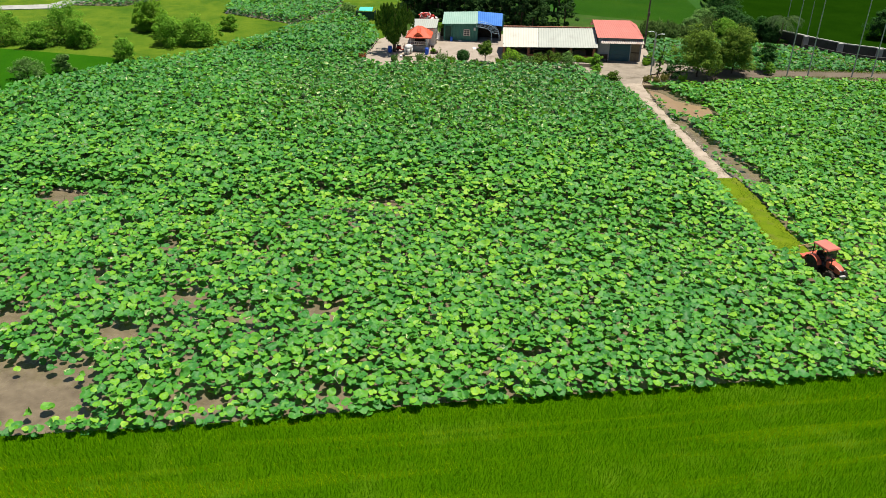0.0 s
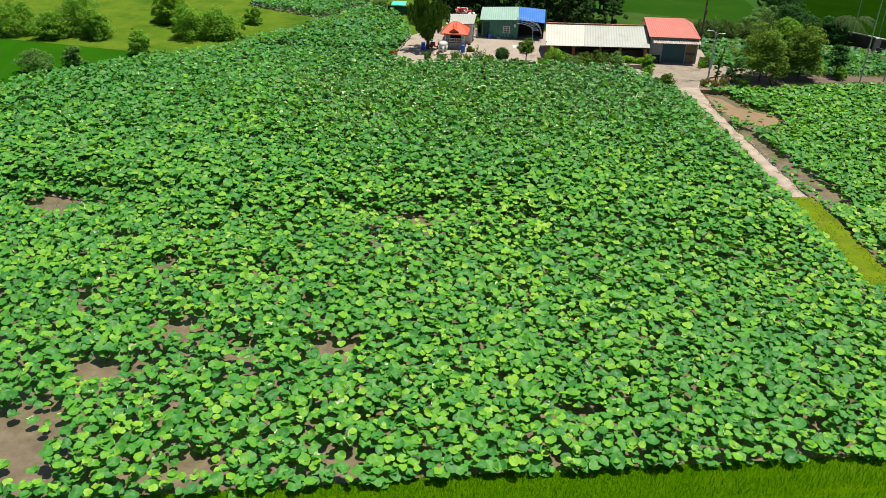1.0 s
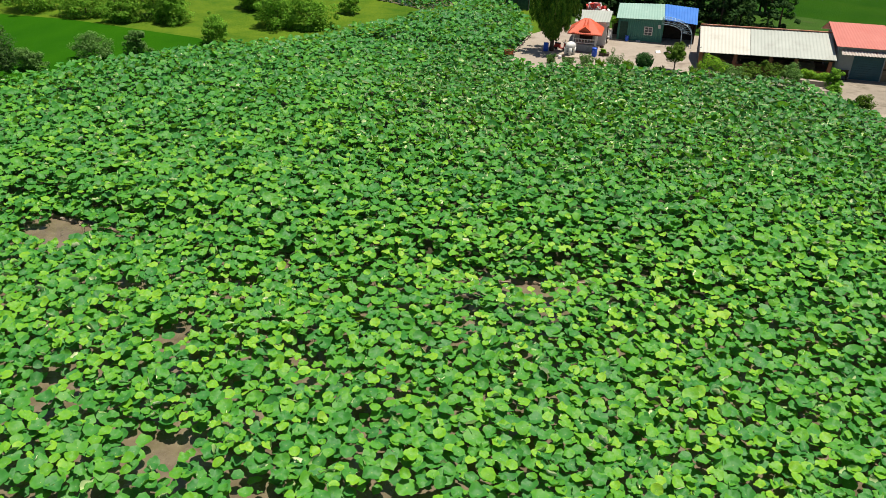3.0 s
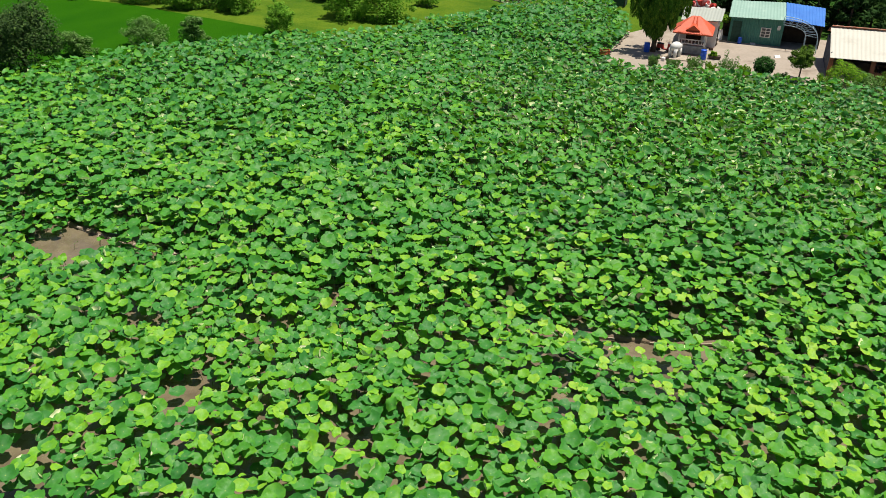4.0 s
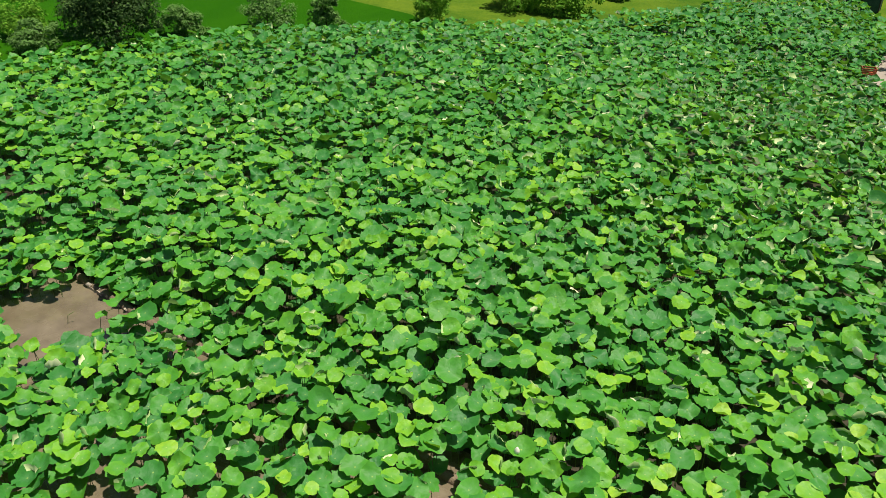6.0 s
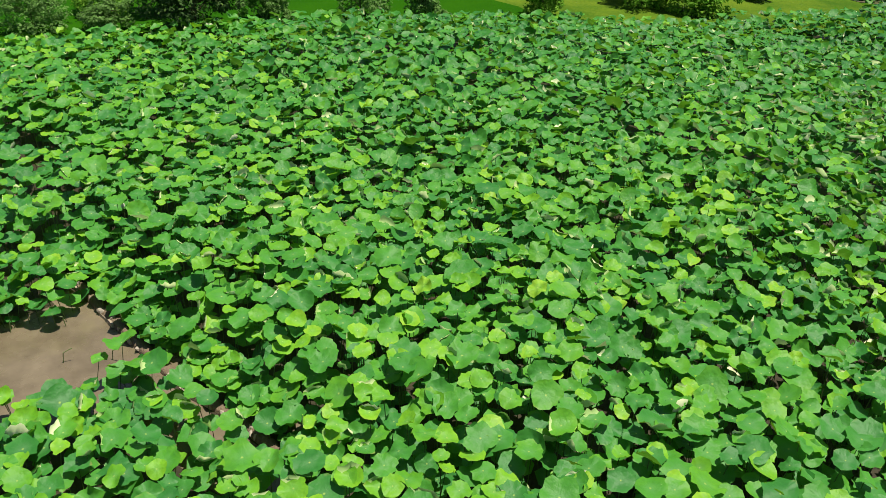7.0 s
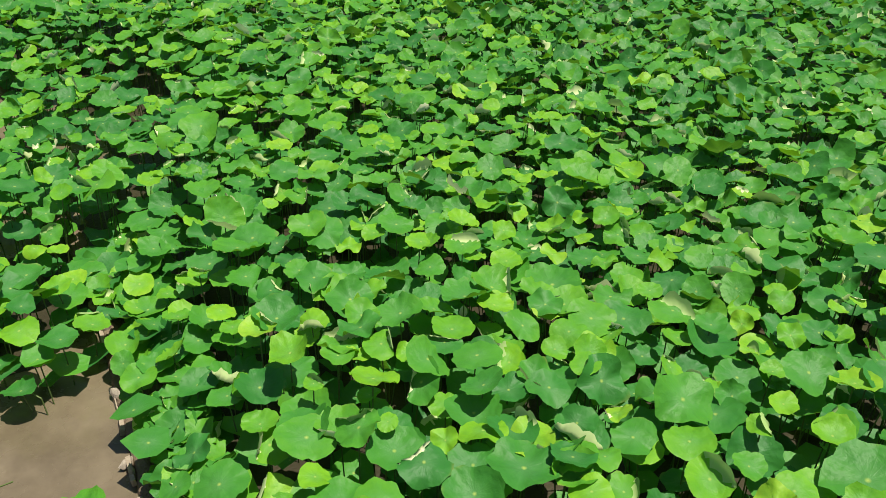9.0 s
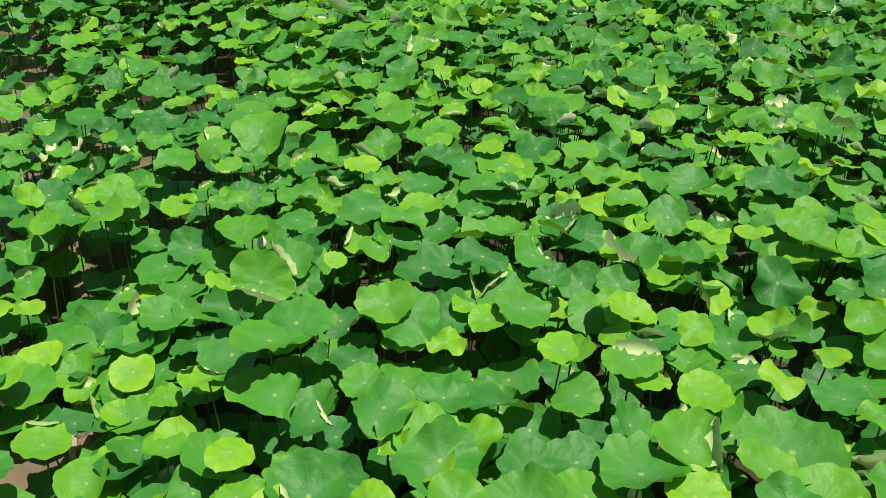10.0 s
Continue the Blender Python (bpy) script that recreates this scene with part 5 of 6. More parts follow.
def weed_clump(label, x, y, w, h, material, n=9, per=60, z=0.66):
    """Straggling upright stems with narrow leaves, open between."""
    t = thing("weed", label, "weed", (x * U, y * U, z))
    g, lumps = Geo(), []
    for i in range(n):
        a, r = i * 2.399, w / 2 * math.sqrt((i + 0.5) / n)
        k = h * TR.uniform(0.5, 1.1)
        bx, by = r * math.cos(a), r * math.sin(a)
        g.tube((bx * 0.5, by * 0.5, -0.05), (bx, by, k * 0.8), 0.012, 0.006, 4)
        lumps += [(bx * (0.7 + 0.3 * q), by * (0.7 + 0.3 * q), k * q, w * 0.13, w * 0.13, k * 0.25) for q in (0.3, 0.65, 0.95)]
    part("stem", g, M_BARK, t)
    part("leaves", leaf_cloud("leaves", lumps, per, 0.07, material, 0.5, 2.8, 0.5), material, t)


for wx, wy, ww, wh, wm in ((-12.4, 96.6, 1.0, 0.8, M_FOL_PALE), (-10.9, 96.7, 1.3, 0.6, M_FOL_PALE), (-9.3, 97.1, 1.6, 1.0, M_FOL_PALE), (-8.1, 97.0, 1.0, 0.7, M_FOL_LIGHT), (-6.9, 97.3, 1.8, 1.5, M_FOL_PALE), (-5.7, 97.1, 1.3, 0.9, M_FOL_LIGHT), (-3.0, 97.0, 1.1, 0.6, M_FOL_PALE), (0.0, 97.0, 1.2, 0.8, M_FOL_LIGHT),
                           (16.6, 92.6, 1.2, 0.6, M_FOL_STRAW), (17.6, 92.4, 1.0, 0.5, M_FOL_STRAW), (18.6, 93.2, 1.3, 0.7, M_FOL_STRAW), (20.6, 93.2, 1.2, 0.8, M_FOL_LIGHT), (17.4, 99.2, 1.3, 0.9, M_FOL_LIGHT)):
    weed_clump("straggling pale weeds growing at the paved edge", wx, wy, ww, wh, wm)

vl = [(TR.uniform(-0.1, 1.45), TR.uniform(-0.2, 1.6), 1.85 + TR.uniform(0, 0.35), 0.35, 0.35, 0.22) for i in range(30)]
vine = thing("climbing_vine", "leafy yellow-green vine spread over the trellis", "vine", spot(-7.9, 108.3))
part("leaves", leaf_cloud("leaves", vl, 110, 0.10, M_FOL_LIGHT), M_FOL_LIGHT, vine)
part("stem", Geo().tube((0.1, 0, 0), (0.15, 0.05, 1.8), 0.03, 0.02, 6), M_BARK, vine)
hl = []
for i in range(46):
    s = i / 45
    hl.append((TR.normal(0, 0.22) + s * 3.3, TR.normal(0, 0.35) - s * 0.3, 0.45 + TR.uniform(0, 0.5) + 0.2 * math.sin(i), 0.42, 0.42, 0.3))
solo("planter_wall", Plot().box((9.9, 97.55, 0.72), (3.0, 0.7, 0.5), taper=0.96), M_CONC, "low stained concrete block before the hedge", "wall")
hedge = thing("hedge", "low bright yellow-green hedge beside the garage drive", "hedge", spot(8.5, 98.3))
part("leaves", leaf_cloud("leaves", hl, 140, 0.10, M_FOL_HEDGE), M_FOL_HEDGE, hedge)
g = Geo()
for i in range(9):
    g.tube((i * 0.4, -i * 0.03, -0.05), (i * 0.4 + 0.1, -i * 0.03, 0.7), 0.03, 0.015, 5)
part("stem", g, M_BARK, hedge)

# along the lane on the right
tree("tree", "broad yellow-green orchard tree beside the lane", 22.7, 95.5, 6.6, 6.3, 0.7, M_FOL_ORCHARD, 66, 180, 0.19, 0.6)
tree("tree", "tall loose orchard tree beside the lane", 27.0, 97.2, 6.0, 6.2, 0.7, M_FOL_ORCHARD, 60, 180, 0.19, 0.6)
tree("tree", "slim dark green tree on the lane verge", 31.2, 98.9, 3.0, 4.2, 1.0, M_FOL_DARK, 22, 130, 0.17, 0.6)
shrub("dark round shrub on the lane verge", 19.6, 94.4, 2.3, 2.0, M_FOL_DARK, 18, 130, 0.12, 0.6)
shrub("dark round shrub on the lane verge", 31.2, 97.3, 1.7, 1.6, M_FOL_MID, 18, 130, 0.12, 0.6)
for sx, sy, sw, sh, sm in ((26.5, 119.0, 4, 2.0, M_FOL_PALE), (30.5, 116.2, 5, 2.6, M_FOL_MID), (33, 117.0, 5.0, 3.2, M_FOL_DARK), (35.4, 115.4, 4, 3.2, M_FOL_DARK), (29.0, 123, 5, 2.6, M_FOL_PALE), (32, 121.5, 6, 3.6, M_FOL_DARK), (33, 130, 7, 4.4, M_FOL_DARK), (52, 118, 6, 5, M_FOL_DARK), (57, 121, 7, 6, M_FOL_DARK)):
    tree("tree", "scrubby tree on the rough ground behind the lane", sx, sy, sw, sh, 0.3, sm, 30, 120, 0.24, 0.4)
gl = []
for i in range(230):
    x, y = TR.uniform(19.2, 33), TR.uniform(112.8, 123)
    if y > 112.6 + (x - 18.5) * 0.25 and y < 118 + (x - 19) * 0.42:
        k = TR.uniform(0.5, 1.25)
        gl.append((x * U, y * U, 0.5 + 0.75 * k, 0.5, 0.5, 0.75 * k))
reeds = new("reeds", leaf_cloud("reeds", gl, 70, 0.22, M_FOL_REED, 0.9, 4.0, 0.45))
reeds.data.materials.append(M_FOL_REED)
tagged(reeds, "tall grey-green reedy grass on the rough ground", "grass", kind="stuff")

# meadow on the left
for sx, sy, sw, sh, sm, lab in ((-50.6, 84.6, 4.2, 3.0, M_FOL_PALE, "dusty green shrub at the paddy edge"), (-48.0, 87.3, 2.7, 2.8, M_FOL_PALE, "dusty green shrub at the paddy edge"), (-43.6, 93.2, 3.8, 3.0, M_FOL_MID, "rounded shrub where paddy and meadow meet"),
                                (-44.8, 95.6, 2.6, 2.6, M_FOL_MID, "rounded shrub where paddy and meadow meet"), (-36.2, 109.6, 3.0, 2.5, M_FOL_MID, "round shrub in the meadow"), (-57, 72.2, 3.4, 2.2, M_FOL_PALE, "low dusty shrub at the field corner"),
                                (-59.5, 69.6, 4.6, 2.8, M_FOL_PALE, "low dusty shrub at the field corner"), (-53.6, 80.2, 3.4, 2.2, M_FOL_PALE, "low dusty shrub at the paddy corner"), (-60.5, 74, 5, 3, M_FOL_MID, "spreading shrub at the field corner"), (-22.2, 120.5, 3.2, 2.0, M_FOL_PALE, "dusty shrub near the netted pen")):
    shrub(lab, sx, sy, sw, sh, sm, 24, 120, 0.17, 0.36)
for sx, sy, sw, sh, sm, lab in ((-41.0, 101.4, 6.0, 4.2, M_FOL_MID, "broad low tree in the meadow"), (-37.6, 101.8, 5.6, 4.0, M_FOL_MID, "broad low tree in the meadow"), (-54.6, 100.5, 7.2, 5.6, M_FOL_MID, "broad low tree in the meadow"), (-51.4, 98.8, 4.4, 4.0, M_FOL_MID, "low tree in the meadow"),
                                (-56.6, 97.8, 4.6, 3.6, M_FOL_MID, "low tree in the meadow"), (-61.5, 98.8, 6.5, 4.6, M_FOL_MID, "broad low tree in the meadow"), (-46.0, 107.5, 4.6, 5.2, M_FOL_HEDGE, "upright bright green tree in the meadow"), (-43.2, 105.6, 4.2, 3.8, M_FOL_HEDGE, "bright green bushy tree in the meadow"),
                                (-47.6, 108.5, 4.0, 4.0, M_FOL_MID, "upright tree in the meadow"), (-68, 99, 7, 5.0, M_FOL_MID, "broad low tree in the meadow"), (-74, 103, 8, 6.0, M_FOL_MID, "broad low tree in the meadow")):
    tree("tree", lab, sx, sy, sw, sh, -0.25, sm, int(20 + 4.5 * sw), 90, 0.22, 0.36)
tree("tree", "dark spreading tree at the corner of the lotus field", -53.6, 75.2, 7.6, 5.7, 1.15, M_FOL_OLIVE, 50, 210, 0.18, 0.36, trunk=0.24, limbs=9)
tree("tree", "dark spreading tree at the corner of the lotus field", -58.2, 77.0, 5.0, 4.6, 1.3, M_FOL_OLIVE, 28, 180, 0.18, 0.36, trunk=0.18, limbs=7)


def palm(x, y, h):
    t = thing("palm", "feathery palm beside the canal wall", "palm", (x * U, y * U, 0.4))
    part("trunk", Geo().tube((0, 0, -0.1), (0.2, 0, h * 0.5), 0.2, 0.15, 9).tube((0.2, 0, h * 0.5), (0.25, 0, h), 0.15, 0.12, 9), M_BARK, t, smooth=True)
    for k in range(22):
        a, lift = 2 * math.pi * k / 22 + TR.uniform(-0.2, 0.2), TR.uniform(0.2, 1.3)
        g, pts = Geo(), []
        for i in range(8):
            s = i / 7
            pts.append(Vector((0.25 + math.cos(a) * 3.0 * s, math.sin(a) * 3.0 * s, h + lift * s * 1.6 - 2.0 * s * s)))
        side = Vector((-math.sin(a), math.cos(a), 0))
        for p, q in zip(pts, pts[1:]):
            g.tube(p, q, 0.025, 0.02, 4)
            for sgn in (-1, 1):
                for f in (0.0, 0.5):
                    c = p.lerp(q, f)
                    d = (q - p).normalized()
                    tip = c + side * sgn * 0.65 + d * 0.35 - Vector((0, 0, 0.4))
                    g.add([c, c + d * 0.17, tip], [(0, 1, 2)])
        part("frond", g, M_FOL_OLIVE, t)
    return t


palm(37.0, 113.9, 3.7)
shrub("dark shrub under the palm beside the canal wall", 35.9, 113.7, 3.0, 2.2, M_FOL_DARK, 18, 120, 0.18, 0.5)

# woods behind the buildings: uncountable, one body of foliage with its trunks
wl, trunks = [], Geo()
for i in range(64):
    x, y = TR.uniform(-14, 9.5) * U, TR.uniform(114.8, 129) * U
    if x < -6 * U and y < 118 * U:
        y += 3.5
    h, w = TR.uniform(5, 9), TR.uniform(3.5, 6)
    trunks.tube((x, y, 0.3), (x, y, h * 0.6), 0.16, 0.07, 6)
    wl += [(x + a, y + b, 0.6 + c, d, e, f) for a, b, c, d, e, f in lumps_of(w, h, -0.3, 13)]
woods = thing("woods", "dense dark wood behind the farm buildings", "woods")
cr = part("foliage", leaf_cloud("foliage", wl, 75, 0.30, M_FOL_WOODS), M_FOL_WOODS, woods)
tagged(cr, kind="stuff")
part("trunk", trunks, M_BARK, woods)
tagged(woods, kind="stuff")


# ---------------------------------------------------------------- grasses
def blades(name, poly, step, h, w, material, label, lean=0.25, z0=0.25, rows=None, keep=None):
    """Grass or rice as many narrow blades, in rows where they are planted so."""
    px, py = np.array(poly).T
    gx, gy = np.meshgrid(np.arange(px.min(), px.max(), step), np.arange(py.min(), py.max(), step))
    j = 0.6 if rows is None else rows
    x = gx.ravel() + TR.uniform(-j, j, gx.size) * step
    y = gy.ravel() + TR.uniform(-j, j, gx.size) * step
    ok = inside(poly, x, y)
    if keep is not None:
        ok &= keep(x, y)
    x, y = x[ok], y[ok]
    N = len(x)
    a = TR.uniform(0, 2 * np.pi, N)
    hh = h * TR.uniform(0.65, 1.25, N)
    lx, ly = TR.normal(0, lean, N) * hh, TR.normal(0, lean, N) * hh
    c = np.stack([x, y, np.full(N, z0 - 0.03)], 1)
    s = np.stack([np.cos(a), np.sin(a), np.zeros(N)], 1) * w
    m = c + np.stack([lx * 0.35, ly * 0.35, hh * 0.62], 1)
    t = c + np.stack([lx, ly, hh], 1)
    V = np.stack([c - s, c + s, m + s * 0.8, m - s * 0.8, t], 1).reshape(-1, 3)
    base = (np.arange(N) * 5)[:, None]
    q, tr = np.array([0, 1, 2, 3]) + base, np.array([3, 2, 4]) + base
    loops = np.concatenate([q, tr], 1)
    start = np.stack([np.arange(N) * 7, np.arange(N) * 7 + 4], 1)
    me = bpy.data.meshes.new(name)
    me.vertices.add(5 * N)
    me.vertices.foreach_set("co", V.astype(np.float32).ravel())
    me.loops.add(7 * N)
    me.loops.foreach_set("vertex_index", loops.astype(np.int32).ravel())
    me.polygons.add(2 * N)
    me.polygons.foreach_set("loop_start", start.astype(np.int32).ravel())
    me.materials.append(material)
    me.update(calc_edges=True)
    me.validate()
    return tagged(new(name, me), label, "grass", kind="stuff")


blades("rice", plan([(-30, 25), (32, 25), (32, 41.9), (22, 39.5), (9.6, 36.9), (-1.9, 34.5), (-12.3, 32.0), (-22.5, 30.0), (-30, 28.4)]), 0.112, 0.36, 0.013, M_RICE, "dense upright green rice plants", 0.38, 0.25)


def straggling(x, y):
    """Thick grass on the verge; beside the track only patches of it."""
    n = np.array([noise.noise((a * 0.75, b * 0.75, 4.0)) + 0.5 * noise.noise((a * 2.4, b * 2.4, 7.0)) for a, b in zip(x, y)])
    return n > np.where(y / U < 65.7, -0.12, 0.12)


for strip in ([(12.9, 91.0), (14.8, 86.4), (16.6, 76.4), (18.1, 65.9), (18.75, 65.9), (17.2, 76.4), (15.4, 86.4), (13.6, 91.0)], [(15.7, 91.4), (16.05, 86.6), (17.65, 76.6), (19.5, 66.1), (20.15, 66.1), (18.25, 76.6), (16.75, 86.6), (16.4, 91.4)], [(18.4, 66.2), (18.9, 62.5), (19.6, 56.5), (20.0, 52.6), (22.4, 53.0), (21.7, 56.9), (20.9, 63.2), (20.2, 66.3)],
              [(-48.6, 82.2), (-42.6, 90.9), (-36.8, 95.5), (-30.3, 103.9), (-27, 111.2), (-28, 111.6), (-31.2, 104.3), (-37.6, 96.3), (-43.4, 91.6), (-49.4, 82.8)], [(-10.2, 95.9), (-6, 96.3), (3.7, 96.6), (8.6, 96.6), (8.6, 97.3), (-10.2, 96.9)], [(16.0, 91.4), (17.6, 91.4), (20.5, 92.6), (23.7, 92.8), (23.7, 94.2), (18.6, 94.2), (16.4, 93.2)], [(24, 92.8), (33.4, 95.9), (44, 96.4), (60, 97.2), (60, 98.2), (44, 97.3), (33.4, 96.8), (24, 93.9)], [(24, 98.2), (34.4, 98.9), (45.6, 99.5), (60, 100.2), (60, 101), (45.6, 100.2), (34.4, 99.6), (24, 99.1)]):
    low = 12 < strip[0][0] < 22
    blades("weeds", plan(strip), 0.11, 0.12 if low else 0.3, 0.014, M_VERGE_BLADE if low else M_TUFT, "straggling weeds along the track and kerbs", 0.6, 0.32 if low or strip[0][0] < -20 else 0.6, keep=straggling if low else None)

# ---------------------------------------------------------------- lotus
RNG = np.random.default_rng(11)
# open water and thin places: centre and half sizes on the plan, how bare
GAPS = [(-27.7, 39.8, 1.3, 0.8, 0.95), (-18.7, 43.2, 1.3, 0.6, 0.95), (-20.6, 38.9, 1.3, 0.8, 0.9), (-22.8, 33.6, 2.4, 1.6, 1),
        (-13.7, 33.4, 1.4, 0.6, 0.9), (-9.7, 42.5, 1.2, 0.65, 0.95), (2.5, 39.1, 1.0, 0.4, 0.8), (-14.3, 41.8, 0.8, 0.5, 0.8), (-21.6, 49.2, 0.7, 0.9, 0.8), (-24.8, 45.0, 0.9, 0.5, 0.85), (-15.6, 48.9, 0.9, 0.4, 0.8),
        (-10.3, 58.1, 1.3, 0.45, 0.85), (-5.5, 60.0, 1.2, 0.4, 0.8), (-0.6, 58.6, 0.8, 0.3, 0.6), (-19.6, 56.6, 0.6, 0.3, 0.7), (-45.2, 58.0, 1.6, 0.5, 0.9), (-50.6, 57.6, 0.9, 0.4, 0.8), (22.2, 58.5, 0.5, 1.2, 0.6), (22.5, 51.0, 1.25, 1.5, 1), (-21.2, 53.6, 0.9, 0.4, 0.75), (-25.8, 51.9, 0.8, 0.4, 0.7), (-9.9, 54.5, 0.7, 0.35, 0.6), (-7.2, 56.8, 0.8, 0.4, 0.7), (-7.3, 34.5, 0.9, 0.4, 0.8), (13.4, 39.2, 0.7, 0.3, 0.7), (-18.7, 39.7, 0.9, 0.5, 0.8), (-11.8, 46.2, 0.7, 0.35, 0.6), (-44.0, 60.6, 3.0, 1.4, 0.32), (-40.3, 59.7, 1.5, 0.7, 0.4)]

# open water with a plain outline, and how bare
PONDS = [([(-34.9, 55.9), (-33.9, 56.6), (-34.2, 57.3), (-34.7, 58.1), (-33.3, 57.9), (-31.4, 57.65), (-29.7, 57.5), (-27.6, 57.55), (-26.3, 57.4), (-26.4, 57.0), (-27.8, 56.9), (-28.6, 57.05), (-30.4, 56.9), (-31.5, 56.7), (-31.0, 55.9), (-31.2, 54.9), (-32.4, 54.3), (-34.2, 55.2)], 1.0),
         ([(-13.2, 57.7), (-9.7, 58.4), (-6.5, 58.95), (-4.8, 59.8), (-4.9, 58.9), (-6.2, 58.2), (-8.2, 57.0), (-9.6, 57.6), (-12.0, 57.1)], 0.86),
         ([(16.4, 91.3), (18.6, 91.1), (19.6, 88), (22.4, 85.6), (22.2, 81.6), (19.8, 80.6), (17.6, 83)], 0.95), ([(17.2, 81), (18.8, 81), (20.1, 75), (21.5, 71), (22.7, 67.4), (22.6, 64), (20.7, 65.6), (19.4, 70.5), (18.1, 76)], 0.96),
         ([(-26.6, 36.6), (-24.0, 35.6), (-20.8, 36.2), (-19.8, 34.2), (-19.6, 31.0), (-26, 29.6)], 0.88)]


def thin_at(x, y):
    d = np.zeros(len(x))
    for cx, cy, rx, ry, s in GAPS:
        q = ((x / U - cx) / (rx + 0.08)) ** 2 + ((y / U - cy) / (ry + np.where(y / U < cy, 0.28, 0.12))) ** 2
        d = np.maximum(d, s * np.clip(1.6 - 0.9 * q, 0, 1))
    for poly, s in PONDS:
        d = np.maximum(d, s * inside(plan(poly), x, y))
    return d


def scatter(poly, step, holes=()):
    """Places of leaves in a plot, on a shaken grid."""
    px, py = np.array(poly).T
    gx, gy = np.meshgrid(np.arange(px.min(), px.max(), step), np.arange(py.min(), py.max(), step))
    x = gx.ravel() + RNG.uniform(-0.62, 0.62, gx.size) * step
    y = gy.ravel() + RNG.uniform(-0.62, 0.62, gx.size) * step
    ok = inside(poly, x, y)
    for h in holes:
        ok &= ~inside(h, x, y)
    return x[ok], y[ok]


def leaf_rows(P, R, T, K, rings, fold=0.12):
    """Vertices, folded-over flags and flat coordinates of many round leaves at once; T: tone, dark blue-green to
    yellow-green.
    """
    N = len(R)
    th = np.linspace(0, 2 * np.pi, K, endpoint=False) + (RNG.normal(0, 0.12 * 6.28 / K, (N, K)) if K < 30 else 0)
    th = np.broadcast_to(th, (N, K))
    rr = np.array(rings)
    ph = RNG.uniform(0, 2 * np.pi, (N, 6, 1))
    px, py = P[:, 0] / U, P[:, 1] / U
    blown = np.exp(-(((px + 6) / 18) ** 2 + ((py - 84) / 13) ** 2) ** 1.5)
    wild = np.clip((py - 62) / 16, 0, 1)
    old = np.clip(1.35 - 1.3 * T, 0.12, 1)[:, None]
    # outline: slightly oval, scalloped between the veins, torn in places on old leaves
    lobes = np.round(RNG.uniform(7, 12, (N, 1))) if K > 25 else (np.round(RNG.uniform(5, 7, (N, 1))) if K > 17 else (5 if K > 12 else 4))
    bite = np.abs(np.sin(lobes * th / 2 + ph[:, 1])) ** 0.6 - 0.62
    wob = 1 + 0.06 * np.sin(2 * th + ph[:, 0]) + 0.045 * np.sin(3 * th + ph[:, 2]) + old * ((0.20 if K > 25 else 0.24) * bite * (0.55 + 0.45 * np.sin(th + ph[:, 4])) + 0.035 * np.sin(5 * th + ph[:, 3]))
    wob += RNG.normal(0, 0.022 if K > 25 else (0.07 if K > 15 else 0.10), (N, K)) * (0.4 + 0.6 * old)
    c, q = np.cos(th)[:, None, :], np.sin(th)[:, None, :]
    rad = (1 + (wob[:, None, :] - 1) * (rr ** 1.5)[None, :, None]) * rr[None, :, None]
    x, y = rad * c, rad * q
    r2 = (rr ** 2)[None, :, None]
    # dish, saddle waves, a crease across the middle and a rim that lifts or droops
    cup = RNG.normal(0.10, 0.12, (N, 1, 1))
    wave = RNG.uniform(0.0, 1.0, (N, 1, 1)) ** 1.6 * 0.24 + 0.03
    wave = wave * (1 + 0.5 * wild)[:, None, None] + 0.04 * wild[:, None, None]
    order = RNG.choice([2, 2, 3, 4], (N, 1, 1))
    crease = np.clip(RNG.normal(0.05, 0.14, (N, 1, 1)), -0.12, 0.42)
    side = np.abs(x * np.cos(ph[:, 5])[:, None] + y * np.sin(ph[:, 5])[:, None])
    th3 = th[:, None, :]
    z = cup * r2 + wave * r2 * np.sin(order * th3 + ph[:, 3][:, None]) + crease * (side - 0.3 * rr[None, :, None]) - 0.05 * np.exp(-18 * r2)
    z += r2 * r2 * (0.09 * old[:, :, None] * bite[:, None, :] + 0.04 * np.sin(9 * th3 + ph[:, 0][:, None]) * (K > 15)) + RNG.normal(0, 0.03 if K > 25 else 0.09, (N, 1, K)) * r2 * r2
    x, y, z = (np.concatenate([np.zeros((N, 1)), v.reshape(N, -1)], 1) for v in (x, y, z))
    u, v = x.copy() * 0.46 + 0.5, y.copy() * 0.46 + 0.5
    # a share of the leaves has one side folded up or over, sides picked to suit the camera's view
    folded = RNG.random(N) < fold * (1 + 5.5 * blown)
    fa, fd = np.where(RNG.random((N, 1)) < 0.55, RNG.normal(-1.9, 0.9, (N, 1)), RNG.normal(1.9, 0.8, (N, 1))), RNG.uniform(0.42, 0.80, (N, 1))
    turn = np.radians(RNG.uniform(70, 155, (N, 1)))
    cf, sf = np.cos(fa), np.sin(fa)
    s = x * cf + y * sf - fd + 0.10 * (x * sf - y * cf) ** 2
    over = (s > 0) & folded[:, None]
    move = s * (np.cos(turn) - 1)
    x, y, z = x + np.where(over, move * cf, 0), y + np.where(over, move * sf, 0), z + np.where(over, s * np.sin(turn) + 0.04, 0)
    # leaned a little south-east, towards the camera, to fit its view, each by its own angle
    tilt, way = np.abs(RNG.normal(0, 0.27, N)) * (1 + 0.55 * wild + 0.7 * blown) + 0.02, RNG.uniform(0, 2 * np.pi, N)
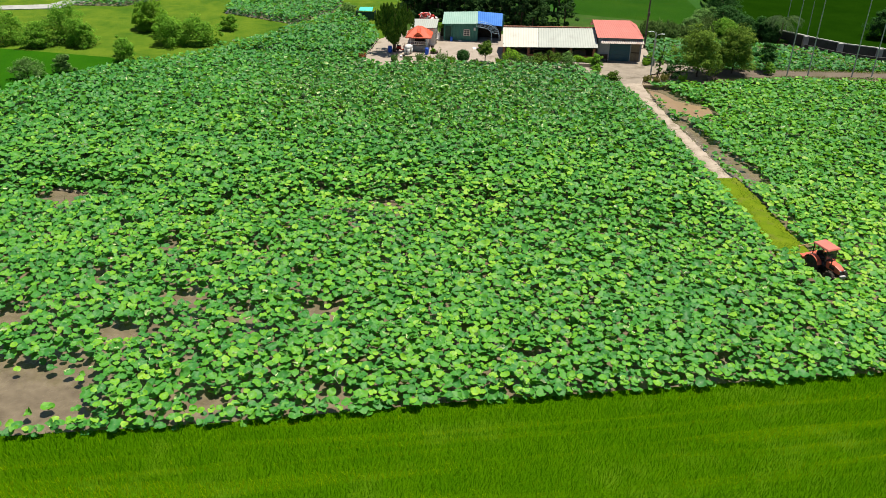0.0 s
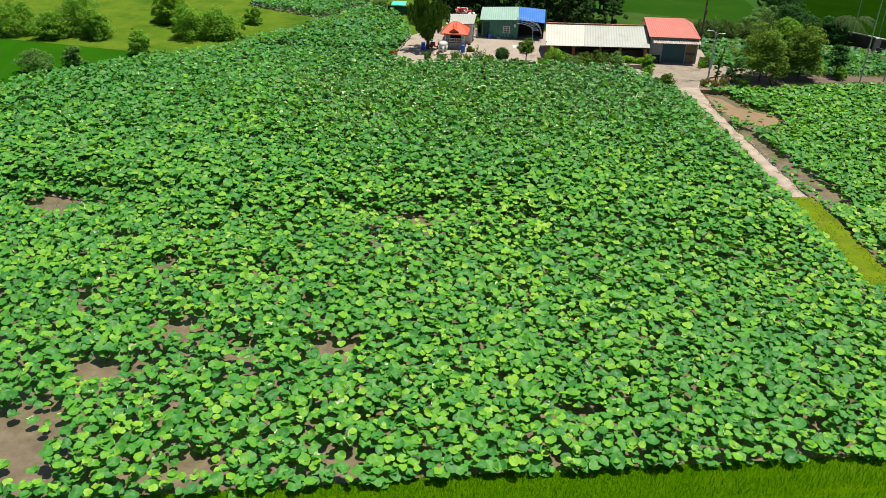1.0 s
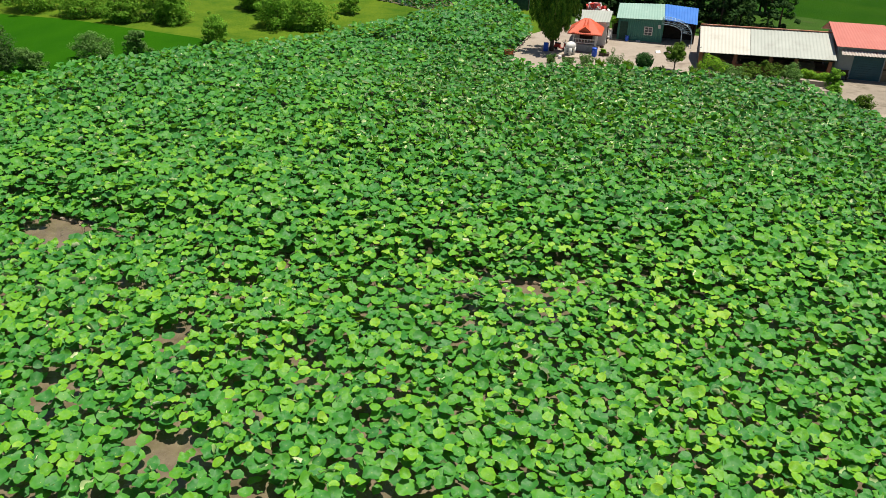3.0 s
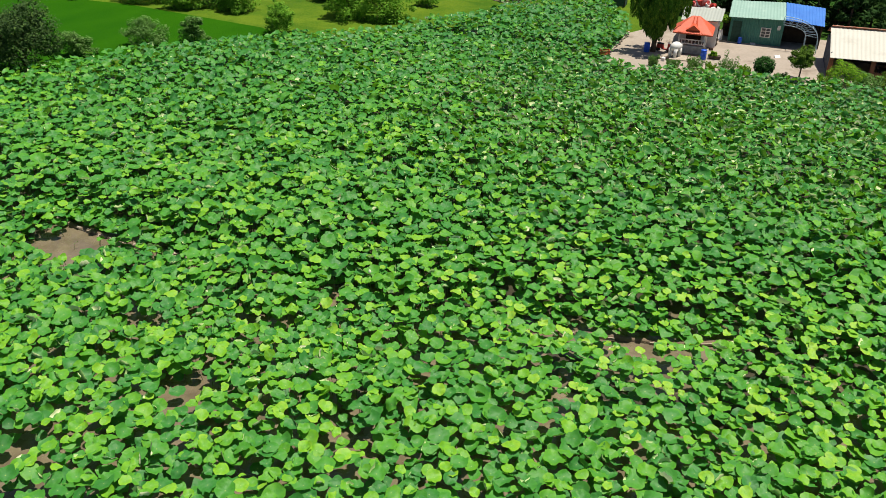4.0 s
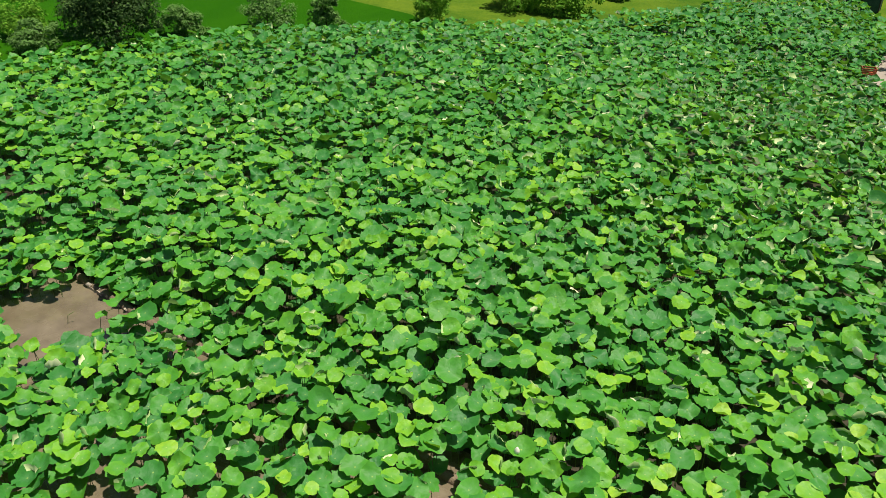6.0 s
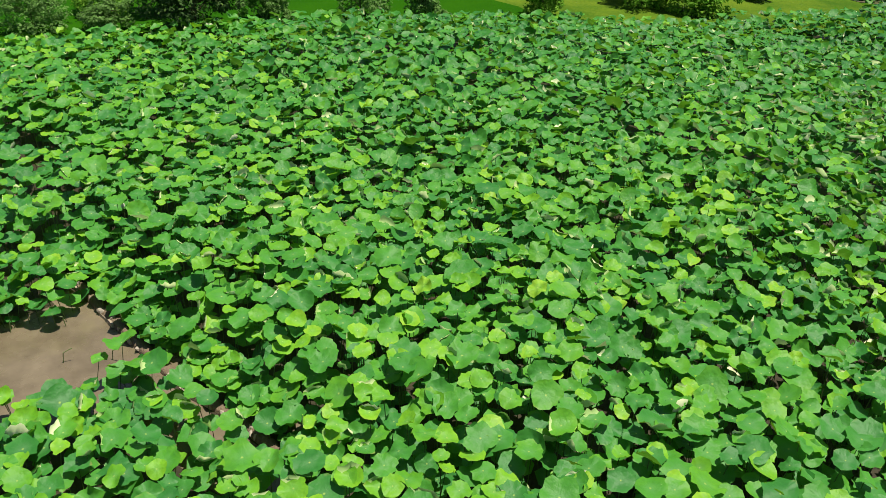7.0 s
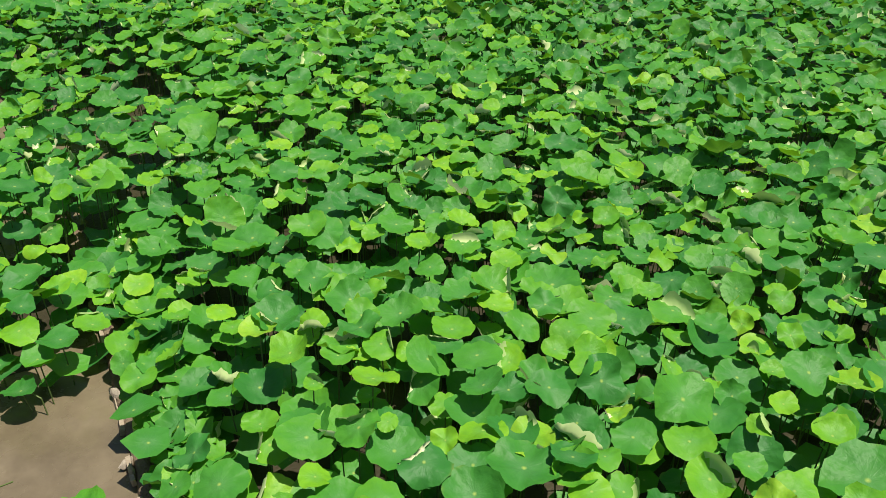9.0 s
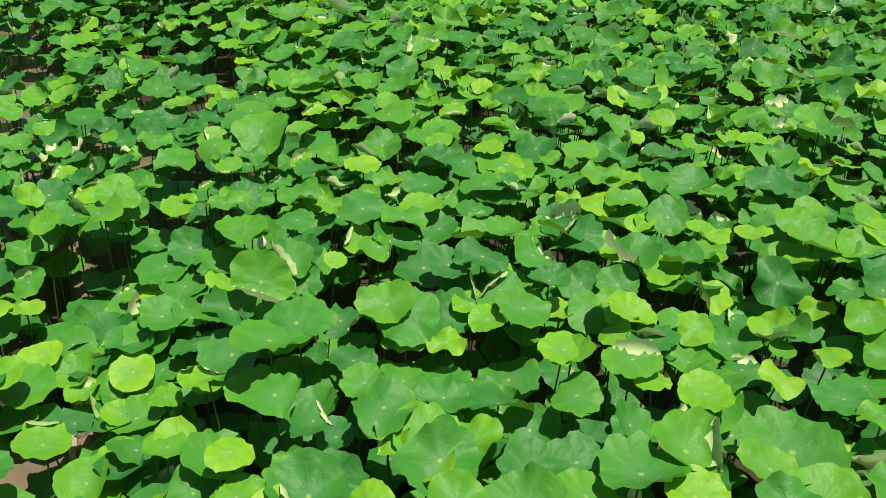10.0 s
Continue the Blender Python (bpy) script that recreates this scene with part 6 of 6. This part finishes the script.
    nx, ny, nz = np.sin(tilt) * np.cos(way) + 0.05, np.sin(tilt) * np.sin(way) - 0.04 - 0.09 * np.clip((-17 - px) / 8, 0, 1) * (1 - 0.6 * wild), np.cos(tilt)
    nrm = np.stack([nx, ny, nz], 1)
    nrm /= np.linalg.norm(nrm, axis=1, keepdims=True)
    nx, ny, nz = nrm.T
    ex = np.stack([nz, np.zeros(N), -nx], 1)
    ex /= np.linalg.norm(ex, axis=1, keepdims=True)
    ey = np.cross(nrm, ex)
    L = np.stack([x, y, z], 2) * R[:, None, None]
    W = P[:, None, :] + L[:, :, 0:1] * ex[:, None] + L[:, :, 1:2] * ey[:, None] + L[:, :, 2:3] * nrm[:, None]
    return W, u, v, over & (turn > 1.35)


def leaf_mesh(name, P, R, T, K, rings, fold):
    W, u, v, over = leaf_rows(P, R, T, K, rings, fold)
    N, M = W.shape[:2]
    J = len(rings)
    i = np.arange(K)
    tri = np.stack([np.zeros(K, int), 1 + i, 1 + (i + 1) % K], 1)
    quad = np.concatenate([np.stack([1 + j * K + i, 1 + (j + 1) * K + i, 1 + (j + 1) * K + (i + 1) % K, 1 + j * K + (i + 1) % K], 1) for j in range(J - 1)]) if J > 1 else np.zeros((0, 4), int)
    off = (np.arange(N) * M)[:, None]
    loops = np.concatenate([tri.ravel(), quad.ravel()])[None] + off
    sizes = np.concatenate([np.full(K, 3), np.full(len(quad), 4)])
    start = np.concatenate([[0], np.cumsum(sizes)[:-1]])[None] + (np.arange(N) * sizes.sum())[:, None]
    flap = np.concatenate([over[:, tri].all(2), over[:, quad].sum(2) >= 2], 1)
    me = bpy.data.meshes.new(name)
    me.vertices.add(N * M)
    me.vertices.foreach_set("co", W.astype(np.float32).ravel())
    me.loops.add(loops.size)
    me.loops.foreach_set("vertex_index", loops.astype(np.int32).ravel())
    me.polygons.add(start.size)
    me.polygons.foreach_set("loop_start", start.astype(np.int32).ravel())
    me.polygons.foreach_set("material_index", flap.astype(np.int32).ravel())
    me.polygons.foreach_set("use_smooth", np.ones(start.size, bool))
    uv = me.uv_layers.new(name="flat")
    idx = loops.ravel()
    uv.data.foreach_set("uv", np.stack([u.ravel()[idx], v.ravel()[idx]], 1).astype(np.float32).ravel())
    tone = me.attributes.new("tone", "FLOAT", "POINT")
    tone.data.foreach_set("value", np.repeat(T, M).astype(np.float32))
    me.materials.append(M_LEAF)
    me.materials.append(M_UNDER)
    me.update(calc_edges=True)
    me.validate()
    return me


def stem_mesh(name, P, r=0.012):
    """Three-sided leaf stalks from the mud to each leaf."""
    N = len(P)
    a = 2 * np.pi * np.arange(3) / 3
    ring = np.stack([np.cos(a), np.sin(a), np.zeros(3)], 1) * r
    foot = P + np.concatenate([RNG.normal(0, 0.12, (N, 2)), np.zeros((N, 1))], 1)
    foot[:, 2] = -0.03
    top = P - np.array([0, 0, 0.035])
    V = np.concatenate([foot[:, None] + ring, top[:, None] + ring], 1).reshape(-1, 3)
    F = np.array([(0, 1, 4, 3), (1, 2, 5, 4), (2, 0, 3, 5)])
    faces = (F[None] + (np.arange(N) * 6)[:, None, None]).reshape(-1, 4)
    me = bpy.data.meshes.new(name)
    me.from_pydata(V.tolist(), [], faces.tolist())
    me.materials.append(M_STEM)
    return me


def leaf_places(poly, step, high, holes=(), base=0.0):
    """Where the leaves stand, how wide they are and their tone: the young ones smaller, on top and yellow-green, the
    lower ones darkened as if shaded.
    """
    x, y = scatter(poly, step, holes)
    d = thin_at(x, y)
    front = np.clip((50 - y / U) / 12, 0, 1) * np.clip((-4 - x / U) / 10, 0, 1)
    keep = RNG.random(len(x)) > np.maximum(d, 0.30 * front + 0.12 * np.clip((60 - y / U) / 6, 0, 1) + 0.10 * np.clip((y / U - 66) / 8, 0, 1))
    x, y, d = x[keep], y[keep], d[keep]
    N = len(x)
    wave = np.array([noise.noise((a * 0.09, b * 0.09, 3.0)) for a, b in zip(x, y)])
    patch = np.array([noise.noise((a * 0.05, b * 0.05, 8.0)) for a, b in zip(x, y)])
    px, py = x / U, y / U
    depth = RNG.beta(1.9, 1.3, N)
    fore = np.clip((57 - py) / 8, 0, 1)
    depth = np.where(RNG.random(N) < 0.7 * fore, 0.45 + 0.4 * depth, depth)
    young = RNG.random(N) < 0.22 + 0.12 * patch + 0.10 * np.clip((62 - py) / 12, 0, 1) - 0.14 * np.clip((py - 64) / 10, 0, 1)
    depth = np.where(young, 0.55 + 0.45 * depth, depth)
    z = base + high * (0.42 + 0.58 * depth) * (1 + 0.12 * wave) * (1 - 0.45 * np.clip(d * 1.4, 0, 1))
    # lower plants: round the open pond, along the bund, at the rice edge, by the track and in the plot east of it
    trackside = np.interp(py, [50, 65.9, 76.4, 86.4, 92], [20.2, 18.4, 16.9, 15.1, 13.2])
    right = np.clip((px - trackside - 0.5) / 1.0, 0, 1) * (py < 100)
    low = 0.85 * np.exp(-(((px + 33.0) / 5.5) ** 2 + ((py - 55.2) / 2.2) ** 2) ** 2)
    low = np.maximum(low, right * (0.92 - 0.22 * np.clip((px - trackside - 4) / 8, 0, 1)))
    low = np.maximum(low, 0.75 * np.clip(1.1 - (trackside - px) / 1.8, 0, 1) * (px < trackside) * (py > 50))
    low = np.maximum(low, 0.5 * np.exp(-(((px + 9.5) / 7.5) ** 2 + ((py - 57.4) / 1.6) ** 2) ** 2))
    low = np.maximum(low, 0.8 * np.maximum(thin_at(x, y + 1.0), thin_at(x, y + 1.7)) * (py < 62))
    off = y - np.interp(x, *zip(*BUND))  # metres north of the bund
    beside = ((px > -37) & (px < -25.5) | (px > -13.5) & (px < -3.5)) * 1.0
    low = np.maximum(low, 0.95 * beside * np.clip(1.15 - np.abs(off - 0.25) / 1.6, 0, 1))
    pale = np.exp(-(((px + 7.5) / 9) ** 2 + ((py - 59) / 5) ** 2) ** 2)
    low = np.maximum(low, 0.30 * pale)
    edge = np.interp(px, [-75, -22.5, -12.3, -1.9, 9.6, 22, 75], [20, 30.1, 32.1, 34.6, 37.0, 39.6, 51])
    low = np.maximum(low, 0.8 * np.clip(1 - (py - edge) / 3.0, 0, 1))
    low = np.maximum(low, 0.58 * np.clip((59 - py) / 5, 0, 1) * np.clip((px + 40) / 8, 0, 1))
    low = np.maximum(low, 0.42 * np.clip((py - 80) / 12, 0, 1) * (py < 98))
    z *= 1 - 0.66 * low
    R = np.where(young, RNG.normal(0.25, 0.045, N), RNG.normal(0.315, 0.055, N)).clip(0.14, 0.48) * (0.82 + 0.20 * depth) * (1 - 0.06 * low) * (1 - 0.13 * pale)
    # far leaves darker: partly their variety, partly cloud shade put into the tone
    far_dim = np.clip((py - 62) / 36, 0, 1.3) * (0.30 + 0.26 * np.clip((px + 42) / 46, 0, 1)) * np.where((px > 20.5) & (py < 117), 0.2, 1)
    # young leaves are yellower; the depth term puts shade into lower leaves' tone
    T = np.where(young, RNG.uniform(0.60, 0.93, N), RNG.uniform(0.10, 0.54, N) + 0.12 * depth) + 0.10 * patch - 0.30 * far_dim + 0.10 * right + 0.03 * fore + 0.24 * pale - 0.06 * np.clip((-16 - px) / 12, 0, 1) * (py < 57) - 0.25 * (py > 98.5) * (px > 15)
    return np.stack([x, y, z], 1), R, T.clip(0.02, 1)


def lotus_bed(label, poly, step, high, holes=(), base=0.0, near=None, mid=None):
    """A plot of lotus: far leaves coarse, near leaves fine, the nearest each a part of its own."""
    bed = thing("lotus_bed", label, "lotus plants", kind="")
    P, R, T = leaf_places(poly, step, high, holes, base)
    x, y = P[:, 0] / U, P[:, 1] / U
    single = np.zeros(len(R), bool)
    fine = np.zeros(len(R), bool)
    if near:
        cand = np.where((x > near[0]) & (x < near[1]) & (y > near[2]) & (y < near[3]))[0]
        single[cand[:: max(1, math.ceil(len(cand) / 300))]] = True
        fine = (x > mid[0]) & (x < mid[1]) & (y > mid[2]) & (y < mid[3]) & ~single
    aside = ((y < 50) & (x < -30 - (y - 30) * 0.45)) | (x > 26 + (y - 40) * 0.42)
    aside &= ~(fine | single)
    thinned = aside & (RNG.random(len(R)) < 0.3)
    R = np.where(aside, R * 1.3, R)
    aside &= ~thinned
    close = fine & (x > -47) & (x < -27) & (y > 56.5) & (y < 70)
    fine &= ~close
    rest = ~single & ~fine & ~aside & ~close & ~thinned
    middle = rest & (y < 76) if near else np.zeros(len(R), bool)
    rest &= ~middle
    for mask, K, rings, fold in ((close, 32, (0.45, 0.8, 1.0), 0.22), (fine, 20, (0.62, 1.0), 0.18), (middle, 16, (0.62, 1.0), 0.19), (rest, 9, (0.65, 1.0), 0.22 if near else 0.04), (aside, 7, (1.0,), 0.0)):
        if mask.any():
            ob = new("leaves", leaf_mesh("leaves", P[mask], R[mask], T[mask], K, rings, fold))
            ob.parent = bed
            tagged(ob, kind="stuff")
    if near:
        for n in np.where(single)[0]:
            ob = new("leaf", leaf_mesh("leaf", np.zeros((1, 3)), R[n:n + 1], T[n:n + 1], 42, (0.3, 0.6, 0.86, 1.0), 0.22))
            ob.location = P[n]
            ob.parent = bed
        st = new("undergrowth", stem_mesh("undergrowth", P[fine | single | close]))
        st.parent = bed
        tagged(st, kind="stuff")
    # a lower storey of leaves that fills the gaps
    lx, ly = scatter(poly, step * 1.5, holes)
    ok = (RNG.random(len(lx)) > thin_at(lx, ly) * 1.3) & ~(((ly / U < 50) & (lx / U < -30 - (ly / U - 30) * 0.45)) | (lx / U > 26 + (ly / U - 40) * 0.42))
    LP = np.stack([lx[ok], ly[ok], base + RNG.uniform(0.06, 0.40, ok.sum()) * high], 1)
    if near:
        bx = np.concatenate([RNG.uniform(-37, -25.5, 130), RNG.uniform(-13.5, -3.5, 90)]) * U
        by = np.interp(bx, *zip(*BUND)) + 0.30 + 0.9 * RNG.random(220) ** 1.3
        belt = np.stack([bx, by, 0.28 + 0.35 * (by - np.interp(bx, *zip(*BUND))) + RNG.uniform(-0.08, 0.12, 220)], 1)
        ob = new("fringe_leaves", leaf_mesh("fringe_leaves", belt, RNG.normal(0.25, 0.04, 220).clip(0.15, 0.33), RNG.uniform(0.12, 0.7, 220), 20, (0.62, 1.0), 0.18))
        ob.parent = bed
        tagged(ob, kind="stuff")
    ob = new("young_leaves", leaf_mesh("young_leaves", LP, RNG.uniform(0.2, 0.36, len(LP)), RNG.uniform(0.1, 0.6, len(LP)), 7, (1.0,), 0.0))
    ob.parent = bed
    tagged(ob, kind="stuff")
    return bed


LEAFY = [(x, y - 0.35) if y < 51.5 else (x, y) for x, y in FIELD]


def bed_shade():
    """A dark sheet on the mud where the plants stand close, in place of their shade."""
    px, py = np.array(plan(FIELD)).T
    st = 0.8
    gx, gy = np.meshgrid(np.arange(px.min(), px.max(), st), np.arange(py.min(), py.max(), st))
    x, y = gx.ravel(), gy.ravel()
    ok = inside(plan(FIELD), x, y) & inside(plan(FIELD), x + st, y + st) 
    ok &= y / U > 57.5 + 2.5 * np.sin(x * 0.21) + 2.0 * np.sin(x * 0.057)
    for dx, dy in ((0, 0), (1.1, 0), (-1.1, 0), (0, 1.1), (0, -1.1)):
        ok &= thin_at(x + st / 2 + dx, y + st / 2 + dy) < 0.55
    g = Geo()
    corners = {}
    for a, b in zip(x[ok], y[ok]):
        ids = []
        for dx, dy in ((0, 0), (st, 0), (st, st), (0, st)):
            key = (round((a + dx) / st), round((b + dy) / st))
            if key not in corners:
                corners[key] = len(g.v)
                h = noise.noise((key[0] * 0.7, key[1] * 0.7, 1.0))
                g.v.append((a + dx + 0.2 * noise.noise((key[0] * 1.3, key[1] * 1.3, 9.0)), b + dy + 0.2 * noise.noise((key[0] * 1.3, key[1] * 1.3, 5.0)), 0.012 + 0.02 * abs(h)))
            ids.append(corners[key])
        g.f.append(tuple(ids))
    return solo("bed_shade_sheet", g, M_BED_SHADE, "dark sheet on the mud for the shade between the lotus stalks", "mud", "structure", True)


bed_shade()
HOLES = [plan([(12.6, 91.2), (14.4, 86.4), (16.2, 76.4), (17.8, 65.9), (20.1, 66.1), (18.2, 76.6), (16.8, 86.6), (16.8, 93)]), plan([(18.1, 66.2), (18.6, 62.5), (19.3, 56.5), (19.7, 52.5), (22.5, 53), (21.8, 56.9), (21.0, 63.2), (20.3, 66.3)])]
lotus_bed("broad round lotus leaves crowding a muddy field", plan(LEAFY), 0.415, 2.0, HOLES, near=(-38.5, -31.2, 58.9, 63.6), mid=(-54, -15, 50, 75))
# leaf_places lowers this plot's tone in place of the shade over it
lotus_bed("lotus leaves in the plot behind the lane", plan([(18.6, 100.6), (24, 99.2), (34.4, 99.7), (45.6, 100.3), (75, 101.8), (75, 102.5), (52, 102.9), (46.6, 103.9), (43.2, 105.7), (40.1, 108.6), (37, 110.2), (34, 110.6), (30, 111.5), (18.6, 111)]), 0.45, 1.2)
lotus_bed("lotus leaves of a distant plot", plan(FAR1), 0.5, 1.2, base=0.4)
lotus_bed("lotus leaves of a distant plot", plan(FAR2), 0.55, 1.2, base=0.4)


# ---------------------------------------------------------------- buds and small things in the pond
def bud(x, y, z, s, opened):
    t = thing("lotus_bud", "pale cream lotus bud on a tall stalk", "lotus bud", (x * U, y * U, 0), group="lotus buds")
    part("stalk", Geo().tube((0.05, 0.03, -0.03), (0, 0, z), 0.012, 0.010, 6), M_STEM, t)
    part("bud", Geo().lathe([(0.01, 0), (0.05 * s, 0.03 * s), (0.085 * s, 0.10 * s), (0.075 * s, 0.18 * s), (0.03 * s, 0.26 * s), (0.004, 0.29 * s)], (0, 0, z), 12), M_BUD, t, smooth=True)
    for k in range(opened):
        a = 2 * math.pi * k / max(1, opened)
        c, q = math.cos(a), math.sin(a)
        rows = [(0.03, 0.0, 0.03), (0.10, 0.05, 0.06), (0.15, 0.13, 0.05), (0.17, 0.21, 0.008)]
        vs = []
        for r, h, w in rows:
            vs += [(r * c * s - w * q * s, r * q * s + w * c * s, z + h * s), (r * c * s + w * q * s, r * q * s - w * c * s, z + h * s)]
        part("petal", Geo().add(vs, [(0, 1, 3, 2), (2, 3, 5, 4), (4, 5, 7, 6)]), M_BUD, t, smooth=True)


for bx, by, bz, bs, bo in ((-35.0, 63.5, 1.75, 0.9, 0), (-38.6, 63.0, 1.5, 0.9, 0), (-31.6, 61.9, 1.45, 0.8, 0), (-36.4, 60.3, 1.4, 0.8, 0), (-18.6, 57.3, 1.6, 0.9, 0)):
    bud(bx, by, bz, bs, bo)

SR = np.random.default_rng(77)
stone_shapes = []
for k in range(5):
    bm = bmesh.new()
    bmesh.ops.create_icosphere(bm, subdivisions=1, radius=1)
    for v in bm.verts:
        v.co *= SR.uniform(0.75, 1.2)
    me = bpy.data.meshes.new("stone")
    bm.to_mesh(me)
    bm.free()
    me.materials.append(M_STONE)
    stone_shapes.append(me)
for k in range(46):
    bx = SR.uniform(-36.2, -26.5) if k < 34 else SR.uniform(-12.2, -4.2)
    by = np.interp(bx * U, *zip(*BUND)) / U
    ob = new("stone", stone_shapes[k % 5])
    s = SR.uniform(0.04, 0.10)
    ob.matrix_world = Matrix.Translation((bx * U, by * U - SR.uniform(-0.02, 0.16), SR.uniform(0.06, 0.2))) @ pose(0, 0, 0, SR.uniform(0, 90), SR.uniform(0, 90), SR.uniform(0, 360)) @ Matrix.Diagonal((s * 1.7, s, s * 0.7, 1))
    ob.parent = bund_ob
for x0, x1 in ((-36.0, -26.4), (-12.6, -4.8)):
    bx = x0
    while bx < x1:
        ln = SR.uniform(0.3, 0.8)
        y0, y1 = np.interp(np.array([bx, bx + ln / U]) * U, *zip(*BUND))
        ob = new("board", Geo().box((0, 0, 0), (ln * 0.96, 0.07, 0.11), taper=0.97).mesh("board"))
        ob.data.materials.append(M_BOARD)
        ob.matrix_world = pose(bx * U + ln / 2, (y0 + y1) / 2 - 0.12 + SR.normal(0, 0.015), 0.08 + SR.normal(0, 0.03), SR.normal(0, 8), SR.normal(0, 2), math.degrees(math.atan2(y1 - y0, ln)) + SR.normal(0, 2))
        ob.parent = bund_ob
        bx += ln / U + (SR.uniform(0.3, 1.3) if SR.random() < 0.55 else 0.02)
for k in range(70):
    ob = new("stone", stone_shapes[k % 5])
    s = SR.uniform(0.04, 0.10)
    f = SR.uniform(0, 1)
    ob.matrix_world = Matrix.Translation((np.interp(67 + 19 * f, [65.9, 76.4, 86.4], [18.45, 16.95, 15.15]) * U + (SR.normal(1.62, 0.12) if k % 3 else SR.normal(0.1, 0.12)), (67 + 19 * f) * U, 0.345)) @ pose(0, 0, 0, SR.uniform(0, 40), SR.uniform(0, 40), SR.uniform(0, 360)) @ Matrix.Diagonal((s * 1.4, s, s * 0.6, 1))
    ob.parent = track_ob
for k in range(60):
    ob = new("stone", stone_shapes[k % 5])
    s = SR.uniform(0.05, 0.16)
    f = SR.uniform(0, 1)
    ob.matrix_world = Matrix.Translation(((16.4 + 3.6 * f + SR.normal(0, 0.3)) * U, (92.0 + 1.3 * f + SR.normal(0, 0.35)) * U, 0.52)) @ pose(0, 0, 0, SR.uniform(0, 90), SR.uniform(0, 90), SR.uniform(0, 360)) @ Matrix.Diagonal((s * 1.5, s, s * 0.7, 1))
    ob.parent = roadside_ob
for k, (sx, sy) in enumerate(((-34.6, 56.0), (-33.9, 57.0), (-32.6, 56.2), (-35.0, 57.2), (-31.9, 57.0))):
    a = SR.uniform(0, 6)
    st = solo("broken_stalk", Geo().path([(0, 0, -0.03), (0.05 * math.cos(a), 0.05 * math.sin(a), 0.32), (0.28 * math.cos(a), 0.28 * math.sin(a), 0.42)], 0.012, 5), M_STEM, "broken brown lotus stalk standing in the open water", "stalk", group="broken stalks")
    st.location = (sx * U, sy * U, 0)
